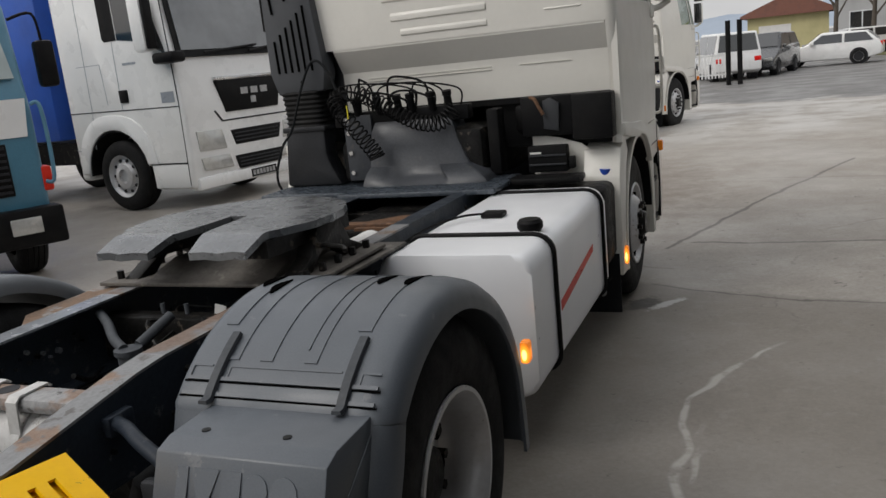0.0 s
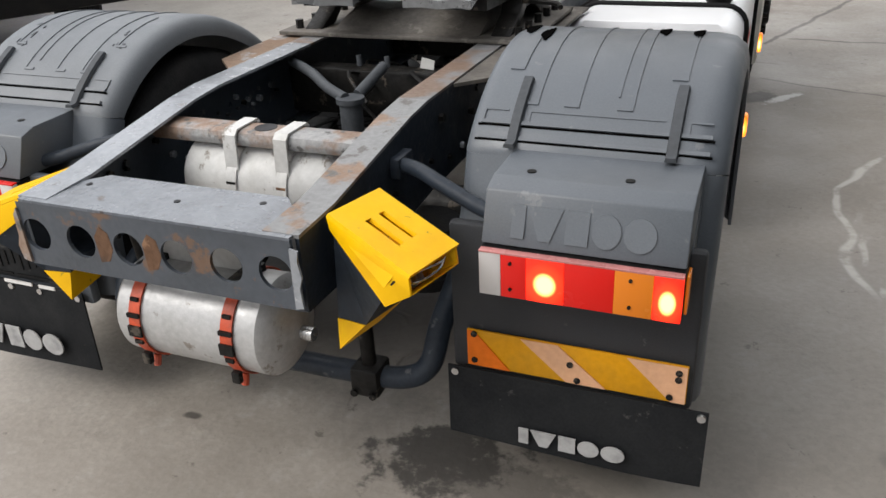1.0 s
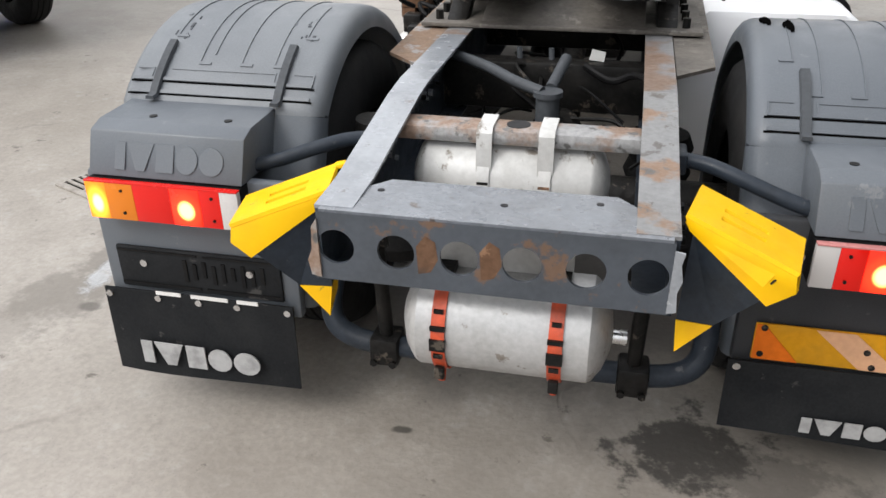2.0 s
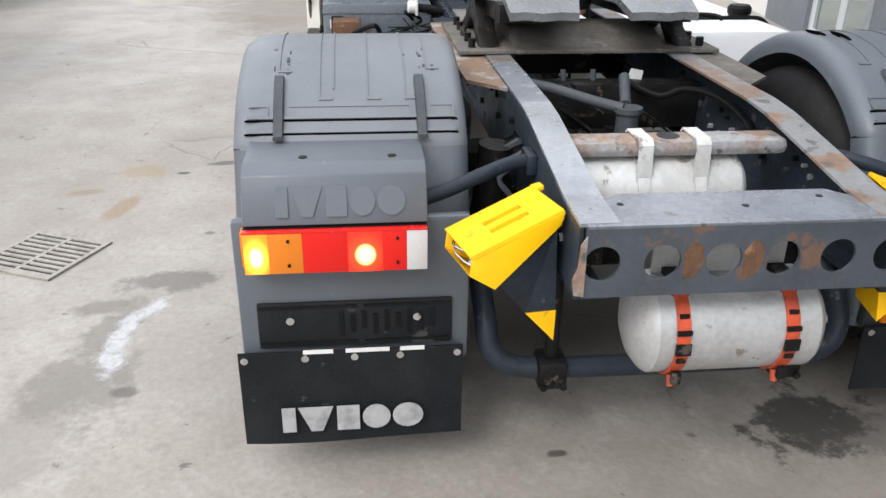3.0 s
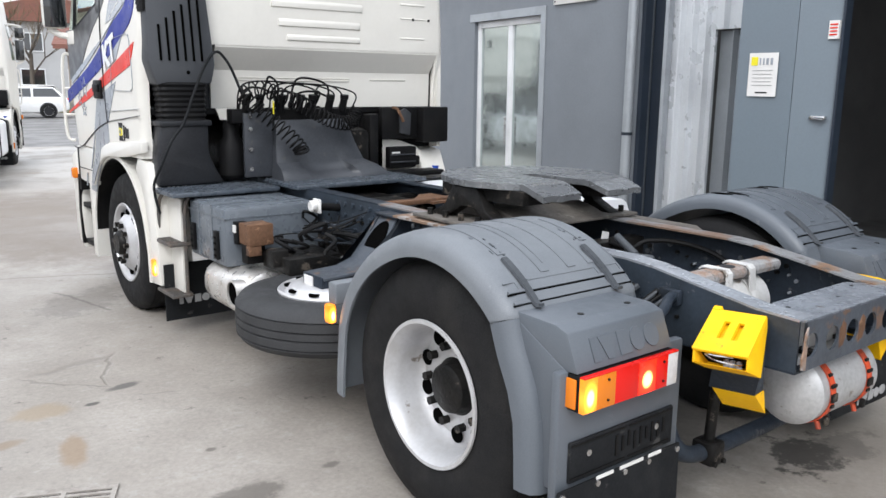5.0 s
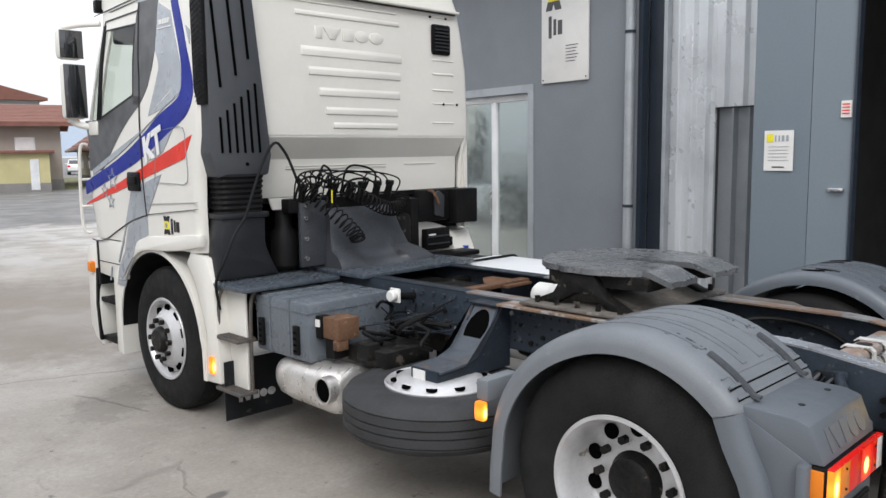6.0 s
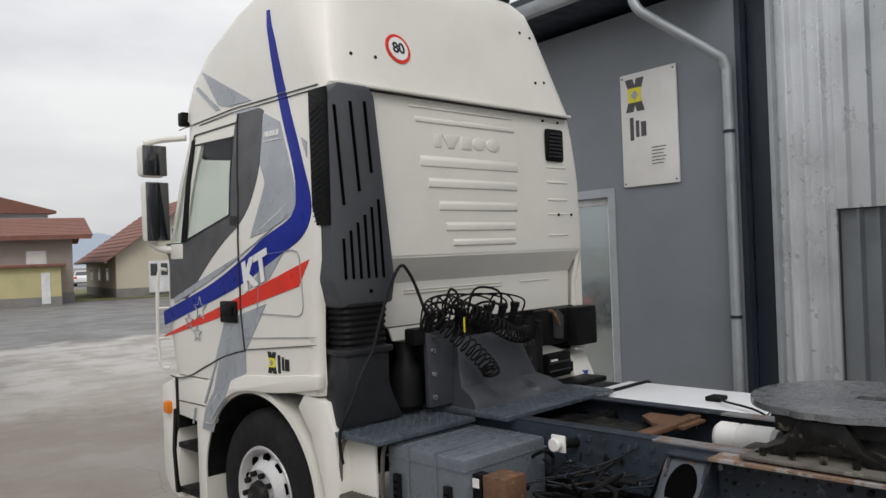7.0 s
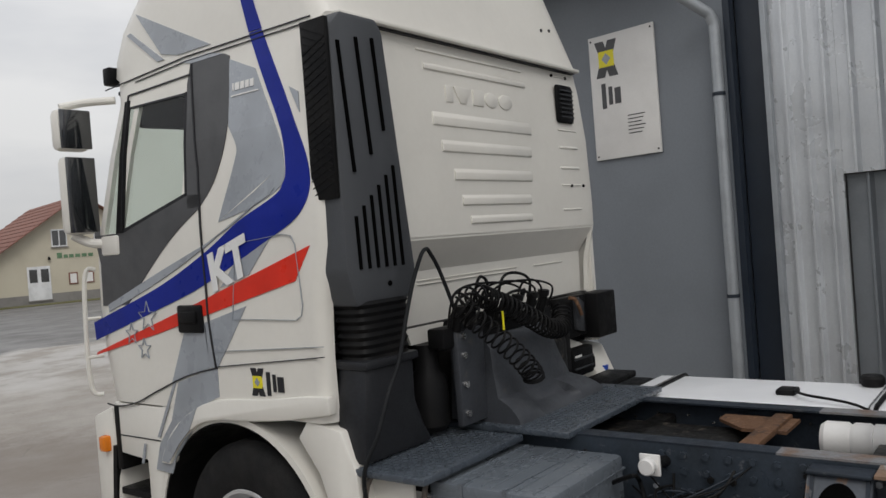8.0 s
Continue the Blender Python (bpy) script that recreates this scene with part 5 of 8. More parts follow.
def tail_lamp(s):
    lamp = part("tail_lamp", B(*sorted((s * 0.754, s * 1.238)), 1.25, 1.33, 0.664, 0.786, bevel=0.006), BLACKPL, truck, "rear lamp cluster with lit red and amber lenses")
    # from the inner end outwards
    cells = [(0.756, 0.8105, L_WHITE, "clear_lens"), (0.811, 0.8735, L_RED, "red_lens"), (0.874, 0.966, L_RED_ON, "red_lens"), (0.9665, 1.083, L_RED, "red_lens"), (1.0835, 1.171, L_AMBER, "amber_lens"), (1.1715, 1.236, L_RED_ON if s > 0 else L_AMBER_ON, "marker_lens")]
    for a, c, m_, nm in cells:
        part(nm, B(*sorted((s * a, s * c)), 1.232, 1.252, 0.666, 0.781, bevel=0.0012), m_, lamp)
    # highlight on the lens top, painted as a thin strip
    part("lens_edge", B(*sorted((s * 0.756, s * 1.236)), 1.2305, 1.252, 0.7815, 0.7865, bevel=0.001), PINK if s > 0 else L_RED, lamp, "upper lens edge, a thin painted highlight")
    part("side_lens", B(*sorted((s * 1.2385, s * 1.246)), 1.26, 1.31, 0.675, 0.775, bevel=0.003), L_AMBER, lamp)
    for x in (0.835, 1.12):
        for z in (0.69, 0.76):
            part("screw", R((s * x, 1.2275, z), (s * x, 1.233, z), 0.0045, 8), GREASE, lamp)


AMBER_B = mat("amber_reflective", (0.66, 0.3, 0.004), 0.45, spec=0.2, second=(0.56, 0.27, 0.015), amount=0.4, scale=8, grain=0.1)
ORANGE_B = mat("orange_reflective", (0.8, 0.17, 0.008), 0.45, spec=0.2, amount=0.3, scale=8, grain=0.1)
PEACH = mat("faded_peach_reflective", (0.68, 0.38, 0.22), 0.45, spec=0.2, second=(0.6, 0.34, 0.2), amount=0.5, scale=9, grain=0.1)
for s in (-1, 1):
    mudguard(s)


# -- wheel chocks in their holders --
def chock(s):
    """A slotted plastic wedge hung tip down on a holder beside the tail of the rail."""
    A = Vector((0.436, 1.093, 0.902)) if s > 0 else Vector((0.43, 1.103, 0.882))
    u, w, d, i0 = Vector((0.242, -0.083, -0.083)), Vector((0.042, 0.19, -0.007)), Vector((-0.047, -0.021, -0.082)), Vector((0.006, -0.012, -0.038))
    down = d.normalized()
    tip_a, tip_b, tip_c = (A + Vector(q) for q in ((0.005, -0.02, -0.274), (0.088, -0.035, -0.271), (0.01, -0.035, -0.355)))

    def solid(poly, along, shift=0.0):
        b = bmesh.new()
        lo = [b.verts.new((s * (p + along * shift).x, (p + along * shift).y, (p + along * shift).z)) for p in poly]
        hi = [b.verts.new((s * (p + along * (1 + shift)).x, (p + along * (1 + shift)).y, (p + along * (1 + shift)).z)) for p in poly]
        b.faces.new(lo), b.faces.new(hi[::-1])
        for k in range(len(poly)):
            m = (k + 1) % len(poly)
            b.faces.new((lo[k], lo[m], hi[m], hi[k]))
        bmesh.ops.recalc_face_normals(b, faces=b.faces)
        return b

    def bev(b, r=0.003):
        bmesh.ops.bevel(b, geom=list(b.edges), offset=r, segments=2, profile=0.5, affect="EDGES")
        return b

    def top(t, e, sink=0.0):
        return A + u * t + w * e + down * sink

    def side(p):
        return Vector((s * p.x, p.y, p.z))

    # the wedge is hollow at its thick end
    heel, lower = A + u + Vector((0, -0.005, -0.05)), [A + i0, A + u + Vector((-0.06, -0.02, -0.08))]
    c = part("wheel_chock", solid([top(0.03, 0, 0.024), top(0.86, 0, 0.024), lower[0].lerp(lower[1], 0.86), lower[0].lerp(lower[1], 0.03)], w * 0.94, 0.03), YELLOW, truck, "yellow plastic wheel chock in a dark holder", smooth=False)
    for e in (0.0, 0.955):
        part("side_wall", bev(solid([top(0, e, 0.0105), top(1, e, 0.0105), heel + w * e, lower[1] + w * e, lower[0] + w * e], w * 0.045), 0.002), YELLOW, c)
    part("sole", solid([lower[0].lerp(lower[1], 0.5) - down * 0.006, lower[1] - down * 0.006, lower[1], lower[0].lerp(lower[1], 0.5)], w * 0.9, 0.05), YELLOW, c, smooth=False)
    part("sole", solid([lower[1] - down * 0.006, heel - down * 0.006, heel, lower[1]], w * 0.9, 0.05), YELLOW, c, smooth=False)
    part("toe_lip", solid([top(0.88, 0.0, 0.04), top(0.9, 0.0, 0.04), lower[1] - u * 0.1, lower[1] - u * 0.12], w * 0.9, 0.05), BLACKPL, c, smooth=False)
    for t0, t1, e0, e1 in ((0, 0.27, 0, 1), (0.27, 0.68, 0, 0.3), (0.27, 0.68, 0.41, 0.56), (0.27, 0.68, 0.67, 1.0), (0.68, 1.0, 0, 1)):
        part("ramp_bar", solid([top(t0, e0), top(t1, e0), top(t1, e0, 0.01), top(t0, e0, 0.01)], w * (e1 - e0)), YELLOW, c, smooth=False)
    for e0, e1 in ((0.84, 1.0),) if s < 0 else ():
        part("tab", bev(solid([top(-0.09, e0, 0.0), top(0.02, e0, -0.004), top(0.02, e0, 0.008), top(-0.07, e0, 0.012)], w * (e1 - e0)), 0.0025), YELLOW, c)
    low_b = lower[0].lerp(lower[1], 0.93)
    part("holder_plate", solid([lower[0] + u * 0.04, low_b, tip_b, tip_a], w * 0.85, 0.02), CHASSIS, c, "dark holder plate", smooth=False)
    part("tip", solid([tip_a, tip_b, tip_c], w * 0.8), YELLOW, c, smooth=False)
    for k, e in enumerate((0.3, 0.42, 0.52)):
        part("clip", R(side(top(1.0, e, 0.07)), side(top(0.9, e, 0.055)), 0.011, 10), WORN, c)
    wire = [top(0.96, 0.2, 0.05), top(1.03, 0.3, 0.04), top(1.05, 0.6, 0.03), top(0.99, 0.8, 0.02), top(1.03, 0.6, 0.012), top(0.97, 0.3, 0.02)]
    part("wire_clip", tube(bmesh.new(), smooth_path([(s * p.x, p.y, p.z) for p in wire], 5), 0.003, 6), CHROME, c)


for s in (-1, 1):
    chock(s)
    for k in range(4):
        part("bolt", R((s * 0.42, 1.16 + 0.055 * k, 0.8 + 0.012 * (k % 2)), (s * 0.445, 1.16 + 0.055 * k, 0.8 + 0.012 * (k % 2)), 0.014, 6), GREASE, truck, smooth=False)


# -- right fuel tank --
def rounded_box(bm, x0, x1, y0, y1, z0, z1, r, seg=5):
    """A block whose long edges (along y) are rounded far more than its ends."""
    pts = []
    for cx, cz, a0 in ((x1 - r, z1 - r, 0), (x0 + r, z1 - r, 90), (x0 + r, z0 + r, 180), (x1 - r, z0 + r, 270)):
        pts += [(cx + r * math.cos(radians(a0 + 90 * i / seg)), cz + r * math.sin(radians(a0 + 90 * i / seg))) for i in range(seg + 1)]
    prism(bm, pts, "y", y0, y1)
    return pts


bm = bmesh.new()
rounded_box(bm, 0.5, 1.225, 3.06, 4.72, 0.3, 0.955, 0.09)
es = [e for e in bm.edges if abs(e.verts[0].co.y - e.verts[1].co.y) < 1e-6]
bmesh.ops.bevel(bm, geom=es, offset=0.025, segments=3, profile=0.5, affect="EDGES")
tank = part("fuel_tank", bm, ALU, truck, "large silver aluminium fuel tank with straps", angle=50)
for y in (3.42, 4.58):
    bm = bmesh.new()
    outer = rounded_box(bmesh.new(), 0.49, 1.234, 0, 1, 0.292, 0.964, 0.095)
    tube(bm, [(p[0], y, p[1]) for p in outer], 0.012, 6, close=True)
    part("tank_strap", bm, BLACKPL, tank)
    bm = bmesh.new()
    tube(bm, [(p[0], y + 0.03, p[1]) for p in outer], 0.005, 6, close=True)
    part("strap_edge", bm, CHROME, tank)
part("filler_cap", L([(0.0, 0.0), (0.06, 0.0), (0.06, 0.05), (0.045, 0.062), (0.02, 0.062), (0.0, 0.05)], (1.1, 3.52, 0.955), "z", 24), BLACKPL, tank)
part("level_sender", B(0.74, 0.86, 3.83, 3.93, 0.955, 0.985, bevel=0.01), BLACKPL, tank)
part("sender_hose", tube(bmesh.new(), smooth_path([(0.78, 3.85, 0.98), (0.65, 3.75, 0.985), (0.55, 3.5, 0.97), (0.43, 3.3, 0.9)], 5), 0.007, 6), BLACKPL, tank)
part("red_stripe", P([(3.52, 0.56), (4.3, 0.66), (4.3, 0.7), (3.52, 0.61)], "x", 1.2255, 1.2275), RED, tank, smooth=False)
part("urea_tank", B(0.6, 1.22, 4.76, 5.19, 0.42, 0.93, bevel=0.05), BLACKPL, truck, "black plastic tank with a blue cap")
part("filler_neck", R((1.157, 5.15, 0.88), (1.16, 5.15, 0.955), 0.036, 20), CHROME, truck)
part("blue_cap", R((1.16, 5.15, 0.955), (1.163, 5.145, 1.005), 0.043, 20), mat("blue_cap_plastic", (0.02, 0.07, 0.4), 0.4, amount=0.2), truck)


# -- left side gear --
bm = bmesh.new()
box(bm, -1.12, -0.47, 4.25, 4.83, 0.56, 0.925, bevel=0.022)
for y in (4.45, 4.66):
    box(bm, -1.126, -0.56, y - 0.008, y + 0.008, 0.585, 0.93)
BOXG = mat("sheen_grey_box_plastic", (0.118, 0.134, 0.153), 0.28, second=(0.1, 0.114, 0.131), amount=0.5, scale=3, bump=0.15, fine=220, grain=0.1, third=(0.2, 0.2, 0.2), tamount=-0.1, tscale=14)
batt = part("battery_box", bm, BOXG, truck, "grey plastic battery box with ribs")
for y in (4.33, 4.41, 4.53, 4.57, 4.72, 4.78):
    part("rib", B(-1.1, -0.5, y - 0.006, y + 0.006, 0.91, 0.93, bevel=0.003), BOXG, batt)
part("lid_edge", B(-1.124, -0.466, 4.246, 4.834, 0.86, 0.868), BOXG, batt, smooth=False)
for y in (4.36, 4.74):
    for k in range(4):
        part("vent_slot", B(-1.147, -1.144, y - 0.018, y + 0.018, 0.62 + 0.038 * k, 0.632 + 0.038 * k), VOID, batt, smooth=False)
for y in (4.36, 4.74):
    part("clip", B(-1.145, -1.12, y - 0.025, y + 0.025, 0.6, 0.78, bevel=0.006), BLACKPL, batt)
res = part("white_reservoir", B(-0.585, -0.57, 4.035, 4.125, 0.88, 0.97, bevel=0.006), PAPER, truck, "white plastic filler flange with a round cap")
part("cap", L([(0.0, 0.0), (0.0, 0.03), (-0.01, 0.036), (-0.035, 0.036), (-0.042, 0.03), (-0.042, 0.0)], (-0.585, 4.08, 0.925), "x", 20), PAPER, res)
part("neck", R((-0.57, 4.08, 0.92), (-0.42, 4.08, 0.9), 0.025, 14), BLACKPL, res)
br = part("rusty_bracket", B(-1.06, -0.9, 4.04, 4.19, 0.72, 0.85, bevel=0.008), BROWN, truck, "rusty steel bracket with a white reflector")
part("black_holder", B(-1.07, -1.0, 4.193, 4.248, 0.71, 0.85, bevel=0.006), BLACKPL, br)
part("reflector", B(-1.078, -1.071, 4.2, 4.24, 0.785, 0.83), PAPER, br, smooth=False)
part("lower_arm", B(-1.05, -0.93, 4.1, 4.18, 0.6, 0.72, bevel=0.005), BLACKPL, br)
part("lower_arm", B(-1.06, -0.98, 4.045, 4.095, 0.66, 0.72, bevel=0.005), BROWN, br)
rnd = random.Random(5)
for k in range(12):
    p = Vector((rnd.uniform(-0.95, -0.5), rnd.uniform(3.7, 4.2), rnd.uniform(0.66, 0.82)))
    pts = [p]
    for _ in range(3):
        p = p + Vector((rnd.uniform(-0.1, 0.14), rnd.uniform(-0.16, 0.16), rnd.uniform(-0.08, 0.06)))
        pts.append(p)
    part("cable", tube(bmesh.new(), smooth_path(pts, 5), rnd.choice((0.007, 0.01, 0.013)), 7), BLACKPL, truck)
for k in range(16):
    p = Vector((rnd.uniform(-0.85, -0.5), rnd.uniform(3.7, 4.15), rnd.uniform(0.66, 0.86)))
    q = Vector((-0.44, rnd.uniform(3.55, 4.15), rnd.uniform(0.74, 0.92)))
    part("thin_line", tube(bmesh.new(), smooth_path([p, p.lerp(q, 0.5) + Vector((0, rnd.uniform(-0.06, 0.06), rnd.uniform(-0.07, 0.03))), q], 6), rnd.choice((0.004, 0.006)), 6), (CHASSIS, GREASE, BLACKPL)[k % 3], truck)
part("white_canister", L([(-0.17, 0.0), (-0.17, 0.07), (-0.15, 0.085), (-0.05, 0.085), (-0.045, 0.075), (-0.03, 0.085), (0.03, 0.085), (0.045, 0.075), (0.06, 0.085), (0.15, 0.085), (0.17, 0.07), (0.17, 0.0)], (0.22, 3.42, 0.88), "y", 28), PAPER, truck, "white ribbed canister between the rails")
part("rusty_tray", P([(0.05, 3.7), (0.3, 3.7), (0.3, 4.05), (0.2, 4.05), (0.05, 3.9)], "z", 0.93, 0.945), BROWN, truck, smooth=False)
part("rusty_crossbar", B(-0.33, 0.33, 3.74, 3.82, 0.93, 0.96, bevel=0.006), BROWN, truck, "rust-brown cross bar between the rails")
part("valve_block", B(-0.95, -0.6, 3.75, 4.1, 0.58, 0.68, bevel=0.01), GREASE, truck)
part("valve_block", B(-1.0, -0.9, 3.85, 3.95, 0.62, 0.72, bevel=0.01), GREASE, truck)
# exhaust silencer: a rounded bean lying along the truck
bm = bmesh.new()
rows = []
prof = [(4.67, 0.02), (4.66, 0.45), (4.63, 0.75), (4.57, 0.93), (4.47, 1.0), (4.2, 1.03), (4.07, 1.04), (4.02, 0.97), (3.995, 0.84), (3.985, 0.7), (3.983, 0.02)]
for y, k in prof:
    rows.append([bm.verts.new((-1.0 + 0.15 * k * math.copysign(abs(math.cos(a)) ** 0.8, math.cos(a)), y, 0.42 + 0.14 * k * math.copysign(abs(math.sin(a)) ** 0.8, math.sin(a)))) for a in [2 * math.pi * i / 32 for i in range(32)]])
for i in range(len(rows) - 1):
    for j in range(32):
        bm.faces.new((rows[i][j], rows[i][(j + 1) % 32], rows[i + 1][(j + 1) % 32], rows[i + 1][j]))
ex = part("exhaust_silencer", bm, STEEL, truck, "brushed steel exhaust silencer with heat stains", angle=60)
part("tail_pipe", L([(-0.05, 0.08), (0.05, 0.08), (0.05, 0.07), (-0.05, 0.07)], (-1.13, 4.05, 0.45), "x", 28, closed=True), STEEL, ex)
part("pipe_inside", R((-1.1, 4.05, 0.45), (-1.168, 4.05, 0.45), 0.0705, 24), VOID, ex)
part("clamp_band", L([(-0.02, 0.0), (-0.02, 0.12), (-0.008, 0.14), (0.012, 0.14), (0.012, 0.0)], (-0.985, 3.985, 0.43), "y", 32), STEEL, ex)
# spare wheel lying flat on its carrier
SP = (-0.87, 3.4, 0.45)
sp = part("spare_wheel", L([(a, b) for a, b in tyre_profile(0.26, 0.525, 0.285)], SP, "z", 72), RUBBER_D, truck, "spare truck tyre lying flat on its carrier")
part("rim", L([(0.1, 0.295), (0.13, 0.3), (0.14, 0.29), (0.125, 0.275), (0.12, 0.26), (0.15, 0.235), (0.165, 0.2), (0.165, 0.15), (0.16, 0.02)], SP, "z", 56), SILVER, sp, "white painted steel rim")
for k in range(10):
    a = 2 * math.pi * k / 10
    p = (SP[0] + 0.236 * math.cos(a), SP[1] + 0.236 * math.sin(a), SP[2] + 0.138)
    part("vent_hole", R(p, (p[0], p[1], p[2] + 0.012), 0.03, 18), VOID, sp)
cheek = [(-1.0, 0.61), (-0.43, 0.61), (-0.43, 0.95), (-0.52, 0.95), (-0.6, 0.82), (-0.7, 0.71), (-0.8, 0.675), (-1.0, 0.665)]
slope = [(-0.5, 0.952), (-0.6, 0.826), (-0.7, 0.716), (-0.8, 0.681), (-1.0, 0.671), (-1.0, 0.657), (-0.805, 0.667), (-0.71, 0.7), (-0.612, 0.81), (-0.515, 0.94)]
carrier = part("spare_carrier", B(-1.0, -0.43, 3.27, 3.472, 0.598, 0.612), CHASSIS, truck, "dark cast spare wheel carrier with an oval opening", smooth=False)
for y in (3.27, 3.458):
    part("cheek", P(cheek, "y", y, y + 0.014), CHASSIS, carrier, smooth=False)
part("sloped_face", P(slope, "y", 3.26, 3.485, bevel=0.003), BAR, carrier, smooth=False)
d = Vector((-0.1, 0, -0.126)).normalized()
nrm = Vector((-d.z, 0, d.x)) * -1
mid = Vector((-0.6, 3.372, 0.826))
bm = bmesh.new()
lo, hi = [], []
for k in range(28):
    a = 2 * math.pi * k / 28
    e = mid + d * (0.12 * math.cos(a)) + Vector((0, 0.075 * math.sin(a), 0))
    lo.append(bm.verts.new(e - nrm * 0.004))
    hi.append(bm.verts.new(e + nrm * 0.004))
bm.faces.new(lo), bm.faces.new(hi[::-1])
for k in range(28):
    bm.faces.new((lo[k], lo[(k + 1) % 28], hi[(k + 1) % 28], hi[k]))
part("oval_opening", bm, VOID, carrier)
part("carrier_top", B(-0.54, -0.43, 3.26, 3.485, 0.945, 0.96, bevel=0.006), CHASSIS, carrier)
part("end_plate", B(-1.012, -1.0, 3.27, 3.472, 0.605, 0.675, bevel=0.004), CHASSIS, carrier)
part("label", B(-1.018, -1.012, 3.36, 3.45, 0.615, 0.665), PAPER, carrier, smooth=False)
# step deck behind the cab
CHEQ = mat("chequered_blue_grey_deck", (0.06, 0.073, 0.09), 0.28, spec=0.7, second=(0.046, 0.056, 0.07), amount=0.5, scale=4, bump=1.0, bscale=60, grain=0.15)
def deck(x0, x1, y0, y1, z):
    d = part("deck_plate", B(x0, x1, y0, y1, z - 0.03, z, bevel=0.006), CHEQ, truck, "dark chequered step plate")
    bm = bmesh.new()
    nx, ny = int((x1 - x0 - 0.04) / 0.031), int((y1 - y0 - 0.04) / 0.031)
    for i in range(nx):
        for j in range(ny):
            cx, cy = x0 + 0.03 + i * 0.031, y0 + 0.03 + j * 0.031
            m = Matrix.Translation((cx, cy, z + 0.0008)) @ Matrix.Rotation(radians(45 if (i + j) % 2 else -45), 4, "Z") @ Matrix.Diagonal((0.021, 0.008, 0.005, 1))
            bmesh.ops.create_cube(bm, size=1.0, matrix=m)
    tagged(part("deck_studs", bm, CHEQ, d, smooth=False), kind="stuff")
deck(-1.255, -0.5, 4.74, 5.3, 0.975)
deck(-0.49, 0.6, 4.5, 5.12, 1.0)
part("deck_bearer", B(-1.1, -0.45, 4.9, 4.96, 0.9, 0.945), CHASSIS, truck)
# ladder behind the front wheel
TREAD = mat("weathered_dark_steel", (0.075, 0.07, 0.065), 0.55, second=(0.13, 0.095, 0.07), amount=0.5, scale=12, third=(0.22, 0.21, 0.2), tamount=0.05, tscale=16, bump=0.5, grain=0.2)
lad = part("step_ladder", tube(bmesh.new(), smooth_path([(-1.2, 5.06, 0.95), (-1.235, 5.08, 0.87), (-1.235, 5.1, 0.62), (-1.235, 5.1, 0.26)], 4), 0.012, 8), TREAD, truck, "weathered grey step ladder")
part("upright", tube(bmesh.new(), smooth_path([(-1.12, 4.83, 0.93), (-1.15, 4.83, 0.86), (-1.15, 4.845, 0.6), (-1.15, 4.85, 0.26)], 4), 0.012, 8), TREAD, lad)
for z in (0.27, 0.62):
    part("step", B(-1.26, -1.12, 4.83, 5.13, z - 0.012, z + 0.012, bevel=0.004), TREAD, lad)
    for k in range(9):
        part("step_grip", B(-1.255, -1.125, 4.845 + k * 0.032, 4.855 + k * 0.032, z + 0.012, z + 0.017), TREAD, lad, smooth=False)
part("side_fairing", B(-1.17, -1.15, 4.87, 5.3, 0.27, 0.92, bevel=0.006), WHITE, truck)
part("grab_hose", tube(bmesh.new(), smooth_path([(-1.23, 5.08, 0.8), (-1.262, 5.06, 0.93), (-1.275, 5.02, 1.02), (-1.24, 4.98, 1.13), (-1.16, 4.97, 1.3), (-1.072, 4.98, 1.41), (-0.992, 4.985, 1.6), (-0.93, 4.985, 1.74), (-0.86, 4.985, 1.855), (-0.812, 4.99, 1.884), (-0.77, 5.0, 1.86), (-0.71, 5.0, 1.774), (-0.637, 4.98, 1.576), (-0.6, 4.97, 1.48)], 8), 0.0095, 10), FLAP, truck, "dark grey cable hose arching to the couplings")

# air intake, bellows and duct at the cab's rear corner
INTAKE = mat("grey_intake_plastic", (0.062, 0.066, 0.073), 0.5, spec=0.35, second=(0.05, 0.053, 0.059), amount=0.6, scale=2, bump=0.25, fine=200, grain=0.1)
intake = part("air_intake", P([(-1.24, 2.87), (-1.17, 2.935), (-0.94, 2.935), (-0.9, 2.88), (-0.79, 1.8), (-0.82, 1.67), (-1.2, 1.66), (-1.25, 1.82)], "y", 5.075, 5.25, bevel=0.018), INTAKE, truck, "tall dark grey air intake with slots")


def slot(x0, z0, x1, z1, w):
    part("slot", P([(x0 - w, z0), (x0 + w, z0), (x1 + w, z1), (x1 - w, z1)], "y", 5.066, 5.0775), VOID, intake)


for x0, z0, x1, z1 in ((-1.16, 2.24, -1.205, 2.8), (-1.045, 2.32, -1.09, 2.83), (-0.95, 2.43, -0.985, 2.84)):
    slot(x0, z0, x1, z1, 0.008)
for k in range(6):
    slot(-1.165 + 0.056 * k, 1.82, -1.172 + 0.053 * k, 2.05 + 0.045 * k, 0.007)
part("intake_grille", B(-1.262, -1.236, 5.085, 5.235, 2.13, 2.9, bevel=0.004), BLACKPL, intake, "black mesh grille")
bm = bmesh.new()
for k in range(19):
    for d in (-1, 1):
        z = 2.2 + k * 0.034
        prism(bm, [(5.09, z), (5.23, z + d * 0.06), (5.23, z + d * 0.06 + 0.006), (5.09, z + 0.006)], "x", -1.2645, -1.262)
tagged(part("mesh_wire", bm, BLACKPL, intake, smooth=False), kind="stuff")
part("screw", R((-0.985, 5.068, 1.745), (-0.985, 5.077, 1.745), 0.012, 10), VOID, intake)
bm = bmesh.new()
prof = []
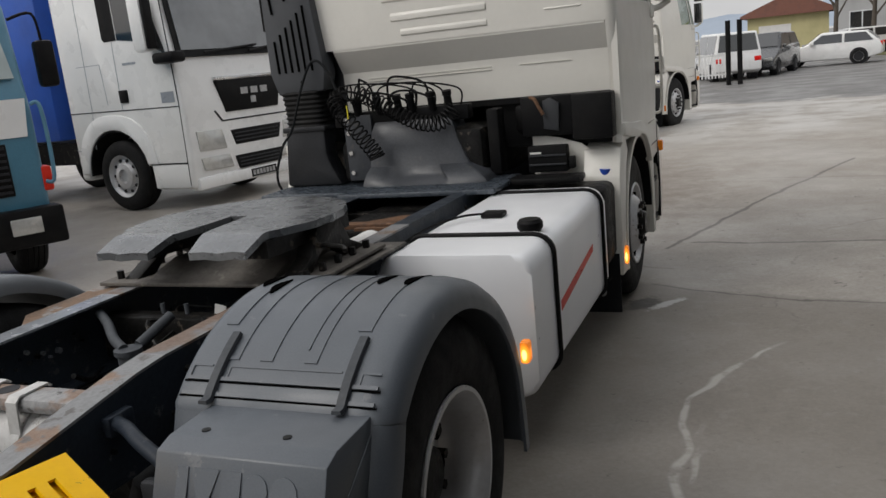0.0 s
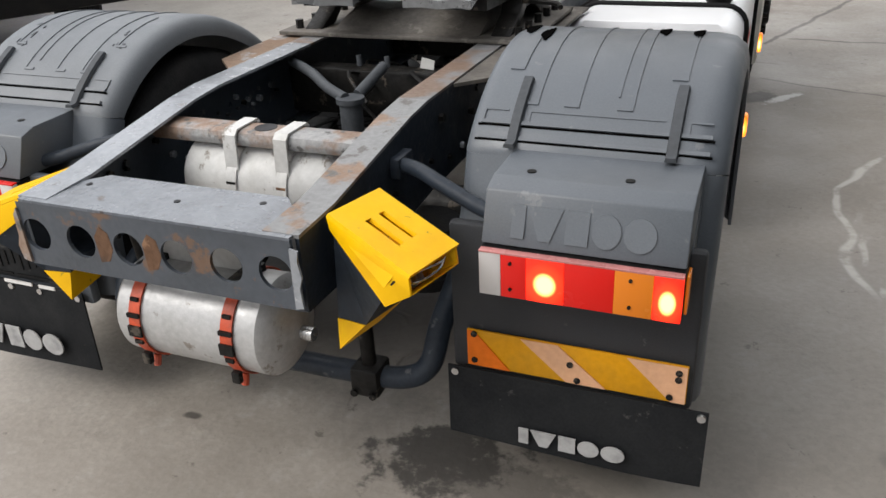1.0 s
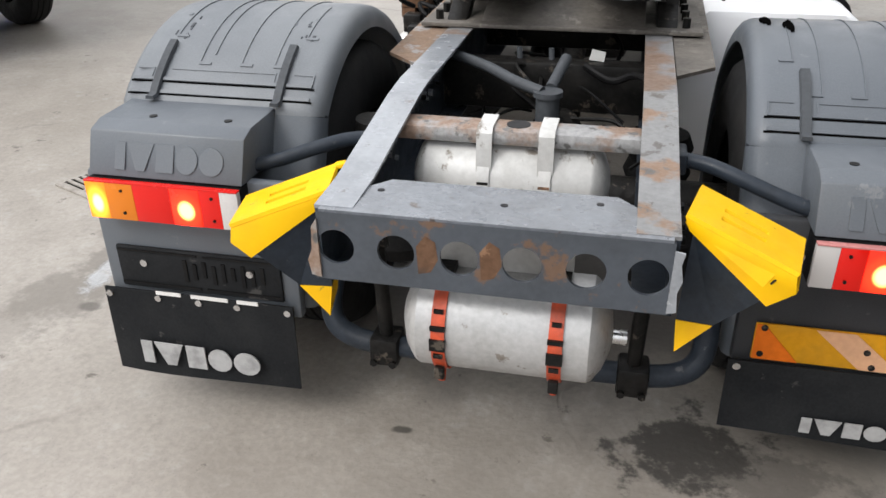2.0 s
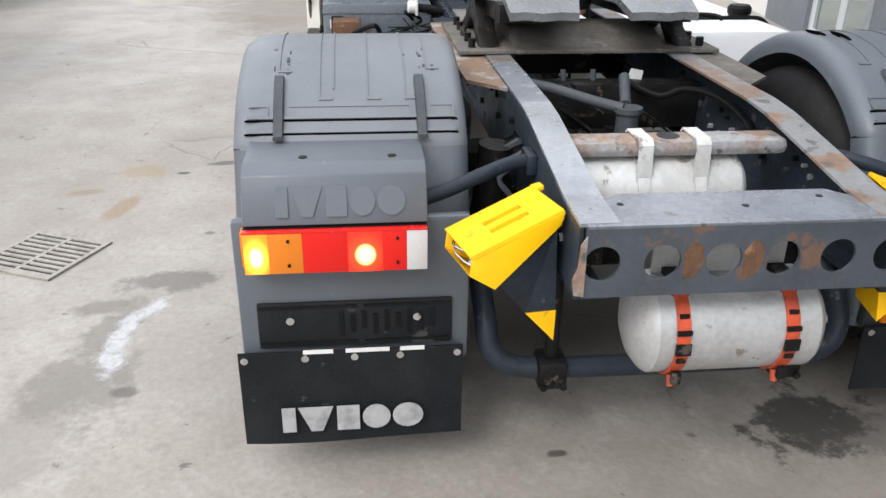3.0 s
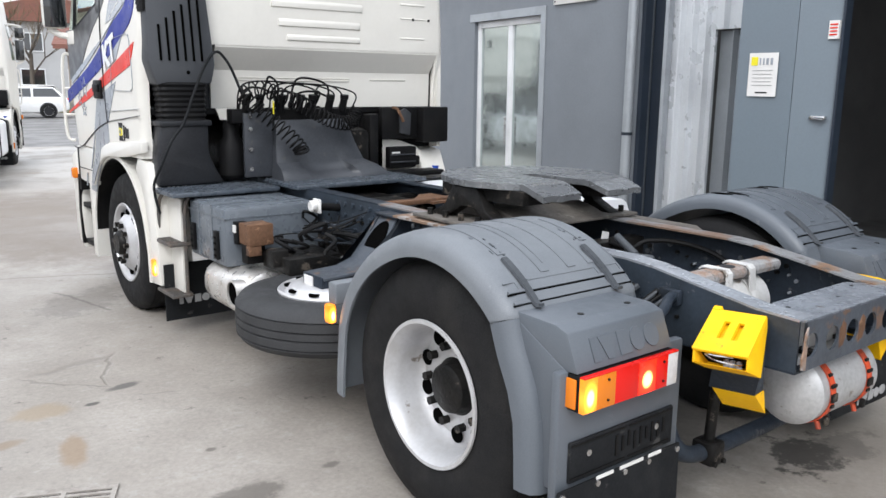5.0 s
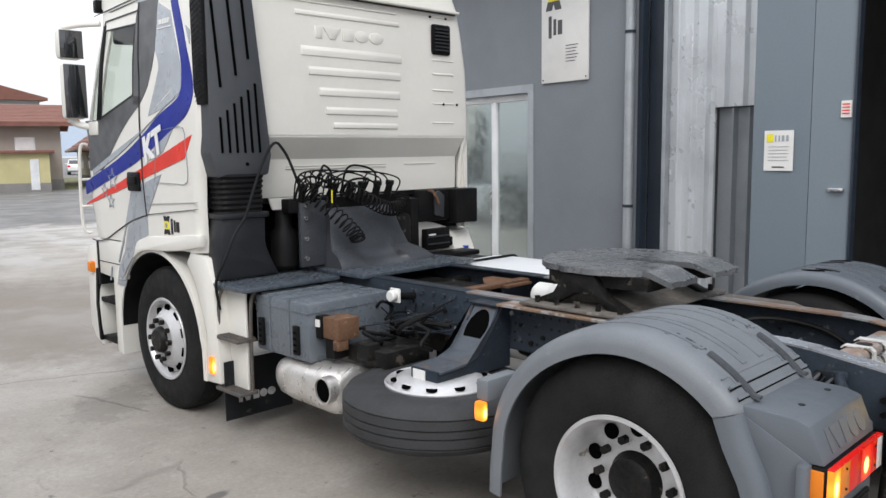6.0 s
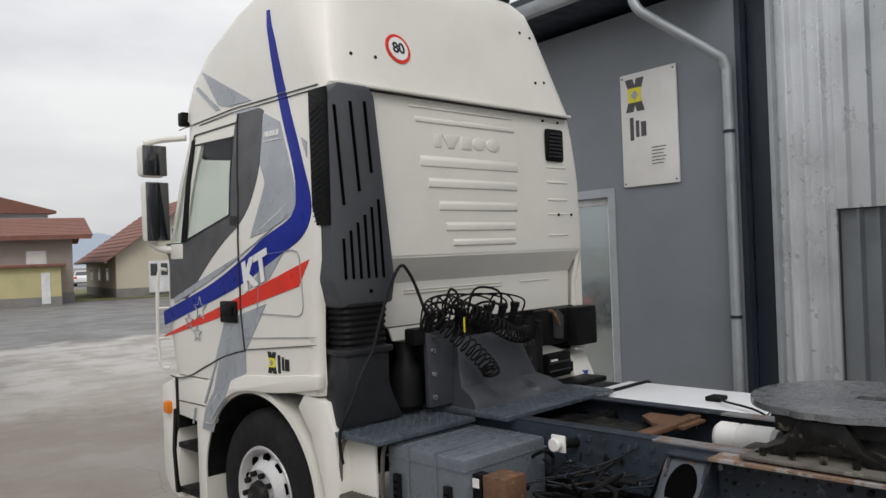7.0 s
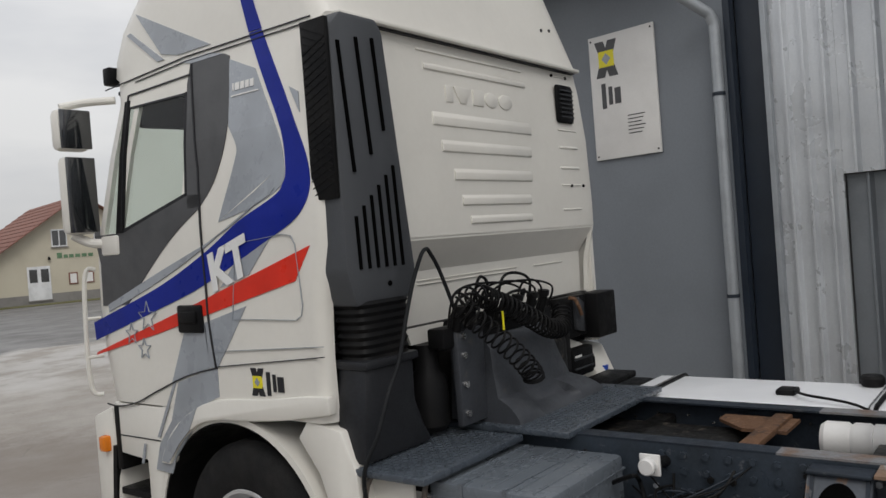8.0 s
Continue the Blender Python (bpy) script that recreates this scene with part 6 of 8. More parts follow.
for k in range(15):
    w = 1.0 if k % 2 == 0 else 0.93
    prof.append((w + 0.012 * max(0, k - 8), 1.42 + k * 0.0175))
rows = []
for w, z in prof + [(0.96, 1.68)]:
    rows.append([bm.verts.new((x, y, z)) for x, y in [(-1.02 + 0.165 * w * (abs(math.cos(a)) ** 0.45) * math.copysign(1, math.cos(a)), 5.165 + 0.1 * w * (abs(math.sin(a)) ** 0.45) * math.copysign(1, math.sin(a))) for a in [2 * math.pi * (i + 0.5) / 32 for i in range(32)]]])
for i in range(len(rows) - 1):
    for j in range(32):
        bm.faces.new((rows[i][j], rows[i][(j + 1) % 32], rows[i + 1][(j + 1) % 32], rows[i + 1][j]))
part("intake_bellows", bm, BLACKPL, truck, "black ribbed rubber bellows", angle=25)
DUCT = mat("black_duct_rubber", (0.018, 0.019, 0.022), 0.42, second=(0.013, 0.014, 0.016), amount=0.5, scale=5, bump=0.3, grain=0.14, spec=0.3)
part("intake_duct", P([(-1.185, 1.42), (-0.855, 1.42), (-0.86, 1.2), (-0.81, 1.08), (-0.75, 0.98), (-1.235, 0.98), (-1.21, 1.2)], "y", 5.07, 5.25, bevel=0.03), DUCT, truck, "dark grey air duct")
part("duct_collar", B(-1.2, -0.84, 5.055, 5.265, 1.385, 1.425, bevel=0.012), DUCT, truck)
part("air_filter", L([(0.0, 0.0), (0.0, 0.07), (0.03, 0.095), (0.25, 0.095), (0.3, 0.06), (0.42, 0.06), (0.42, 0.0)], (-0.66, 5.16, 1.0), "z", 24), BLACKPL, truck)
# moulded cover over the gearbox
COVER = mat("black_moulded_cover", (0.048, 0.052, 0.06), 0.38, second=(0.034, 0.037, 0.043), amount=0.5, scale=5, third=(0.07, 0.068, 0.065), tamount=0.06, tscale=14, bump=0.3, grain=0.15, spec=0.4)
cover = part("gearbox_cover", bmesh.new(), COVER, truck)
bm = bmesh.new()
# height, ends in x, face, toes: the foot juts out at both ends and is hollowed between them
lv = [(1.0, -0.44, 0.46, 4.79, 4.79), (1.02, -0.439, 0.452, 4.825, 4.794), (1.05, -0.437, 0.42, 4.875, 4.815), (1.085, -0.434, 0.37, 4.9, 4.85), (1.12, -0.43, 0.3, 4.915, 4.915), (1.25, -0.42, 0.24, 4.94, 4.94), (1.36, -0.41, 0.2, 4.955, 4.955), (1.42, -0.4, 0.17, 5.0, 5.0)]
rows = []
for z, a, c, y, toe in lv:
    run = [(a, 5.2), (a, toe), (a + 0.03, toe - 0.012)] + [(a + (c - a) * f, (toe if f in (0.22, 0.72) else y) - 0.015) for f in (0.22, 0.27, 0.67, 0.72)] + [(c - 0.03, toe - 0.012), (c, toe), (c, 5.2)]
    rows.append([bm.verts.new((x, q, z)) for x, q in run])
for i in range(len(rows) - 1):
    for j in range(9):
        bm.faces.new((rows[i][j], rows[i][j + 1], rows[i + 1][j + 1], rows[i + 1][j]))
bm.faces.new(rows[-1])
part("cover_shell", bm, COVER, cover, "dark grey moulded gearbox cover", angle=40)
part("side_flange", B(-0.64, -0.42, 4.98, 5.02, 1.02, 1.48, bevel=0.01), COVER, cover)
for z in (1.08, 1.22, 1.36, 1.45):
    part("bolt", R((-0.6, 4.965, z), (-0.6, 4.985, z), 0.016, 10), CHROME, cover)
part("coupling_bar", B(-0.72, 0.3, 5.0, 5.1, 1.4, 1.5, bevel=0.012), BLACKPL, truck)
for k, x in enumerate((-0.62, -0.52, -0.35, -0.2, -0.1, 0.05, 0.17)):
    c = part("hose_coupling", R((x, 5.0, 1.48), (x, 4.97, 1.57), 0.026, 14), BLACKPL, truck)
    part("cap", R((x, 4.97, 1.57), (x, 4.965, 1.6), 0.032, 14), BLACKPL, c)
def coil(pts, r, turns, wire, name="coiled_hose"):
    base = smooth_path(pts, 24)
    n = turns * 14
    out = []
    for i in range(n + 1):
        t = i / n * (len(base) - 1)
        k = min(int(t), len(base) - 2)
        p = base[k].lerp(base[k + 1], t - k)
        d = (base[k + 1] - base[k]).normalized()
        a = d.cross(Vector((0, 1, 0.2))).normalized()
        b = d.cross(a)
        w = 2 * math.pi * turns * i / n
        out.append(p + a * (r * math.cos(w)) + b * (r * math.sin(w)))
    return part(name, tube(bmesh.new(), out, wire, 6), BLACKPL, truck, "black coiled air hose")
coil([(-0.66, 4.93, 1.6), (-0.6, 4.88, 1.52), (-0.5, 4.84, 1.43), (-0.4, 4.8, 1.33), (-0.32, 4.78, 1.24), (-0.3, 4.78, 1.2)], 0.052, 16, 0.006)
coil([(-0.45, 4.92, 1.62), (-0.3, 4.9, 1.56), (-0.15, 4.86, 1.48), (0.0, 4.85, 1.41), (0.15, 4.86, 1.4), (0.24, 4.9, 1.48)], 0.05, 24, 0.006)
coil([(-0.66, 4.95, 1.6), (-0.56, 4.93, 1.64), (-0.44, 4.93, 1.62)], 0.055, 5, 0.006)
for k in range(10):
    a, b = rnd.uniform(-0.68, 0.0), rnd.uniform(-0.5, 0.26)
    h = rnd.uniform(1.6, 1.7)
    part("loop_hose", tube(bmesh.new(), smooth_path([(a, 5.0, 1.5), (a + 0.03, 4.96, h), ((a + b) / 2, 4.94, h + 0.02), (b, 4.96, h - 0.04), (b, 5.0, 1.5)], 7), rnd.choice((0.006, 0.008)), 7), BLACKPL, truck)
part("yellow_tag", B(-0.503, -0.497, 4.8, 4.808, 1.47, 1.56), LOGO_Y, truck)
for x0, x1, y0, y1, z0, z1 in ((0.42, 0.5, 5.0, 5.15, 1.02, 1.45), (0.98, 1.24, 5.05, 5.19, 1.21, 1.5), (0.62, 0.975, 5.13, 5.19, 1.24, 1.5), (0.66, 0.93, 5.08, 5.15, 1.005, 1.18), (0.93, 0.975, 5.09, 5.14, 1.02, 1.1), (0.57, 1.05, 4.85, 5.05, 0.96, 1.0)):
    part("black_unit", B(x0, x1, y0, y1, z0, z1, bevel=0.012), BLACKPL, truck)
part("grey_panel", P([(0.78, 1.29), (0.88, 1.27), (0.89, 1.45), (0.83, 1.49), (0.78, 1.47)], "y", 5.1, 5.125, bevel=0.004), DARKPL, truck)
for z in (1.05, 1.11):
    part("unit_rib", B(0.67, 0.92, 5.07, 5.082, z, z + 0.012, bevel=0.003), DARKPL, truck)
part("pale_tag", B(0.68, 0.755, 5.07, 5.079, 1.128, 1.14), PAPER, truck, smooth=False)
part("cab_suspension", B(0.55, 1.05, 5.215, 5.5, 1.26, 1.45, bevel=0.03), BLACKPL, truck)
part("fender_back", P([(0.67, 0.93), (1.24, 0.93), (1.225, 0.985), (1.1, 1.1), (1.0, 1.172), (0.85, 1.22), (0.67, 1.25)], "y", 5.195, 5.21, bevel=0.004), WHITE, truck, "white rear edge of the front fender")
part("brown_hose", tube(bmesh.new(), smooth_path([(0.7, 5.1, 1.5), (0.735, 5.08, 1.485), (0.76, 5.07, 1.44), (0.79, 5.07, 1.385)], 5), 0.012, 8), BROWN, truck)

# -- cab --
LEVELS = [  # height, half width, rear, front
    (1.16, 1.272, 5.23, 7.1), (1.45, 1.275, 5.23, 7.16), (1.7, 1.275, 5.215, 7.18), (1.94, 1.275, 5.16, 7.17), (2.09, 1.271, 5.156, 7.14), (2.5, 1.243, 5.155, 7.02),
    (2.8, 1.205, 5.17, 6.93), (2.94, 1.182, 5.185, 6.96), (2.96, 1.18, 5.15, 7.04), (3.05, 1.175, 5.175, 7.03), (3.2, 1.165, 5.215, 6.96), (3.4, 1.145, 5.265, 6.77), (3.6, 1.1, 5.315, 6.44), (3.74, 1.04, 5.35, 6.14), (3.82, 0.94, 5.4, 5.9), (3.86, 0.75, 5.5, 5.7)]


def side_x(z):
    for (z0, w0, *_), (z1, w1, *_) in zip(LEVELS, LEVELS[1:]):
        if z0 <= z <= z1:
            return w0 + (w1 - w0) * (z - z0) / (z1 - z0)
    return LEVELS[0][1] if z < 1.2 else 0.9


def ring(z, w, yb, yf):
    """Half outline from the rear middle to the front middle, on the right side."""
    rc, fc = 0.07, 0.24
    if z > 2.95:
        rc, fc = 0.12 + 0.12 * min(1.0, (z - 2.95) / 0.5), 0.3
    pts = [(0.0, yb), (w * 0.3, yb), (w * 0.62, yb), (w - rc, yb + 0.0)]
    pts += [(w - rc + rc * math.sin(radians(a)), yb + rc - rc * math.cos(radians(a))) for a in (22, 45, 68)]
    y0, y1 = yb + rc, yf - fc
    pts += [(w, y0 + (y1 - y0) * q) for q in (0.0, 0.2, 0.4, 0.58, 0.9, 0.93, 1.0)]
    pts += [(w - fc + fc * math.cos(radians(a)) - 0.0, yf - fc + fc * math.sin(radians(a)) * 0.86) for a in (25, 50, 75)]
    pts += [(w * 0.62, yf - 0.018), (w * 0.3, yf - 0.003), (0.0, yf)]
    return pts


rings = [ring(*r) for r in LEVELS]
NR = len(rings[0])
WIN_Z = {4, 5}      # level spans that hold the windows
WIN_S = {10}        # outline span of the door window
QUARTER = {12}
FRONT = {14, 15, 16, 17, 18, 19}
shell, glass_side, glass_front, glass_q = bmesh.new(), {}, bmesh.new(), {}
for s in (1, -1):
    glass_side[s], glass_q[s] = bmesh.new(), bmesh.new()
    for i in range(len(rings) - 1):
        for j in range(NR - 1):
            q = [(rings[i][j], LEVELS[i][0]), (rings[i][j + 1], LEVELS[i][0]), (rings[i + 1][j + 1], LEVELS[i + 1][0]), (rings[i + 1][j], LEVELS[i + 1][0])]
            if i < 3 and j < 3:
                continue
            target = shell
            if i in WIN_Z and j in WIN_S:
                target = glass_side[s]
            elif i in WIN_Z and j in QUARTER:
                target = glass_q[s]
            elif i in WIN_Z and j in FRONT and j > 14:
                target = glass_front
            target.faces.new([target.verts.new((s * p[0], p[1], z)) for p, z in q])
top = LEVELS[-1][0]
for s in (1, -1):
    for j in range(NR - 1):
        a, b = rings[-1][j], rings[-1][j + 1]
        shell.faces.new([shell.verts.new((0, 5.57, top + 0.005)), shell.verts.new((s * a[0], a[1], top)), shell.verts.new((s * b[0], b[1], top))])
for b in (shell, glass_front, *glass_side.values(), *glass_q.values()):
    bmesh.ops.remove_doubles(b, verts=b.verts, dist=1e-4)
bmesh.ops.recalc_face_normals(shell, faces=shell.faces)
cab = part("cab", shell, WHITE, truck, "white high-roof sleeper cab", angle=32)
sol = cab.modifiers.new("thickness", "SOLIDIFY")
sol.thickness, sol.offset = 0.03, -1
cab.data.materials.append(DARKPL)
sol.material_offset = 1
thick = bpy.data.meshes.new_from_object(cab.evaluated_get(bpy.context.evaluated_depsgraph_get()))
cab.modifiers.clear()
cab.data = thick
thick.set_sharp_from_angle(angle=radians(32))
for b, nm in ((glass_front, "windscreen"), (glass_side[1], "door_window"), (glass_side[-1], "door_window"), (glass_q[1], "quarter_window"), (glass_q[-1], "quarter_window")):
    g = part(nm, b, GLASS, cab, "clear window glass")
    g.visible_shadow = False
# cab interior
part("cab_floor", B(-1.2, 1.2, 5.24, 7.0, 1.46, 1.5), BLACKPL, cab)
part("dashboard", B(-1.1, 1.1, 6.65, 7.0, 1.5, 2.08, bevel=0.06), DARKPL, cab)
part("rear_trim", B(-1.13, 1.13, 5.32, 5.35, 1.5, 2.9), DARKPL, cab)
part("inner_visor", B(-1.05, 1.05, 6.72, 6.79, 2.67, 2.86, bevel=0.03), DARKPL, cab)
part("headliner", B(-1.1, 1.1, 5.3, 6.75, 2.86, 2.9), DARKPL, cab)
for s in (-1, 1):
    seat = part("driver_seat", B(s * 0.7 - 0.25, s * 0.7 + 0.25, 5.85, 6.35, 1.5, 1.95, bevel=0.05), DARKPL, cab)
    part("seat_back", B(s * 0.7 - 0.24, s * 0.7 + 0.24, 5.75, 5.87, 1.9, 2.5, bevel=0.05), DARKPL, cab)
part("steering_wheel", tube(bmesh.new(), [(-0.7 + 0.22 * math.cos(a), 6.5 + 0.1 * math.sin(a), 2.12 + 0.19 * math.sin(a)) for a in [2 * math.pi * k / 28 for k in range(28)]], 0.015, 8, close=True), BLACKPL, cab)


# decals and trim that lie on the cab's flank
def flank(name, poly, material, s=-1, lift=0.003, thick=0.0, label="", parent=None):
    bm = bmesh.new()
    bm.faces.new([bm.verts.new((0, y, z)) for y, z in poly])
    for z, *_ in LEVELS[1:-1]:
        if min(p[1] for p in poly) < z < max(p[1] for p in poly):
            bmesh.ops.bisect_plane(bm, geom=bm.verts[:] + bm.edges[:] + bm.faces[:], plane_co=(0, 0, z), plane_no=(0, 0, 1))
    for v in bm.verts:
        v.co.x = s * (side_x(v.co.z) + lift)
    g = bmesh.ops.extrude_face_region(bm, geom=bm.faces[:])
    for e in g["geom"]:
        if isinstance(e, bmesh.types.BMVert):
            e.co.x -= s * 0.006 if not thick else s * thick
    return part(name, bm, material, parent or cab, label, smooth=False)


def soft(run):
    """A smooth line through points (y, z)."""
    return [(v.x, v.y) for v in smooth_path([(y, z, 0) for y, z in run], 6)]


flank("blue_stripe", soft([(7.06, 1.5), (6.436, 1.668), (6.038, 1.783), (5.517, 1.985), (5.325, 2.074), (5.247, 2.178), (5.25, 2.303), (5.322, 2.481), (5.421, 2.684), (5.566, 2.957)]) + soft([(5.655, 2.957), (5.53, 2.704), (5.417, 2.467), (5.392, 2.29), (5.414, 2.223), (5.48, 2.172), (5.736, 2.076), (6.005, 1.943), (6.419, 1.784), (7.07, 1.6)]), BLUE, lift=0.005, label="blue swoosh decal")
flank("blue_stripe", [(5.655, 2.962), (5.566, 2.962), (5.696, 3.3), (5.8, 3.52), (5.83, 3.52), (5.775, 3.34)], BLUE, lift=0.006, label="tapering blue decal on the roof fairing")
flank("red_stripe", [(5.26, 1.94), (5.369, 1.788), (6.453, 1.542), (7.07, 1.415), (7.06, 1.43), (6.445, 1.601), (6.02, 1.72)], RED, lift=0.005, label="red wedge decal")
flank("dark_trim", [(6.125, 2.17), (6.125, 2.8), (6.105, 2.92)] + soft([(5.87, 2.905), (5.81, 2.885), (5.793, 2.84), (5.795, 2.536), (5.893, 2.303), (6.022, 2.172)]), DGREYDEC, lift=0.004, label="dark grey trim behind the window")
flank("window_frame", [(6.125, 2.755), (6.645, 2.762), (6.645, 2.8), (6.125, 2.8)], WHITE, lift=0.005)
flank("dark_trim", [(7.0, 2.088), (6.71, 2.088), (6.145, 2.235), (6.0, 2.235), (6.022, 2.172)] + soft([(6.05, 2.155), (6.218, 2.063), (6.397, 1.942), (6.712, 1.697)]) + [(6.959, 1.693), (6.95, 1.93)], DGREYDEC, lift=0.004, label="dark grey door trim below the window")
flank("dark_trim", [(6.70, 2.088), (6.775, 2.088), (6.69, 2.8), (6.635, 2.8)], BLACKPL, lift=0.006)
for poly in ([(6.125, 2.24), (6.14, 2.237), (6.14, 2.76), (6.125, 2.76)], [(6.125, 2.238), (6.71, 2.09), (6.71, 2.105), (6.125, 2.253)], [(6.125, 2.745), (6.64, 2.752), (6.64, 2.764), (6.125, 2.757)]):
    flank("window_seal", poly, INK, lift=0.006)
flank("grey_shape", [(5.793, 2.861), (5.6, 2.78)] + soft([(5.54, 2.66), (5.43, 2.44), (5.402, 2.279), (5.436, 2.211), (5.615, 2.141), (5.879, 2.086)]) + soft([(5.85, 2.15), (5.746, 2.363), (5.732, 2.436), (5.788, 2.536)]), GREYDEC, lift=0.0035, label="grey decal")
flank("pale_line", [(5.879, 2.086), (5.6, 2.22), (5.488, 2.272), (5.6, 2.212)], WHITE, lift=0.0045)
flank("grey_line", soft([(6.9, 1.7), (6.409, 1.859), (5.886, 2.022), (5.6, 2.15), (5.47, 2.21)]) + soft([(5.5, 2.185), (5.736, 2.094), (6.01, 1.966), (6.414, 1.812), (6.9, 1.66)]), GREYDEC, lift=0.0065)
flank("grey_shape", [(5.517, 1.985), (5.681, 1.827), (5.9, 1.77), (5.78, 1.88)], GREYDEC, lift=0.004)
flank("grey_shape", [(6.05, 1.6), (5.72, 1.68), (5.85, 1.52), (5.97, 1.38), (6.03, 1.38)], GREYDEC, lift=0.004)
flank("grey_shape", [(6.22, 1.55), (6.04, 1.59), (6.03, 1.38), (6.36, 1.29)], GREYDEC, lift=0.004)
flank("grey_shape", [(5.973, 1.385), (5.979, 1.238), (6.148, 1.176), (6.221, 1.054), (6.381, 0.896), (6.424, 0.807), (6.569, 0.814), (6.517, 0.955), (6.395, 1.087), (6.306, 1.295)], GREYDEC, lift=0.004, label="grey decal on the skirt and fender")
flank("grey_shape", [(6.148, 1.174), (6.28, 1.106), (6.43, 0.975), (6.482, 0.875), (6.424, 0.868), (6.385, 0.91), (6.32, 0.978), (6.221, 1.058)], GREYDEC, lift=0.0225)
flank("grey_line", [(6.32, 1.303), (6.343, 1.3), (6.535, 0.99), (6.512, 0.99)], GREYDEC, lift=0.0045)
flank("grey_line", [(6.65, 0.942), (6.668, 0.942), (6.706, 0.831), (6.686, 0.831)], GREYDEC, lift=0.0045)
flank("grey_shape", [(6.594, 3.265), (6.058, 3.018), (5.95, 2.968), (6.22, 2.968), (6.361, 3.0)], GREYDEC, lift=0.006, label="grey streak on the roof fairing")
flank("grey_shape", [(6.68, 3.165), (6.645, 3.171), (6.34, 2.968), (6.4, 2.968)], GREYDEC, lift=0.006)
flank("grey_shape", [(6.2, 2.925), (5.95, 2.925), (5.85, 2.9), (6.1, 2.9)], GREYDEC, lift=0.006)
flank("grey_shape", [(5.363, 2.652), (5.304, 2.62), (5.292, 2.526)], GREYDEC, lift=0.0065)
for a, c in ((5.76, 5.75), (5.74, 5.71), (5.7, 5.675), (5.665, 5.64), (5.63, 5.605)):
    flank("print", [(a, 2.7), (c, 2.7), (c, 2.735), (a, 2.735)], PAPER, lift=0.0075)
flank("print", [(5.77, 2.672), (5.57, 2.672), (5.57, 2.678), (5.77, 2.678)], PAPER, lift=0.0075)
# door gaps, hatch outline; swage and skirt lines are painted shade
def seam(poly, w=0.006, s=-1, material=INK):
    for (y0, z0), (y1, z1) in zip(poly, poly[1:]):
        d = Vector((y1 - y0, z1 - z0)).normalized() * w
        flank("panel_gap", [(y0 - d.y / 2, z0 + d.x / 2), (y1 - d.y / 2, z1 + d.x / 2), (y1 + d.y / 2, z1 - d.x / 2), (y0 + d.y / 2, z0 - d.x / 2)], material, s, lift=0.008)
seam([(6.1, 2.9), (6.03, 2.36), (6.01, 1.8), (6.01, 1.62), (5.98, 1.38)], 0.012)
# step above the skirt: its shadow drawn as a thin dark strip
seam(soft([(5.973, 1.38), (6.223, 1.33), (6.52, 1.23), (6.7, 1.165), (6.878, 1.133), (7.0, 1.14)]), 0.007)
seam([(5.82, 1.62), (5.77, 1.92), (5.745, 1.962), (5.7, 1.98), (5.43, 2.0), (5.375, 1.99), (5.35, 1.95), (5.33, 1.68), (5.342, 1.635), (5.38, 1.615), (5.82, 1.62)], 0.0025, material=GREYDEC)
# soft ridge, its shade drawn as a grey line
seam([(5.99, 1.46), (5.22, 1.5)], 0.003, material=GREYDEC)
seam([(5.98, 1.385), (5.22, 1.455)], 0.004)
seam([(6.1, 2.845), (6.66, 2.83), (6.72, 2.1)], 0.008)
seam([(6.6, 2.895), (6.16, 2.92), (5.24, 2.92)], 0.004)
seam([(6.9, 2.9), (6.16, 2.945), (5.24, 2.945)], 0.005)
for cy, cz, r in ((6.53, 1.63, 0.085), (6.69, 1.54, 0.06), (6.58, 1.46, 0.06)):
    pts = [(cy + (r if k % 2 == 0 else r * 0.42) * math.sin(2 * math.pi * k / 10), cz + (r if k % 2 == 0 else r * 0.42) * math.cos(2 * math.pi * k / 10)) for k in range(11)]
    for (y0, z0), (y1, z1) in zip(pts, pts[1:]):
        d = Vector((y1 - y0, z1 - z0)).normalized() * 0.0017
        flank("star_outline", [(y0 - d.y, z0 + d.x), (y1 - d.y, z1 + d.x), (y1 + d.y, z1 - d.x), (y0 + d.y, z0 - d.x)], GREYDEC, lift=0.009)


def text(body, size, m, material, parent, name="lettering", shear=0.0, extrude=0.001, weight=0.02):
    cu = bpy.data.curves.new(name, "FONT")
    cu.body, cu.size, cu.extrude, cu.shear, cu.align_x, cu.align_y = body, size, extrude, shear, "CENTER", "CENTER"
    cu.offset = size * weight
    tmp = bpy.data.objects.new(name, cu)
    me = bpy.data.meshes.new_from_object(tmp)
    bpy.data.objects.remove(tmp)
    me.materials.clear()
    me.materials.append(material)
    ob = new(name, me)
    ob.parent = parent
    ob.matrix_world = m
    return ob


text("KT", 0.24, Matrix.Translation((-1.285, 5.83, 1.87)) @ Matrix.Rotation(radians(-90), 4, "Z") @ Matrix.Rotation(radians(90), 4, "X") @ Matrix.Rotation(radians(17), 4, "Z"), WHITE_CLEAN, cab, shear=0.15, extrude=0.002, weight=0.045)
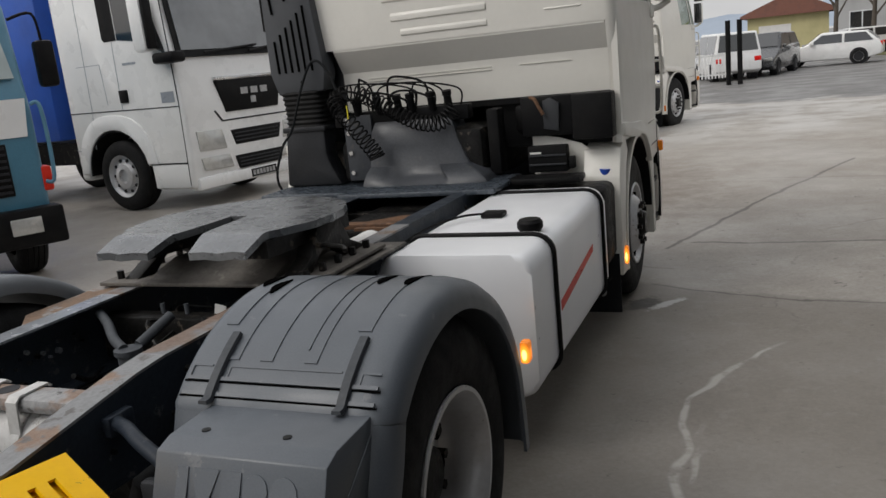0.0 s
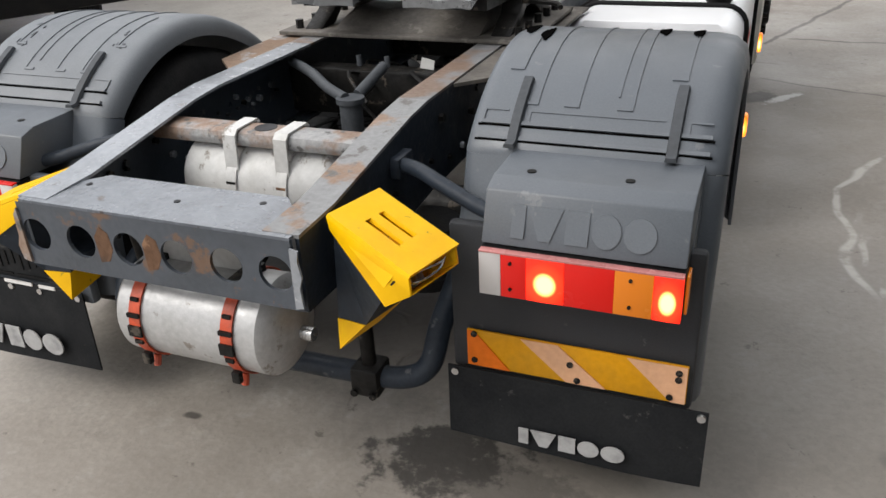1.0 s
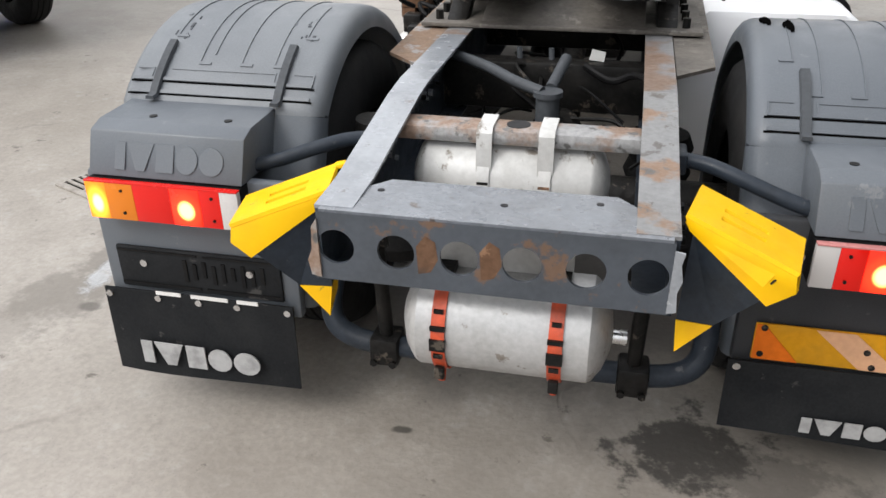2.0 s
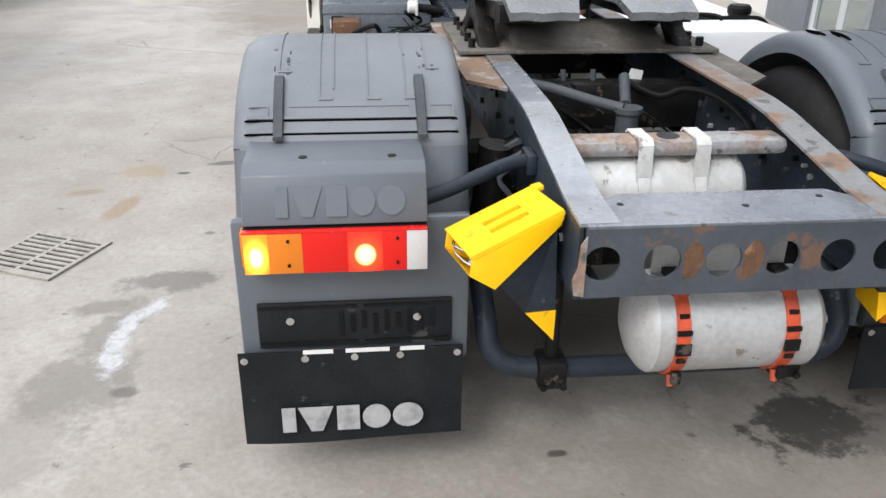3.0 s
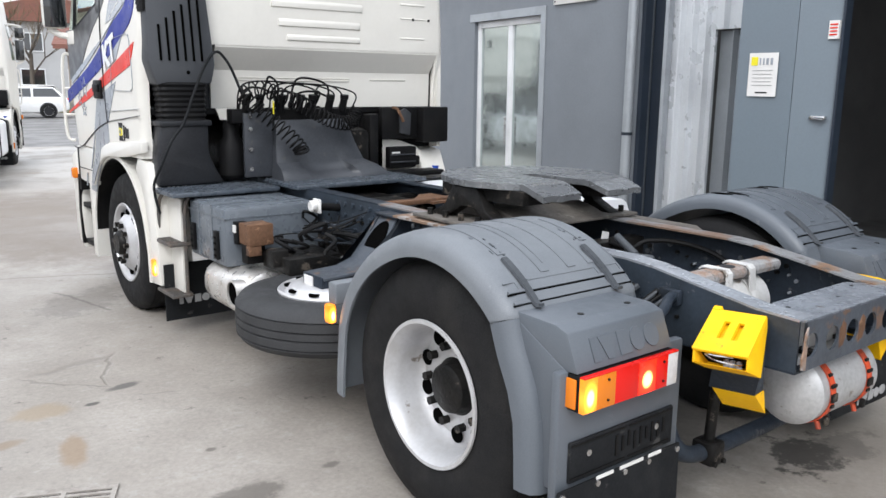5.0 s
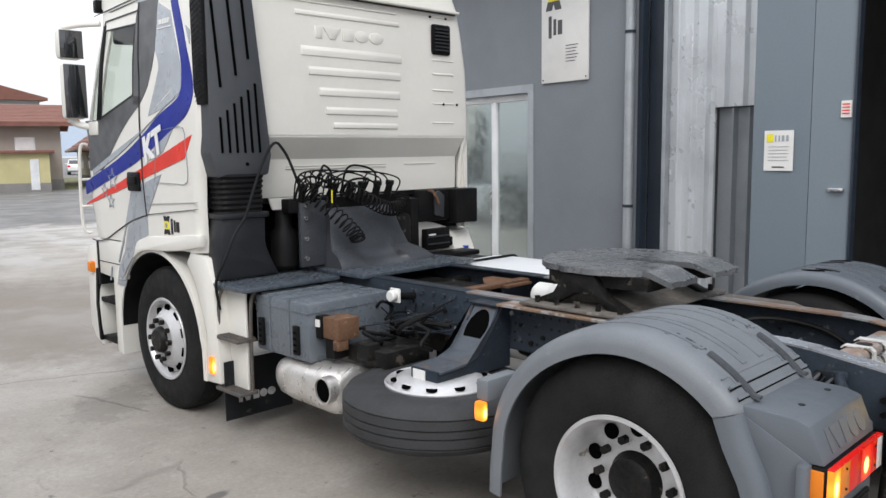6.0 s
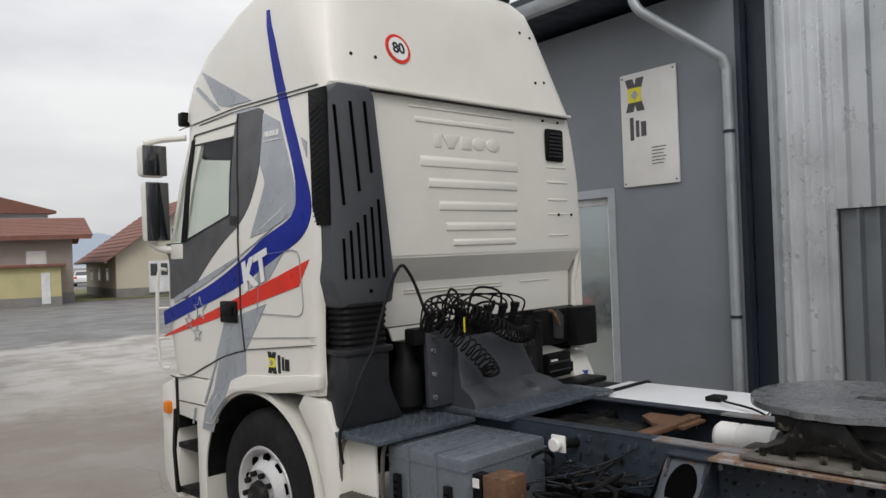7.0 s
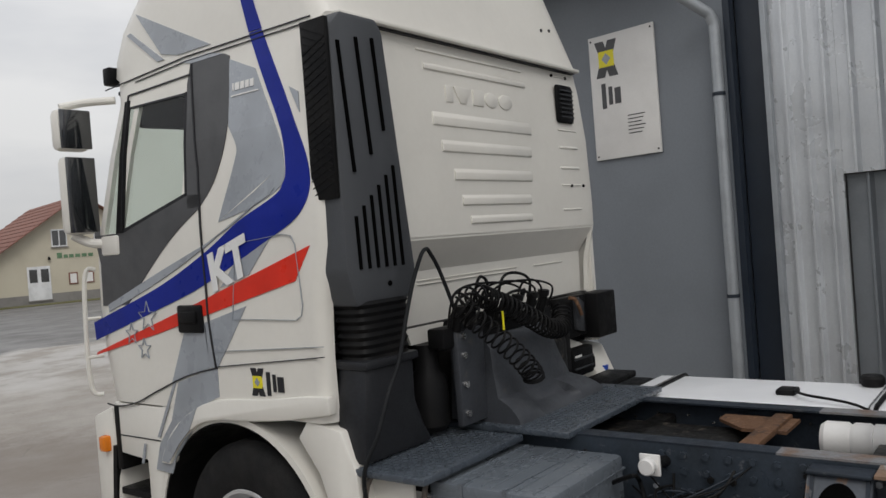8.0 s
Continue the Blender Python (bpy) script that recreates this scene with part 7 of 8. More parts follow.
# plain emblem on the skirt
def emblem_flank(y0, z0, h):
    w = h * 0.72
    def at_(pts):
        return [(y0 + (0.5 - u) * w, z0 + (v - 0.5) * h) for u, v in pts]
    flank("emblem_cross", at_([(0, 1), (0.4, 1), (0.5, 0.8), (0.6, 1), (1, 1), (0.76, 0.5), (1, 0), (0.6, 0), (0.5, 0.2), (0.4, 0), (0, 0), (0.24, 0.5)]), INK, lift=0.004)
    flank("emblem_square", at_([(0.16, 0.72), (0.84, 0.72), (0.84, 0.28), (0.16, 0.28)]), LOGO_Y, lift=0.0055)
    flank("emblem_core", at_([(0.3, 0.5), (0.5, 0.66), (0.7, 0.5), (0.5, 0.34)]), GREYDEC, lift=0.007)
emblem_flank(5.68, 1.325, 0.13)
for a, c, z0, z1 in ((5.615, 5.592, 1.265, 1.375), (5.572, 5.553, 1.285, 1.365), (5.54, 5.5, 1.285, 1.355)):
    flank("print", [(a, z0), (c, z0), (c, z1), (a, z1)], INK, lift=0.005)
# door handle
part("door_handle", B(-1.295, -1.27, 6.05, 6.25, 1.55, 1.69, bevel=0.012), BLACKPL, cab, "black recessed door handle")
part("grip", B(-1.31, -1.295, 6.08, 6.22, 1.6, 1.66, bevel=0.008), BLACKPL, cab)

# rear wall pressings
def rear_y(z):
    for (z0, _, y0, _), (z1, _, y1, _) in zip(LEVELS, LEVELS[1:]):
        if z0 <= z <= z1:
            return y0 + (y1 - y0) * (z - z0) / (z1 - z0)
    return 5.2
def pressing(x0, x1, z, h, lift=0.008, nm="pressed_rib"):
    y = rear_y(z)
    part(nm, P([(y + 0.004, z - h / 2), (y - lift, z - h / 2 + h * 0.12), (y - lift, z + h * 0.1), (y + 0.004, z + h / 2)], "x", x0, x1, bevel=0.003), WHITE, cab, angle=60)
for x0, x1, z, h in ((-0.54, 0.45, 2.88, 0.012), (-0.5, 0.47, 2.8, 0.03), (-0.47, 0.48, 2.535, 0.06), (-0.41, 0.465, 2.4, 0.055), (-0.32, 0.455, 2.255, 0.055), (-0.265, 0.43, 2.12, 0.05), (-0.2, 0.43, 2.015, 0.04)):
    pressing(x0, x1, z, h * 1.35, 0.009)
for z, h in ((2.9, 0.012), (2.555, 0.014), (2.445, 0.022), (2.315, 0.022), (2.205, 0.014), (2.05, 0.016)):
    pressing(0.82, 1.06, z, h, 0.006)
for x, z in ((0.82, 2.9), (1.0, 2.9), (0.94, 2.2), (1.1, 2.2)):
    part("rivet", R((x, rear_y(z) - 0.01, z), (x, rear_y(z), z), 0.01, 8), VOID, cab)
y = rear_y(2.675)
for shape in plain_marks(-0.34, 0.3):
    part("raised_shape", P([(x, 2.63 + 0.085 * v) for x, v in shape], "y", y - 0.008, y + 0.002, bevel=0.003), WHITE, cab)
vent = part("cab_vent", B(0.81, 1.02, 5.135, 5.165, 2.6, 2.84, bevel=0.02), BLACKPL, cab, "black slatted cab vent")
for k in range(7):
    part("slat", B(0.835, 0.995, 5.125, 5.137, 2.63 + k * 0.028, 2.64 + k * 0.028), DARKPL, cab, smooth=False)
# sloping lower panel under the crease
bm = bmesh.new()
prism(bm, [(5.165, 1.94), (5.165, 1.925), (5.275, 1.77), (5.285, 1.47), (5.3, 1.47), (5.3, 1.94)], "x", -0.75, 1.2)
part("lower_panel", bm, WHITE, cab, "lower rear cab panel", smooth=False)
for x0, x1, z in ((-0.55, 0.4, 1.72), (-0.55, 0.4, 1.7), (0.6, 0.95, 1.715)):
    part("pressed_rib", P([(5.279, z - 0.004), (5.268, z), (5.279, z + 0.004)], "x", x0, x1), WHITE, cab)
part("hanging_bracket", P([(-0.75, 1.5), (-0.45, 1.5), (-0.5, 1.42), (-0.72, 1.42)], "y", 5.2, 5.215), WHITE, cab)
part("dark_recess", B(0.35, 1.22, 5.29, 5.4, 1.16, 1.5), BLACKPL, cab)
part("side_wing", P([(5.2, 1.16), (5.2, 1.95), (5.3, 1.95), (5.3, 1.16)], "x", 1.23, 1.27), WHITE, cab)
part("hinge", B(0.9, 1.12, 5.16, 5.26, 1.42, 1.5, bevel=0.01), BLACKPL, cab)
# fairing lip, speed disc and rivets
part("fairing_lip", B(-1.12, 1.12, 5.128, 5.17, 2.94, 2.962, bevel=0.006), WHITE, cab)
part("seal_strip", B(-1.1, 1.1, 5.158, 5.2, 2.932, 2.941), INK, cab, smooth=False)
face = Vector((0, -1, 0.257)).normalized()
hub_at = Vector((-0.57, 5.2225, 3.235))
disc = part("speed_disc", R(hub_at - face * 0.002, hub_at + face * 0.006, 0.1, 40), RED, cab, "round white speed disc with red ring")
part("disc_face", R(hub_at + face * 0.006, hub_at + face * 0.009, 0.078, 40), WHITE_CLEAN, cab)
text("80", 0.1, Matrix.Translation(hub_at + face * 0.0105) @ Matrix.Rotation(radians(90 - 14.4), 4, "X"), INK, cab, weight=0.03)
for x, z in ((-0.967, 3.146), (-0.776, 3.151), (0.793, 3.185), (0.75, 3.574), (0.9, 3.2), (0.86, 3.55)):
    y = rear_y(z)
    part("rivet", R((x, y - 0.006, z), (x, y + 0.004, z), 0.011, 10), INK, cab)

# fenders, steps and bumper on both sides
for s in (-1, 1):
    # arch band
    bm = bmesh.new()
    outer = arc(5.93, 0.48, 0.665, 172, 8, 26)
    inner = arc(5.93, 0.48, 0.632, 8, 172, 26)
    poly = [(5.24, 0.29)] + [(5.25, 0.5)] + outer + [(6.59, 0.25), (6.555, 0.25)] + inner + [(5.285, 0.5), (5.28, 0.29)]
    prism(bm, poly, "x", s * 1.0, s * 1.265)
    fd = part("front_fender", bm, WHITE, truck, "white front fender round the wheel", angle=30)
    part("wheel_housing", L([(s * 0.8, 0.632), (s * 1.255, 0.632), (s * 1.255, 0.623), (s * 0.8, 0.623)], (0, 5.93, 0.48), "x", 40, a0=0.0, a1=math.pi, closed=True), BLACKPL, fd)
    # rear tail of the fender
    part("fender_tail", P([(5.06, 0.3), (5.23, 0.29), (5.22, 0.62), (5.33, 0.93), (5.45, 1.08), (5.38, 1.17), (5.18, 1.13), (5.1, 0.95)], "x", s * 1.02, s * 1.262, bevel=0.012), WHITE, fd)
    # flared lip of the cab skirt over the wheel
    part("skirt_lip", P(soft([(6.5, 0.86), (6.43, 0.98), (6.28, 1.11), (6.02, 1.216), (5.6, 1.25), (5.35, 1.277), (5.205, 1.282)]) + soft([(5.205, 1.205), (5.5, 1.16), (5.75, 1.137), (5.98, 1.125), (6.16, 1.085), (6.32, 0.98), (6.42, 0.86)]), "x", s * 1.24, s * 1.292, bevel=0.008), WHITE, fd, angle=30)
    # front quarter below the door
    part("step_panel", P([(6.56, 0.25), (6.66, 0.25), (6.66, 0.85), (6.95, 0.87), (6.95, 1.15), (6.5, 1.15), (6.35, 1.2), (6.18, 1.2), (6.26, 1.1), (6.48, 0.88), (6.57, 0.6)], "x", s * 1.0, s * 1.268, bevel=0.008), WHITE, fd)
    for z in (0.3, 0.62):
        part("boarding_step", B(*sorted((s * 0.98, s * 1.25)), 6.62, 6.98, z, z + 0.04, bevel=0.008), BLACKPL, fd, "black boarding step")
    part("step_back", B(*sorted((s * 0.9, s * 1.0)), 6.6, 7.0, 0.25, 0.9), WHITE, fd, smooth=False)
    part("bumper_end", P([(6.97, 0.25), (7.12, 0.3), (7.2, 0.4), (7.2, 1.05), (7.0, 1.12), (6.97, 0.9)], "x", s * 0.95, s * 1.26, bevel=0.02), WHITE, fd)
    part("step_strip", B(*sorted((s * 1.05, s * 1.27)), 6.905, 6.955, 0.77, 1.13, bevel=0.004), BLACKPL, fd)
    part("step_joint", B(*sorted((s * 1.2, s * 1.2715)), 6.52, 6.9, 0.966, 0.972), INK, fd, smooth=False)
    part("bumper_edge", P([(6.955, 0.9), (6.99, 0.9), (7.03, 0.6), (7.0, 0.3), (6.97, 0.3), (6.99, 0.6)], "x", s * 1.1, s * 1.272), BLACKPL, fd)
    part("corner_indicator", B(*sorted((s * 1.24, s * 1.3)), 7.03, 7.1, 0.86, 0.95, bevel=0.015), L_AMBER, fd, "amber corner indicator")
    part("side_marker", B(*sorted((s * 1.258, s * 1.285)), 5.12, 5.175, 0.36, 0.48, bevel=0.012), L_AMBER_ON, fd, "lit amber side marker")
    fl = part("front_mud_flap", B(*sorted((s * 0.72, s * 1.24)), 5.04, 5.05, 0.05, 0.45), FLAP, truck, "black rubber mud flap with plain pale shapes")
    for shape in plain_marks(*sorted((s * 0.86, s * 1.145))):
        part("pale_shape", P([(x, 0.16 + 0.055 * v) for x, v in shape], "y", 5.034, 5.0385), LOGO_W, fl, smooth=False)
    # mirrors on their arms
    mir = part("mirror", B(*sorted((s * 1.27, s * 1.45)), 6.935, 7.03, 2.1, 2.53, bevel=0.035), WHITE, truck, "tall white-backed exterior mirror")
    part("mirror_glass", B(*sorted((s * 1.278, s * 1.446)), 6.922, 6.936, 2.108, 2.522, bevel=0.006), DARKGLASS, mir)
    mir2 = part("wide_mirror", B(*sorted((s * 1.28, s * 1.47)), 6.93, 7.03, 2.56, 2.79, bevel=0.035), WHITE, truck, "wide-angle mirror in a white shell")
    part("mirror_glass", B(*sorted((s * 1.287, s * 1.463)), 6.917, 6.931, 2.568, 2.782, bevel=0.006), DARKGLASS, mir2)
    part("mirror_arm", tube(bmesh.new(), smooth_path([(s * 1.17, 6.85, 2.84), (s * 1.3, 6.95, 2.83), (s * 1.42, 6.99, 2.8)], 5), 0.022, 10), WHITE, truck)
    part("mirror_arm", tube(bmesh.new(), smooth_path([(s * 1.24, 6.88, 2.04), (s * 1.32, 6.96, 2.05), (s * 1.4, 7.0, 2.1)], 5), 0.026, 10), WHITE, truck)
    part("mirror_foot", B(*sorted((s * 1.22, s * 1.29)), 6.75, 6.92, 1.97, 2.08, bevel=0.015), WHITE, truck)
    part("grab_rail", tube(bmesh.new(), smooth_path([(s * 1.24, 7.08, 1.9), (s * 1.29, 7.11, 1.87), (s * 1.3, 7.13, 1.5), (s * 1.29, 7.13, 1.22), (s * 1.24, 7.1, 1.18)], 5), 0.013, 8), WHITE, truck)
    for z in (1.4, 1.62):
        part("grab_rung", R((s * 1.22, 7.1, z), (s * 1.3, 7.125, z), 0.01, 8), WHITE, truck)
part("sun_visor", B(-1.05, 1.05, 6.9, 7.02, 2.9, 2.93, bevel=0.012), DARKPL, truck)
for s in (-1, 1):
    part("roof_lamp", B(*sorted((s * 1.1, s * 1.19)), 6.86, 6.93, 2.93, 3.03, bevel=0.012), BLACKPL, truck)
part("front_grille", B(-0.9, 0.9, 7.14, 7.2, 1.2, 1.9, bevel=0.03), BLACKPL, truck)
part("front_bumper", B(-1.0, 1.0, 7.0, 7.25, 0.3, 1.1, bevel=0.05), WHITE, truck)

# ---- second tractor ahead, the same model without the stripes ----
drop = ("blue_stripe", "red_stripe", "lettering", "star_outline", "emblem", "print", "grey_shape", "grey_line", "speed_disc", "disc_face", "wheel_chock", "hazard_board")
second = copy_thing(truck, Matrix.Translation((-2.52, 12.83, 0)) @ Matrix.Rotation(radians(-16), 4, "Z"))
tagged(second, "plain white tractor truck parked further up the yard", "truck")
gone = []
for ob in second.children_recursive:
    if ob.name.startswith(drop):
        gone += [ob] + list(ob.children_recursive)
for ob in set(gone):
    bpy.data.objects.remove(ob)
for ob in second.children_recursive:  # its lamps are off
    if ob.type == "MESH" and ob.data.materials and ob.data.materials[0] in (L_RED_ON, L_AMBER_ON):
        ob.data = ob.data.copy()
        ob.data.materials[0] = L_RED if ob.data.materials[0] == L_RED_ON else L_AMBER


# ---- parked lorries beside the yard ----
HEADLIGHT = mat("headlamp_glass", (0.5, 0.5, 0.48), 0.12, coat=0.8, metal=0.3, amount=0.5, scale=12)
SCREEN = mat("grey_windscreen_glass", (0.11, 0.118, 0.122), 0.06, amount=0.4, second=(0.06, 0.064, 0.066), scale=1.5, grain=0.0, coat=1.0, spec=0.8)
# the reflected sky is put into this glass as a pale base colour
PALESCREEN = mat("sky_lit_windscreen", (0.36, 0.42, 0.42), 0.1, amount=0.5, second=(0.28, 0.33, 0.33), scale=1.5, grain=0.0, coat=1.0)
TEAL = mat("petrol_blue_paint", (0.07, 0.2, 0.29), 0.4, second=(0.055, 0.16, 0.24), amount=0.5, scale=2, coat=0.2)
BRIGHTBLUE = mat("bright_blue_tarpaulin", (0.01, 0.08, 0.42), 0.5, amount=0.4, scale=2)


def lorry_wheel(parent, s, y):
    w = part("wheel", L([(s * (1.06 + a), b) for a, b in tyre_profile(0.3, 0.5, 0.285)], (0, y, 0.5), "x", 40), RUBBER, parent)
    part("rim", L([(s * 1.2, 0.29), (s * 1.21, 0.3), (s * 1.19, 0.27), (s * 1.15, 0.25), (s * 1.16, 0.2), (s * 1.2, 0.17), (s * 1.21, 0.1), (s * 1.16, 0.09), (s * 1.16, 0.0)], (0, y, 0.5), "x", 40), SILVER, w)
    for k in range(10):
        a = 2 * math.pi * k / 10
        part("vent_hole", R((s * 1.152, y + 0.225 * math.cos(a), 0.5 + 0.225 * math.sin(a)), (s * 1.172, y + 0.225 * math.cos(a), 0.5 + 0.225 * math.sin(a)), 0.024, 12), INK, w)


def lorry_white(m):
    t = group_thing("parked_lorry", "white parked lorry with a black grille", "lorry", m)
    arch_ = [(-1.42 + 0.64 * math.cos(radians(a)), 0.52 + 0.64 * math.sin(radians(a))) for a in range(170, 9, -16)]
    flank_ = [(0.0, 0.3), (0.03, 0.7), (0.03, 1.35), (-0.04, 2.03), (-0.3, 3.0), (-0.5, 3.7), (-2.3, 3.75), (-2.3, 0.45), (-2.08, 0.45)] + arch_ + [(-0.76, 0.3)]
    cab_ = part("cab", P(flank_, "x", -1.24, 1.24, bevel=0.06, seg=3), WHITE_CLEAN, t, angle=30)

    def line(s, pts, w=0.012, material=None):
        """A joint that follows points (y, z) on the flank."""
        for (ya, za), (yb, zb) in zip(pts, pts[1:]):
            d = Vector((yb - ya, zb - za)).normalized() * (w / 2)
            part("panel_gap", P([(ya - d.y, za + d.x), (yb - d.y, zb + d.x), (yb + d.y, zb - d.x), (ya + d.y, za - d.x)], "x", s * 1.236, s * 1.243), material or GREYDEC, cab_, smooth=False)

    for s in (-1, 1):
        part("side_window", P([(-0.12, 2.08), (-0.4, 2.2), (-0.52, 2.27), (-1.0, 2.33), (-1.0, 3.02), (-0.42, 3.02)], "x", s * 1.232, s * 1.246), DARKGLASS, cab_, smooth=False)
        part("rear_quarter_window", P([(-1.02, 2.33), (-1.02, 3.02), (-1.26, 3.02), (-1.3, 2.98), (-1.3, 2.37), (-1.26, 2.33)], "x", s * 1.232, s * 1.245), BLACKPL, cab_, smooth=False)
        line(s, [(-1.12, 2.32), (-1.14, 1.42)], 0.01)
        line(s, [(-0.1, 3.0), (-0.06, 2.05), (-0.04, 1.4), (-0.06, 0.35)], 0.014, INK)
        line(s, [(-2.28, 1.42), (-0.04, 1.4)], 0.014, INK)
        line(s, [(-2.28, 0.9), (-2.05, 0.86)], 0.012)
        line(s, [(-1.95, 2.05), (-1.45, 2.05), (-1.42, 1.5)], 0.007)
        line(s, [(-1.75, 3.2), (-1.78, 1.42), (-1.85, 0.9)], 0.008)
        part("fender_swell", P(soft([(-2.2, 0.55), (-2.15, 0.95), (-1.85, 1.28), (-1.42, 1.36), (-0.98, 1.28), (-0.7, 1.0), (-0.6, 0.66)]) + [(-0.79, 0.66)] + arch_[::-1] + [(-2.06, 0.55)], "x", s * 1.2, s * 1.262, bevel=0.012), WHITE_CLEAN, cab_, angle=30)
        part("door_handle", B(*sorted((s * 1.23, s * 1.262)), -1.14, -0.98, 1.51, 1.68, bevel=0.01), BLACKPL, cab_)
        part("badge", B(*sorted((s * 1.236, s * 1.246)), -0.34, -0.1, 1.46, 1.6), GREYDEC, cab_, smooth=False)
        part("badge_line", B(*sorted((s * 1.236, s * 1.244)), -0.98, -0.72, 2.0, 2.03), GREYDEC, cab_, smooth=False)
        part("headlamp", P([(s * 0.63, 1.03), (s * 1.1, 1.05), (s * 1.08, 0.78), (s * 0.58, 0.77)], "y", -0.03, 0.045, bevel=0.01), HEADLIGHT, cab_)
        part("fog_lamp", P([(s * 0.55, 0.68), (s * 1.08, 0.69), (s * 1.04, 0.52), (s * 0.5, 0.5)], "y", -0.03, 0.045, bevel=0.01), HEADLIGHT, cab_)
        part("mirror", B(*sorted((s * 1.3, s * 1.48)), -0.44, -0.2, 2.12, 2.85, bevel=0.05), WHITE_CLEAN, t)
        part("mirror_frame", B(*sorted((s * 1.32, s * 1.46)), -0.205, -0.15, 2.15, 2.82, bevel=0.02), BLACKPL, t)
        part("mirror_foot", B(*sorted((s * 1.2, s * 1.44)), -0.18, 0.2, 1.95, 2.09, bevel=0.04), BLACKPL, t)
        part("step_skirt", B(*sorted((s * 1.0, s * 1.245)), -0.74, -0.06, 0.32, 0.64, bevel=0.02), WHITE_CLEAN, cab_)
        part("skirt_gap", B(*sorted((s * 1.2, s * 1.243)), -0.76, -0.06, 0.645, 0.665), INK, cab_, smooth=False)
        part("arch_liner", L([(s * 0.7, 0.63), (s * 1.247, 0.63), (s * 1.247, 0.61), (s * 0.7, 0.61)], (0, -1.42, 0.52), "x", 32, a0=0, a1=math.pi, closed=True), BLACKPL, cab_)
        lorry_wheel(t, s, -1.42)
        lorry_wheel(t, s, -5.0)
    tilt = Matrix.Translation((0, -0.02, 2.05)) @ Matrix.Rotation(radians(14), 4, "X")
    part("screen_frame", P([(-1.16, 0.02), (-1.08, -0.04), (1.08, -0.04), (1.16, 0.02), (1.06, 1.08), (-1.06, 1.08)], "y", 0.0, 0.018), BLACKPL, cab_, smooth=False).matrix_basis = tilt
    part("windscreen", P([(-1.08, 0.05), (1.08, 0.05), (0.99, 1.02), (-0.99, 1.02)], "y", 0.018, 0.03), SCREEN, cab_, smooth=False).matrix_basis = tilt
    part("wiper", tube(bmesh.new(), [(0.75, 0.06, 2.06), (0.2, 0.03, 2.1), (-0.3, 0.02, 2.14)], 0.016, 6), BLACKPL, cab_)
    part("wiper", tube(bmesh.new(), [(-0.1, 0.06, 2.06), (-0.5, 0.03, 2.1), (-0.9, 0.02, 2.14)], 0.016, 6), BLACKPL, cab_)
    part("grille", P([(-0.56, 1.25), (0.5, 1.25), (0.62, 1.68), (-0.68, 1.68)], "y", -0.05, 0.05, bevel=0.01), BLACKPL, cab_)
    for k, (a, c) in enumerate(((-0.26, -0.12), (-0.06, 0.08), (0.14, 0.28))):
        part("pale_shape", B(a - 0.1, c - 0.1, 0.05, 0.058, 1.47, 1.56), LOGO_W, cab_, smooth=False)
    part("pale_shape", B(-0.1, 0.0, 0.05, 0.058, 1.34, 1.43), LOGO_W, cab_, smooth=False)
    part("chrome_strip", B(-0.66, 0.62, 0.0, 0.055, 1.685, 1.73, bevel=0.006), CHROME, cab_)
    part("bonnet_gap", P([(-1.0, 1.13), (0.6, 1.13), (0.72, 1.28), (0.69, 1.29), (0.58, 1.15), (-1.0, 1.15)], "y", 0.02, 0.036), INK, cab_, smooth=False)
    for z0, z1, w in ((0.79, 1.0, 0.4), (0.45, 0.64, 0.38)):
        part("air_inlet", P([(-w - 0.1, z0), (w, z0), (w + 0.07, z1), (-w - 0.17, z1)], "y", -0.02, 0.04, bevel=0.01), BLACKPL, cab_)
        for k in range(3):
            z = z0 + (z1 - z0) * (k + 1) / 4
            part("inlet_bar", B(-w - 0.1, w, 0.04, 0.046, z - 0.008, z + 0.008), DARKPL, cab_, smooth=False)
    part("bumper_lip", B(-1.18, 1.18, -0.15, 0.05, 0.27, 0.44, bevel=0.04), WHITE_CLEAN, cab_)
    part("number_plate", B(-0.32, 0.2, 0.045, 0.06, 0.3, 0.41), BLACKPL, cab_)
    for k in range(7):
        part("plate_bar", B(-0.28 + k * 0.068, -0.23 + k * 0.068, 0.06, 0.063, 0.32, 0.39), LOGO_W, cab_, smooth=False)
    part("chassis", B(-0.45, 0.45, -6.0, -1.0, 0.6, 0.95), GREASE, t)
    part("load_body", B(-1.25, 1.25, -8.5, -2.6, 1.05, 3.7, bevel=0.03), BRIGHTBLUE, t)
    return t


lorry_white(Matrix.Translation((-5.56, 10.875, 0)) @ Matrix.Rotation(radians(-98.2), 4, "Z") @ Matrix.Scale(1.12, 4))


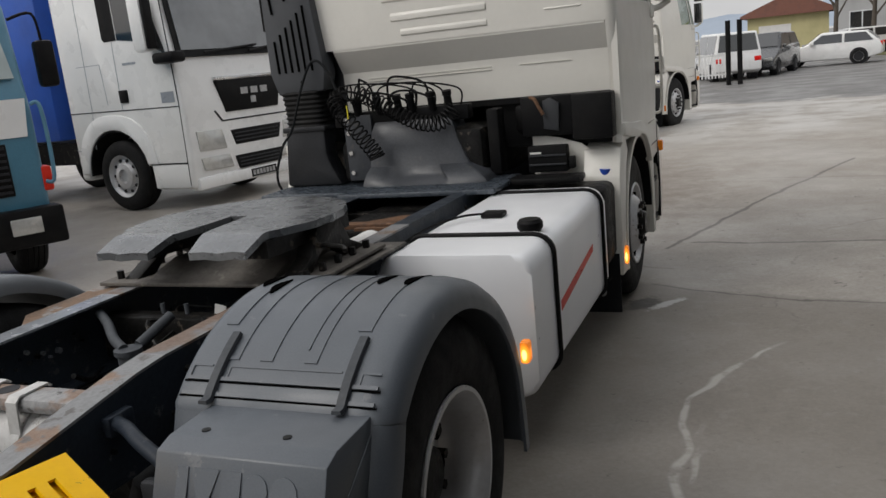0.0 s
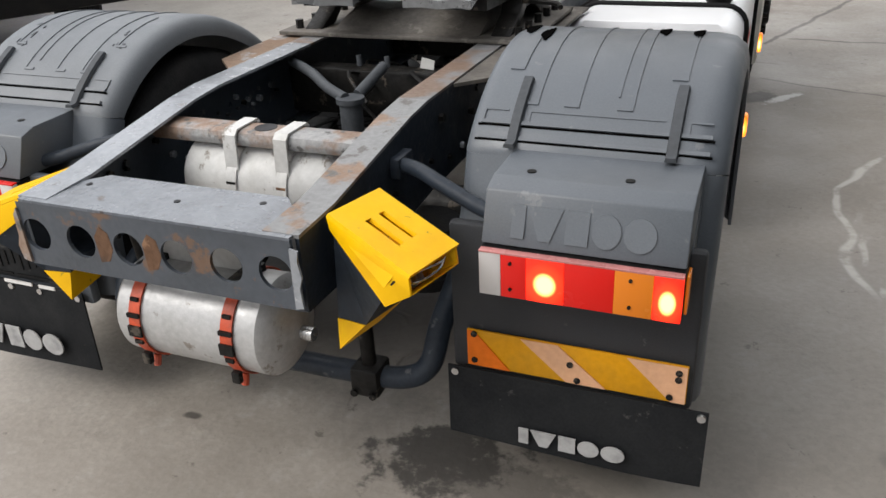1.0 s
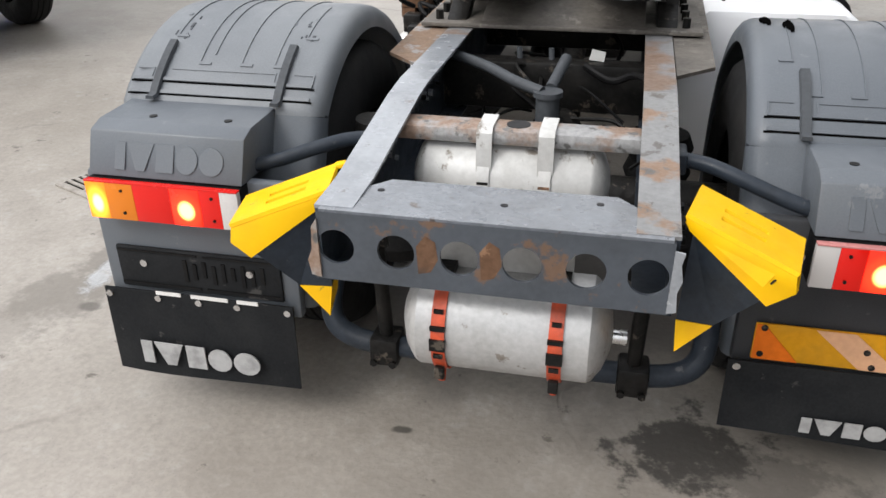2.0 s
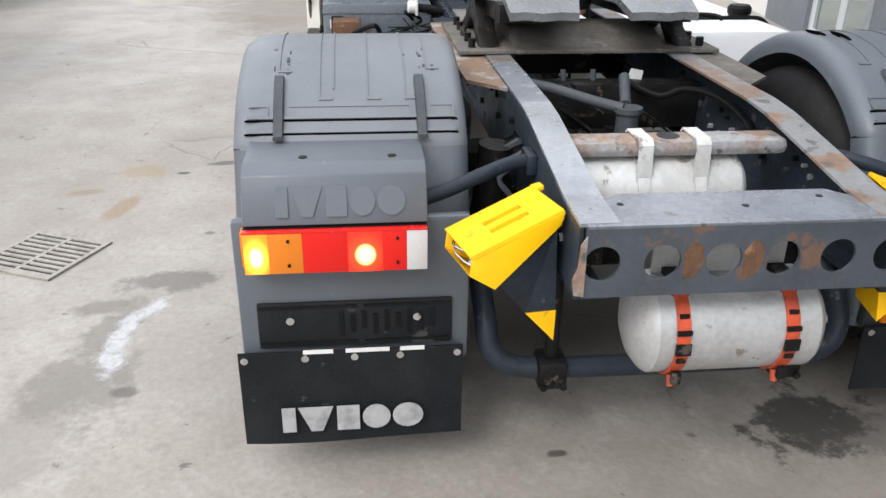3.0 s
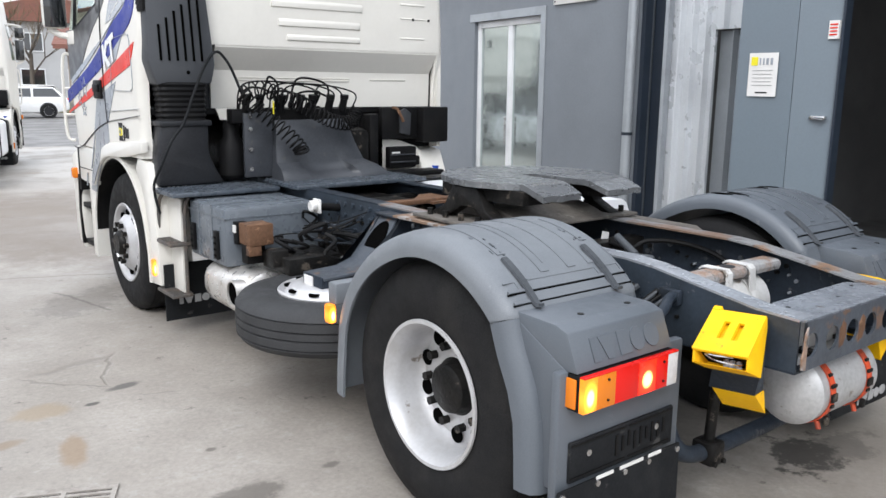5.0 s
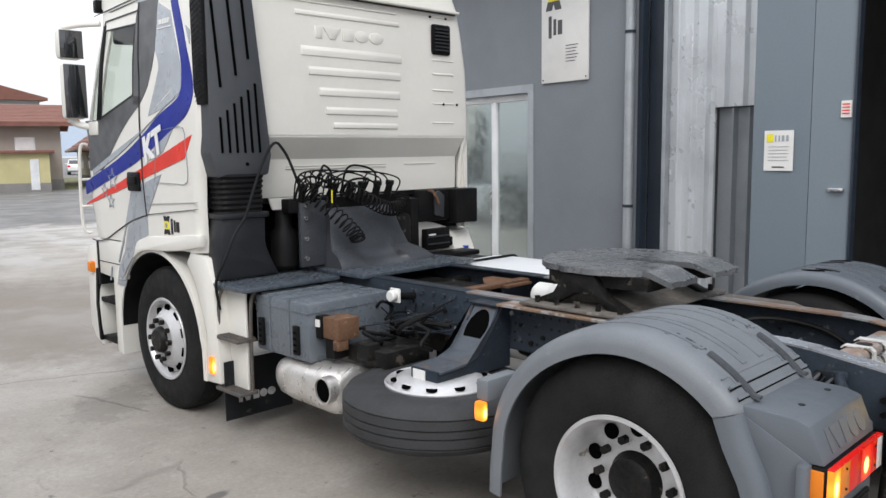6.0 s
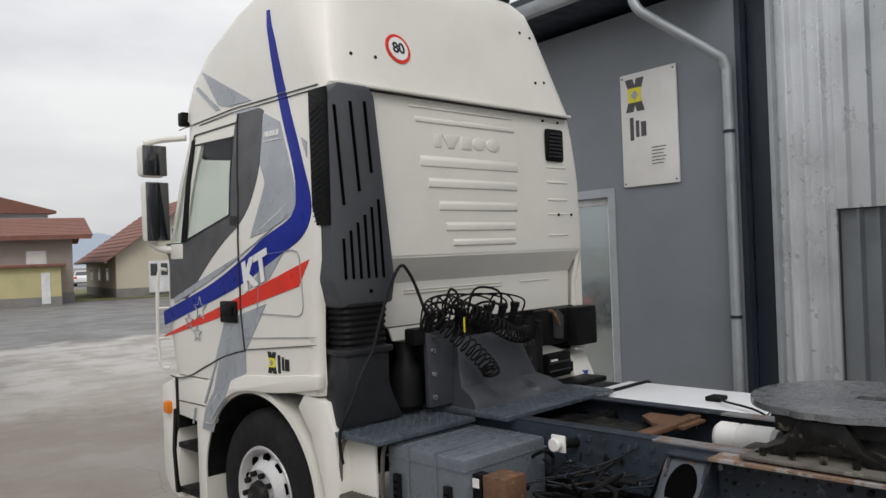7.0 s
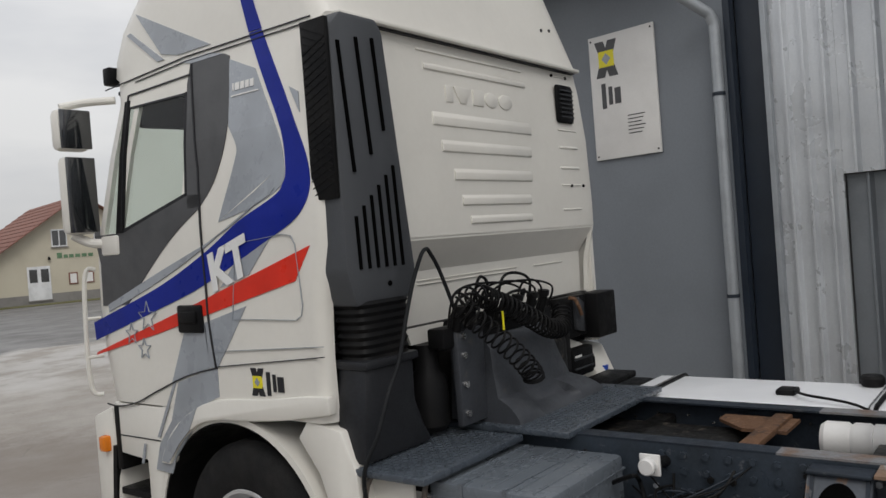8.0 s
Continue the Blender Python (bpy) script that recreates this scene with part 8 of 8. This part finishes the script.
def lorry_blue(m):
    t = group_thing("old_lorry", "old petrol-blue lorry with a black grille and bumper", "lorry", m)
    cab_ = part("cab", P([(0.0, 0.75), (0.02, 1.75), (-0.25, 2.75), (-0.5, 2.95), (-2.1, 2.95), (-2.1, 0.75)], "x", -1.15, 1.15, bevel=0.06, seg=3), TEAL, t, angle=30)
    part("windscreen", P([(-1.06, 2.05), (1.06, 2.05), (0.98, 2.85), (-0.98, 2.85)], "y", 0.0, 0.02), PALESCREEN, cab_, smooth=False).matrix_basis = Matrix.Translation((0, -0.04, 2.05)) @ Matrix.Rotation(radians(14), 4, "X") @ Matrix.Translation((0, 0, -2.05))
    part("grille", B(-0.85, 0.95, 0.0, 0.03, 0.95, 1.45, bevel=0.01), BLACKPL, cab_)
    for k in range(8):
        part("grille_bar", B(-0.83, 0.93, 0.03, 0.045, 0.98 + k * 0.06, 1.005 + k * 0.06), INK, cab_, smooth=False)
    part("white_flash", P([(-1.06, 1.5), (-0.55, 1.5), (-0.45, 1.86), (-1.1, 1.86)], "y", 0.02, 0.032), WHITE_CLEAN, cab_, smooth=False)
    part("bumper", B(-1.22, 1.22, -0.1, 0.16, 0.45, 0.82, bevel=0.03), BLACKPL, t)
    for s in (-1, 1):
        part("headlamp", B(*sorted((s * 0.72, s * 1.0)), 0.15, 0.175, 0.58, 0.74, bevel=0.012), HEADLIGHT, t)
        part("lower_lamp", B(*sorted((s * 0.75, s * 0.95)), 0.1, 0.13, 0.46, 0.54, bevel=0.01), HEADLIGHT, t)
        part("indicator", B(*sorted((s * 1.1, s * 1.22)), -0.2, 0.0, 0.95, 1.2, bevel=0.03), RED if s < 0 else L_AMBER, t)
        part("mirror", B(*sorted((s * 1.32, s * 1.5)), -0.25, -0.1, 1.95, 2.4, bevel=0.04), BLACKPL, t)
        part("mirror_arm", tube(bmesh.new(), smooth_path([(s * 1.12, -0.1, 2.6), (s * 1.35, -0.12, 2.65), (s * 1.4, -0.15, 2.4)], 5), 0.015, 6), BLACKPL, t)
        part("grab_rail", tube(bmesh.new(), smooth_path([(s * 1.14, 0.02, 1.8), (s * 1.22, 0.05, 1.75), (s * 1.22, 0.05, 1.1), (s * 1.14, 0.02, 1.05)], 5), 0.02, 8), TEAL, t)
        lorry_wheel(t, s, -1.1)
    part("chassis", B(-0.45, 0.45, -5.0, -0.5, 0.5, 0.85), GREASE, t)
    part("load_body", B(-1.2, 1.2, -6.5, -2.3, 0.95, 2.9, bevel=0.03), TEAL, t)
    return t


lorry_blue(Matrix.Translation((-5.0, 4.75, 0)) @ Matrix.Rotation(radians(-118), 4, "Z"))


# ---- parked cars ----
def car(name, label, m, paint, length=4.6, height=1.48, roof=(0.32, 0.46, 0.86, 0.97), bonnet=0.95):
    """Front at +y. roof: windscreen foot, roof front, roof rear, tail, as shares of the length."""
    c = group_thing(name, label, "car", m)
    Lc = length
    prof = [(0.0, 0.35), (0.02 * Lc, 0.68), (0.06 * Lc, 0.76), (roof[0] * Lc, bonnet), (roof[1] * Lc, height), (roof[2] * Lc, height - 0.04), (roof[3] * Lc, bonnet + 0.02), (Lc, 0.8), (Lc, 0.38), (0.9 * Lc, 0.26), (0.06 * Lc, 0.24)]
    prof = [(Lc / 2 - y, z) for y, z in prof]
    b = P(prof, "x", -0.88, 0.88, bevel=0.06, seg=3)
    for v in b.verts:
        if v.co.z > bonnet + 0.05:
            v.co.x *= 1 - 0.17 * (v.co.z - bonnet) / (height - bonnet)
    body = part("body", b, paint, c, angle=40)
    a0, a1, a2, a3 = [Lc / 2 - q * Lc for q in roof]
    for s in (-1, 1):
        for y0, y1, y2, y3 in ((a0 - 0.18, a1 - 0.04, (a1 + a2) / 2 + 0.05, (a1 + a2) / 2 + 0.05), ((a1 + a2) / 2 - 0.05, (a1 + a2) / 2 - 0.05, a2 + 0.02, a3 + 0.2)):
            bb = P([(y0, bonnet + 0.03), (y1, height - 0.1), (y2, height - 0.1), (y3, bonnet + 0.03)], "x", s * 0.7, s * 0.885)
            for v in bb.verts:
                v.co.x = s * (0.888 - 0.17 * 0.88 * (v.co.z - bonnet) / (height - bonnet)) - (s * 0.01 if abs(v.co.x) < 0.8 else 0)
            part("side_window", bb, DARKGLASS, body, smooth=False)
        for y in (Lc / 2 - 0.19 * Lc, Lc / 2 - 0.8 * Lc):
            w = part("wheel", L([(s * 0.7, 0.2), (s * 0.7, 0.3), (s * 0.74, 0.32), (s * 0.86, 0.32), (s * 0.9, 0.3), (s * 0.9, 0.21)], (0, y, 0.32), "x", 28), RUBBER, c)
            part("rim", L([(s * 0.89, 0.21), (s * 0.87, 0.18), (s * 0.885, 0.06), (s * 0.885, 0.0)], (0, y, 0.32), "x", 20), SILVER, w)
            part("wheel_arch", R((s * 0.6, y, 0.34), (s * 0.886, y, 0.34), 0.37, 28), INK, body)
        part("headlamp", B(*sorted((s * 0.5, s * 0.84)), Lc / 2 - 0.12, Lc / 2 - 0.01, 0.6, 0.74, bevel=0.02), HEADLIGHT, body)
        part("tail_lamp", B(*sorted((s * 0.6, s * 0.86)), -Lc / 2 - 0.01, -Lc / 2 + 0.1, 0.72, 0.9, bevel=0.02), L_RED, body)
        part("mirror", B(*sorted((s * 0.9, s * 1.05)), a0 - 0.35, a0 - 0.2, bonnet, bonnet + 0.13, bevel=0.03), paint, body)
    for (ya, za), (yb, zb) in (((a0, bonnet), (a1, height)), ((a3, bonnet), (a2, height - 0.04))):
        bb = bmesh.new()
        sgn = 1 if ya > 0 else -1
        vs = [bb.verts.new(p) for p in ((-0.76, ya + sgn * 0.004 - (ya - yb) * 0.1, za + (zb - za) * 0.1 + 0.01), (0.76, ya + sgn * 0.004 - (ya - yb) * 0.1, za + (zb - za) * 0.1 + 0.01), (0.66, ya - (ya - yb) * 0.86, za + (zb - za) * 0.88 + 0.012), (-0.66, ya - (ya - yb) * 0.86, za + (zb - za) * 0.88 + 0.012))]
        f = bb.faces.new(vs)
        g = bmesh.ops.extrude_face_region(bb, geom=[f])
        for e in g["geom"]:
            if isinstance(e, bmesh.types.BMVert):
                e.co.z += 0.008
                e.co.y += sgn * 0.01
        part("windscreen", bb, DARKGLASS, body, smooth=False)
    part("grille", B(-0.45, 0.45, Lc / 2 - 0.03, Lc / 2 + 0.008, 0.5, 0.68, bevel=0.01), BLACKPL, body)
    return c


DARKPAINT = mat("dark_grey_car_paint", (0.025, 0.027, 0.03), 0.25, coat=0.8, amount=0.2)
SILVERCAR = mat("silver_car_paint", (0.45, 0.46, 0.47), 0.3, metal=0.4, coat=0.6, amount=0.2)


def at(x, y, turn):
    return Matrix.Translation((x, y, 0)) @ Matrix.Rotation(radians(turn), 4, "Z")


car("estate_car", "white estate car parked across the yard", at(6.6, 52, 100), WHITE_CLEAN, 4.8, 1.5, (0.28, 0.42, 0.9, 0.98))
car("estate_car", "silver car parked behind the white estate", at(6.3, 55.5, 100), SILVERCAR, 4.4, 1.45)
car("off_road_car", "dark grey off-road car with roof rails", at(2.0, 38, 165), DARKPAINT, 4.4, 1.72, (0.25, 0.38, 0.9, 0.99), 1.08)
car("pickup_van", "white van parked beside the posts", at(0.4, 36.5, 15), WHITE_CLEAN, 4.8, 1.9, (0.15, 0.28, 0.97, 0.99), 1.05)
car("hatchback", "white hatchback parked between the houses", at(26.0, 80, -20), WHITE_CLEAN, 4.0, 1.45)
car("estate_car", "white car at the edge of the asphalt", at(4.6, 41.5, 80), WHITE_CLEAN, 4.5, 1.45)
for x in (0.75, 1.15):
    thing("post", R((x, 31.8, 0), (x, 31.8, 2.3), 0.09, 12), BLACKPL, "black steel post standing in the yard", "post", group="yard posts")
fence = group_thing("railing", "white slatted railing beside the posts", "railing")
for k in range(12):
    part("slat", B(-0.6 + k * 0.12, -0.55 + k * 0.12, 32.3, 32.33, 0.25, 1.15), WHITE_CLEAN, fence, smooth=False)
for z in (0.35, 1.05):
    part("rail", B(-0.65, 0.85, 32.33, 32.37, z, z + 0.06), WHITE_CLEAN, fence, smooth=False)
for x in (-0.6, 0.75):
    part("leg", B(x, x + 0.06, 32.33, 32.4, 0.0, 1.15), WHITE_CLEAN, fence, smooth=False)

# ---- houses across the road ----
CREAM = mat("cream_render", (0.52, 0.48, 0.38), 0.85, second=(0.46, 0.42, 0.33), amount=0.5, scale=0.6, bump=0.3, fine=30, grain=0.06)
TAN = mat("tan_render", (0.33, 0.29, 0.25), 0.85, second=(0.29, 0.25, 0.22), amount=0.5, scale=0.6, bump=0.3, fine=30, grain=0.06)
LEMON = mat("yellow_render", (0.52, 0.47, 0.25), 0.85, amount=0.5, scale=0.6, bump=0.3, fine=30, grain=0.06)
PLINTH = mat("grey_plinth", (0.22, 0.21, 0.2), 0.85, amount=0.5, scale=1.5, grain=0.1)
GREYW = mat("light_grey_render", (0.42, 0.42, 0.42), 0.85, amount=0.5, scale=0.4, grain=0.05)
TILE = mat("red_brown_roof_tiles", (0.2, 0.085, 0.06), 0.75, second=(0.15, 0.07, 0.055), amount=0.6, scale=2.5, bump=0.4, fine=25, grain=0.15)


def roof_rows(parent, width, run, rise, y0, z0, turn):
    """Courses of tiles laid as overlapping strips on one slope; the slope climbs along +x from its eave."""
    n = 14
    d = math.hypot(run, rise)
    for k in range(n):
        a, c = k / n, (k + 1.25) / n
        c = min(c, 1.0)
        b = bmesh.new()
        pts = [(turn * (run * a), z0 + rise * a + 0.09), (turn * (run * c), z0 + rise * c + 0.04), (turn * (run * c), z0 + rise * c), (turn * (run * a), z0 + rise * a + 0.03)]
        prism(b, pts, "y", y0, y0 + width)
        yield b


def house(name, label, m, w, d, eave, rise, wall_mat, over=0.5, openings=(), gable_front=True):
    """Gable to the front (local -y). w across, d deep. openings: (kind, x, z, width, height) on the front."""
    h = group_thing(name, label, "house", m)
    hw = w / 2
    b = P([(-hw, 0), (hw, 0), (hw, eave), (0, eave + rise), (-hw, eave)], "y", 0, d)
    wl_ = part("wall", b, wall_mat, h, smooth=False)
    part("plinth", B(-hw - 0.03, hw + 0.03, -0.03, d + 0.03, 0, 0.55), PLINTH, h, smooth=False)
    k = rise / hw
    rf = part("roof", bmesh.new(), TILE, h)
    for s in (-1, 1):
        run = hw + over
        for b in roof_rows(rf, d + 2 * over, run, run * k, -over, eave - over * k, 1):
            for v in b.verts:
                v.co.x = s * (-run + v.co.x) * -1 * -1
            part("tile_course", b, TILE, rf, smooth=False)
    for kind, x, z, ww, hh in openings:
        o = part("window" if kind == "w" else "door", B(x - ww / 2, x + ww / 2, -0.045, -0.01, z, z + hh, bevel=0.01), PVC, h, smooth=False)
        if kind == "w":
            for i in (0, 1):
                part("pane", B(x - ww / 2 + 0.07 + i * ww / 2 - i * 0.03, x - 0.04 + i * ww / 2 - i * 0.03, -0.055, -0.046, z + 0.07, z + hh - 0.07), DARKGLASS, o, smooth=False)
        elif kind == "d":
            for i in (0, 1):
                part("pane", B(x - ww / 2 + 0.12 + i * ww / 2, x - ww / 2 + ww / 2 - 0.1 + i * ww / 2, -0.055, -0.046, z + 0.95, z + hh - 0.15), DARKGLASS, o, smooth=False)
        part("sill", B(x - ww / 2 - 0.05, x + ww / 2 + 0.05, -0.12, -0.01, z - 0.06, z - 0.02), PLINTH, h, smooth=False)
    part("gutter", R((-hw - over - 0.03, -over, eave - over * k), (-hw - over - 0.03, d + over, eave - over * k), 0.07, 8), RUST, h)
    return h


def faced(x, y, dx, dy, w):
    """Pose whose front left corner stands at (x, y) with the front running along (dx, dy)."""
    a = math.atan2(dy, dx)
    return Matrix.Translation((x, y, 0)) @ Matrix.Rotation(a, 4, "Z") @ Matrix.Translation((w / 2, 0, 0))


inn = house("gabled_house", "cream house with red-brown roof, white door and windows", faced(15.0, 46.5, 0.976, -0.216, 9.35) @ Matrix.Diagonal((0.85, 0.85, 1.0, 1)), 11, 12, 2.5, 3.3, CREAM, 0.7,
      (("d", -2.75, 0.25, 1.35, 1.8), ("w", -1.4, 3.05, 0.95, 0.95), ("w", 1.2, 3.05, 0.95, 0.95), ("w", 2.8, 0.9, 1.0, 1.2))
      )
for k, (a, c) in enumerate(((-1.6, -1.3), (-1.2, -0.95), (-0.88, -0.6), (-0.5, -0.2), (-0.1, 0.2), (0.3, 0.6))):
    part("green_bar", B(a, c, -0.03, -0.012, 2.42, 2.6 + (0.12 if k == 0 else 0)), mat("green_sign_paint", (0.12, 0.22, 0.12), 0.6, amount=0.3) if k == 0 else bpy.data.materials["green_sign_paint"], inn, smooth=False)
for x in (-1.0, 0.0):
    nb = part("notice_case", B(x, x + 0.55, -0.06, -0.01, 0.95, 1.6, bevel=0.01), TILE, inn)
    part("paper", B(x + 0.08, x + 0.47, -0.066, -0.061, 1.02, 1.53), PAPER, nb, smooth=False)
part("door_lamp", L([(0, 0.0), (0.02, 0.09), (0.16, 0.07), (0.2, 0.0)], (-2.1, -0.12, 2.35), "z", 12), BLACKPL, inn)
for k in range(3):
    o = part("side_window", B(-5.53, -5.505, 2.5 + k * 3.2, 3.4 + k * 3.2, 0.95, 1.75), PVC, inn, smooth=False)
    part("pane", B(-5.54, -5.531, 2.58 + k * 3.2, 3.32 + k * 3.2, 1.02, 1.68), DARKGLASS, o, smooth=False)

# long house with its eave to the yard
manor = group_thing("long_house", "tan rendered house with a red-brown tiled roof", "house", at(12.3, 45.5, -17) @ Matrix.Diagonal((1, 1, 0.93, 1)))
part("wall", B(-4.2, 0, 0, 9, 0, 3.75), TAN, manor, smooth=False)
part("plinth", B(-4.23, 0.03, -0.03, 9, 0, 0.6), PLINTH, manor, smooth=False)
rf = part("roof", P([(-0.9, 3.6), (-0.9, 3.75), (4.5, 5.0), (9.9, 3.75), (9.9, 3.6), (4.5, 4.8)], "x", -4.8, 0.9), TILE, manor, smooth=False)
for k in range(12):
    y = -0.9 + k * 0.45
    part("tile_course", P([(y, 3.76 + (y + 0.9) * 0.231), (y + 0.55, 3.76 + (y + 1.42) * 0.231), (y + 0.55, 3.84 + (y + 1.42) * 0.231), (y, 3.86 + (y + 0.9) * 0.231)], "x", -4.85, 0.95), TILE, rf, smooth=False)
for x, z, w, hh in ((-2.2, 2.1, 0.95, 0.9),):
    o = part("window", B(x, x + w, -0.05, -0.01, z, z + hh), PVC, manor, smooth=False)
    part("pane", B(x + 0.07, x + w - 0.07, -0.06, -0.051, z + 0.3, z + hh - 0.06), PAPER, o, smooth=False)
an = group_thing("annex", "low yellow rendered annex with a brown flat roof", "house", at(11.0, 43.6, -17))
part("wall", B(-3.0, 0, 0, 3, 0, 1.95), LEMON, an, smooth=False)
part("roof", B(-3.2, 0.25, -0.3, 3.1, 1.95, 2.1, bevel=0.02), TILE, an)
part("plinth", B(-3.02, 0.02, -0.02, 3, 0, 0.45), PLINTH, an, smooth=False)
part("door", B(-0.9, -0.5, -0.04, -0.005, 0.1, 1.65), PVC, an, smooth=False)

low = group_thing("low_house", "yellowish low house with a dark pitched roof", "house", at(3.6, 84, -3))
part("wall", B(-3.4, 3.6, 0, 8, 0, 3.2), LEMON, low, smooth=False)
part("roof", P([(-4.0, 3.1), (4.2, 3.1), (4.2, 3.35), (0.6, 5.2), (-4.0, 3.35)], "y", -0.6, 9), TILE, low, smooth=False)
part("garage_door", B(-2.4, 0.4, -0.05, -0.005, 0.1, 2.3), PAPER, low, smooth=False)
blk = group_thing("grey_block", "light grey two-storey building with white windows", "house", at(14.5, 82, -3))
part("wall", B(-6.8, 9, 0, 10, 0, 7.0), GREYW, blk, smooth=False)
part("roof", P([(-7.4, 6.95), (9.6, 6.95), (9.6, 7.2), (1.1, 9.4), (-7.4, 7.2)], "y", -0.6, 10.6), TILE, blk, smooth=False)
for i in range(4):
    for z in (1.1, 4.3):
        x = -5.8 + i * 4.0
        o = part("window", B(x, x + 2.1, -0.06, -0.005, z, z + 1.7), PVC, blk, smooth=False)
        for j in range(2):
            part("pane", B(x + 0.1 + j * 1.0, x + 1.0 + j * 1.0, -0.07, -0.061, z + 0.1, z + 1.6), DARKGLASS, o, smooth=False)

# grass strip and hedge in front of the far houses
GRASS = mat("winter_grass", (0.13, 0.13, 0.05), 0.9, second=(0.2, 0.16, 0.08), amount=0.6, scale=1.5, grain=0.3, fine=25)
thing("grass_verge", P([(8, 47), (40, 39), (60, 60), (-20, 75), (-20, 70), (0, 68)], "z", 0.003, 0.05), GRASS, "dry winter grass verge by the road", "grass", kind="structure", smooth=False)
# distance haze is mixed into the hills' own colour
HILL = mat("hazy_blue_hill", (0.3, 0.35, 0.42), 1.0, second=(0.25, 0.3, 0.37), amount=0.5, scale=0.004, grain=0.05, fine=0.05)
bm = bmesh.new()
rr = random.Random(8)
ring_lo, ring_hi = [], []
for k in range(61):
    a = radians(-20 + 2.2 * k)
    r = 1600
    hgt = 26 + 36 * abs(math.sin(k * 0.37 + 0.6)) + 14 * math.sin(k * 1.13) + rr.uniform(-4, 4)
    ring_lo.append(bm.verts.new((r * math.sin(a), r * math.cos(a), 0)))
    ring_hi.append(bm.verts.new((1.2 * r * math.sin(a), 1.2 * r * math.cos(a), max(14, hgt))))
for k in range(60):
    bm.faces.new((ring_lo[k], ring_lo[k + 1], ring_hi[k + 1], ring_hi[k]))
thing("backdrop", bm, HILL, "hazy blue hills on the horizon", "hills", kind="structure")

# bare tree behind the long house
BARK = mat("bare_bark", (0.09, 0.075, 0.06), 0.9, amount=0.5, scale=4, grain=0.2)
TWIG = mat("dry_leaves", (0.13, 0.1, 0.06), 0.9, amount=0.5, scale=4, grain=0.2)


def bare_tree(m, h, seed):
    t = group_thing("tree", "leafless tree with thin twigs behind the house", "tree", m)
    r = random.Random(seed)
    tr, tw = bmesh.new(), bmesh.new()
    rod(tr, (0, 0, 0), (0.1, 0, h * 0.5), 0.16, 8, 0.1)
    def grow(p, d, ln, rad, depth):
        q = p + d * ln
        rod(tr if depth < 2 else tw, p, q, rad, 5, rad * 0.6)
        if depth == 4:
            return
        for _ in range(3 if depth < 3 else 2):
            nd = (d + Vector((r.uniform(-0.6, 0.6), r.uniform(-0.6, 0.6), r.uniform(-0.1, 0.5)))).normalized()
            grow(q, nd, ln * r.uniform(0.55, 0.8), rad * 0.55, depth + 1)
    for k in range(5):
        a = k * 1.3
        grow(Vector((0.05, 0, h * (0.3 + 0.05 * k))), Vector((math.cos(a) * 0.6, math.sin(a) * 0.6, 0.8)).normalized(), h * 0.2, 0.07, 0)
    part("trunk", tr, BARK, t)
    part("crown", tw, TWIG, t)


bare_tree(at(7.5, 52, 0), 6.5, 2)
bare_tree(at(5.8, 55, 40), 7.0, 5)
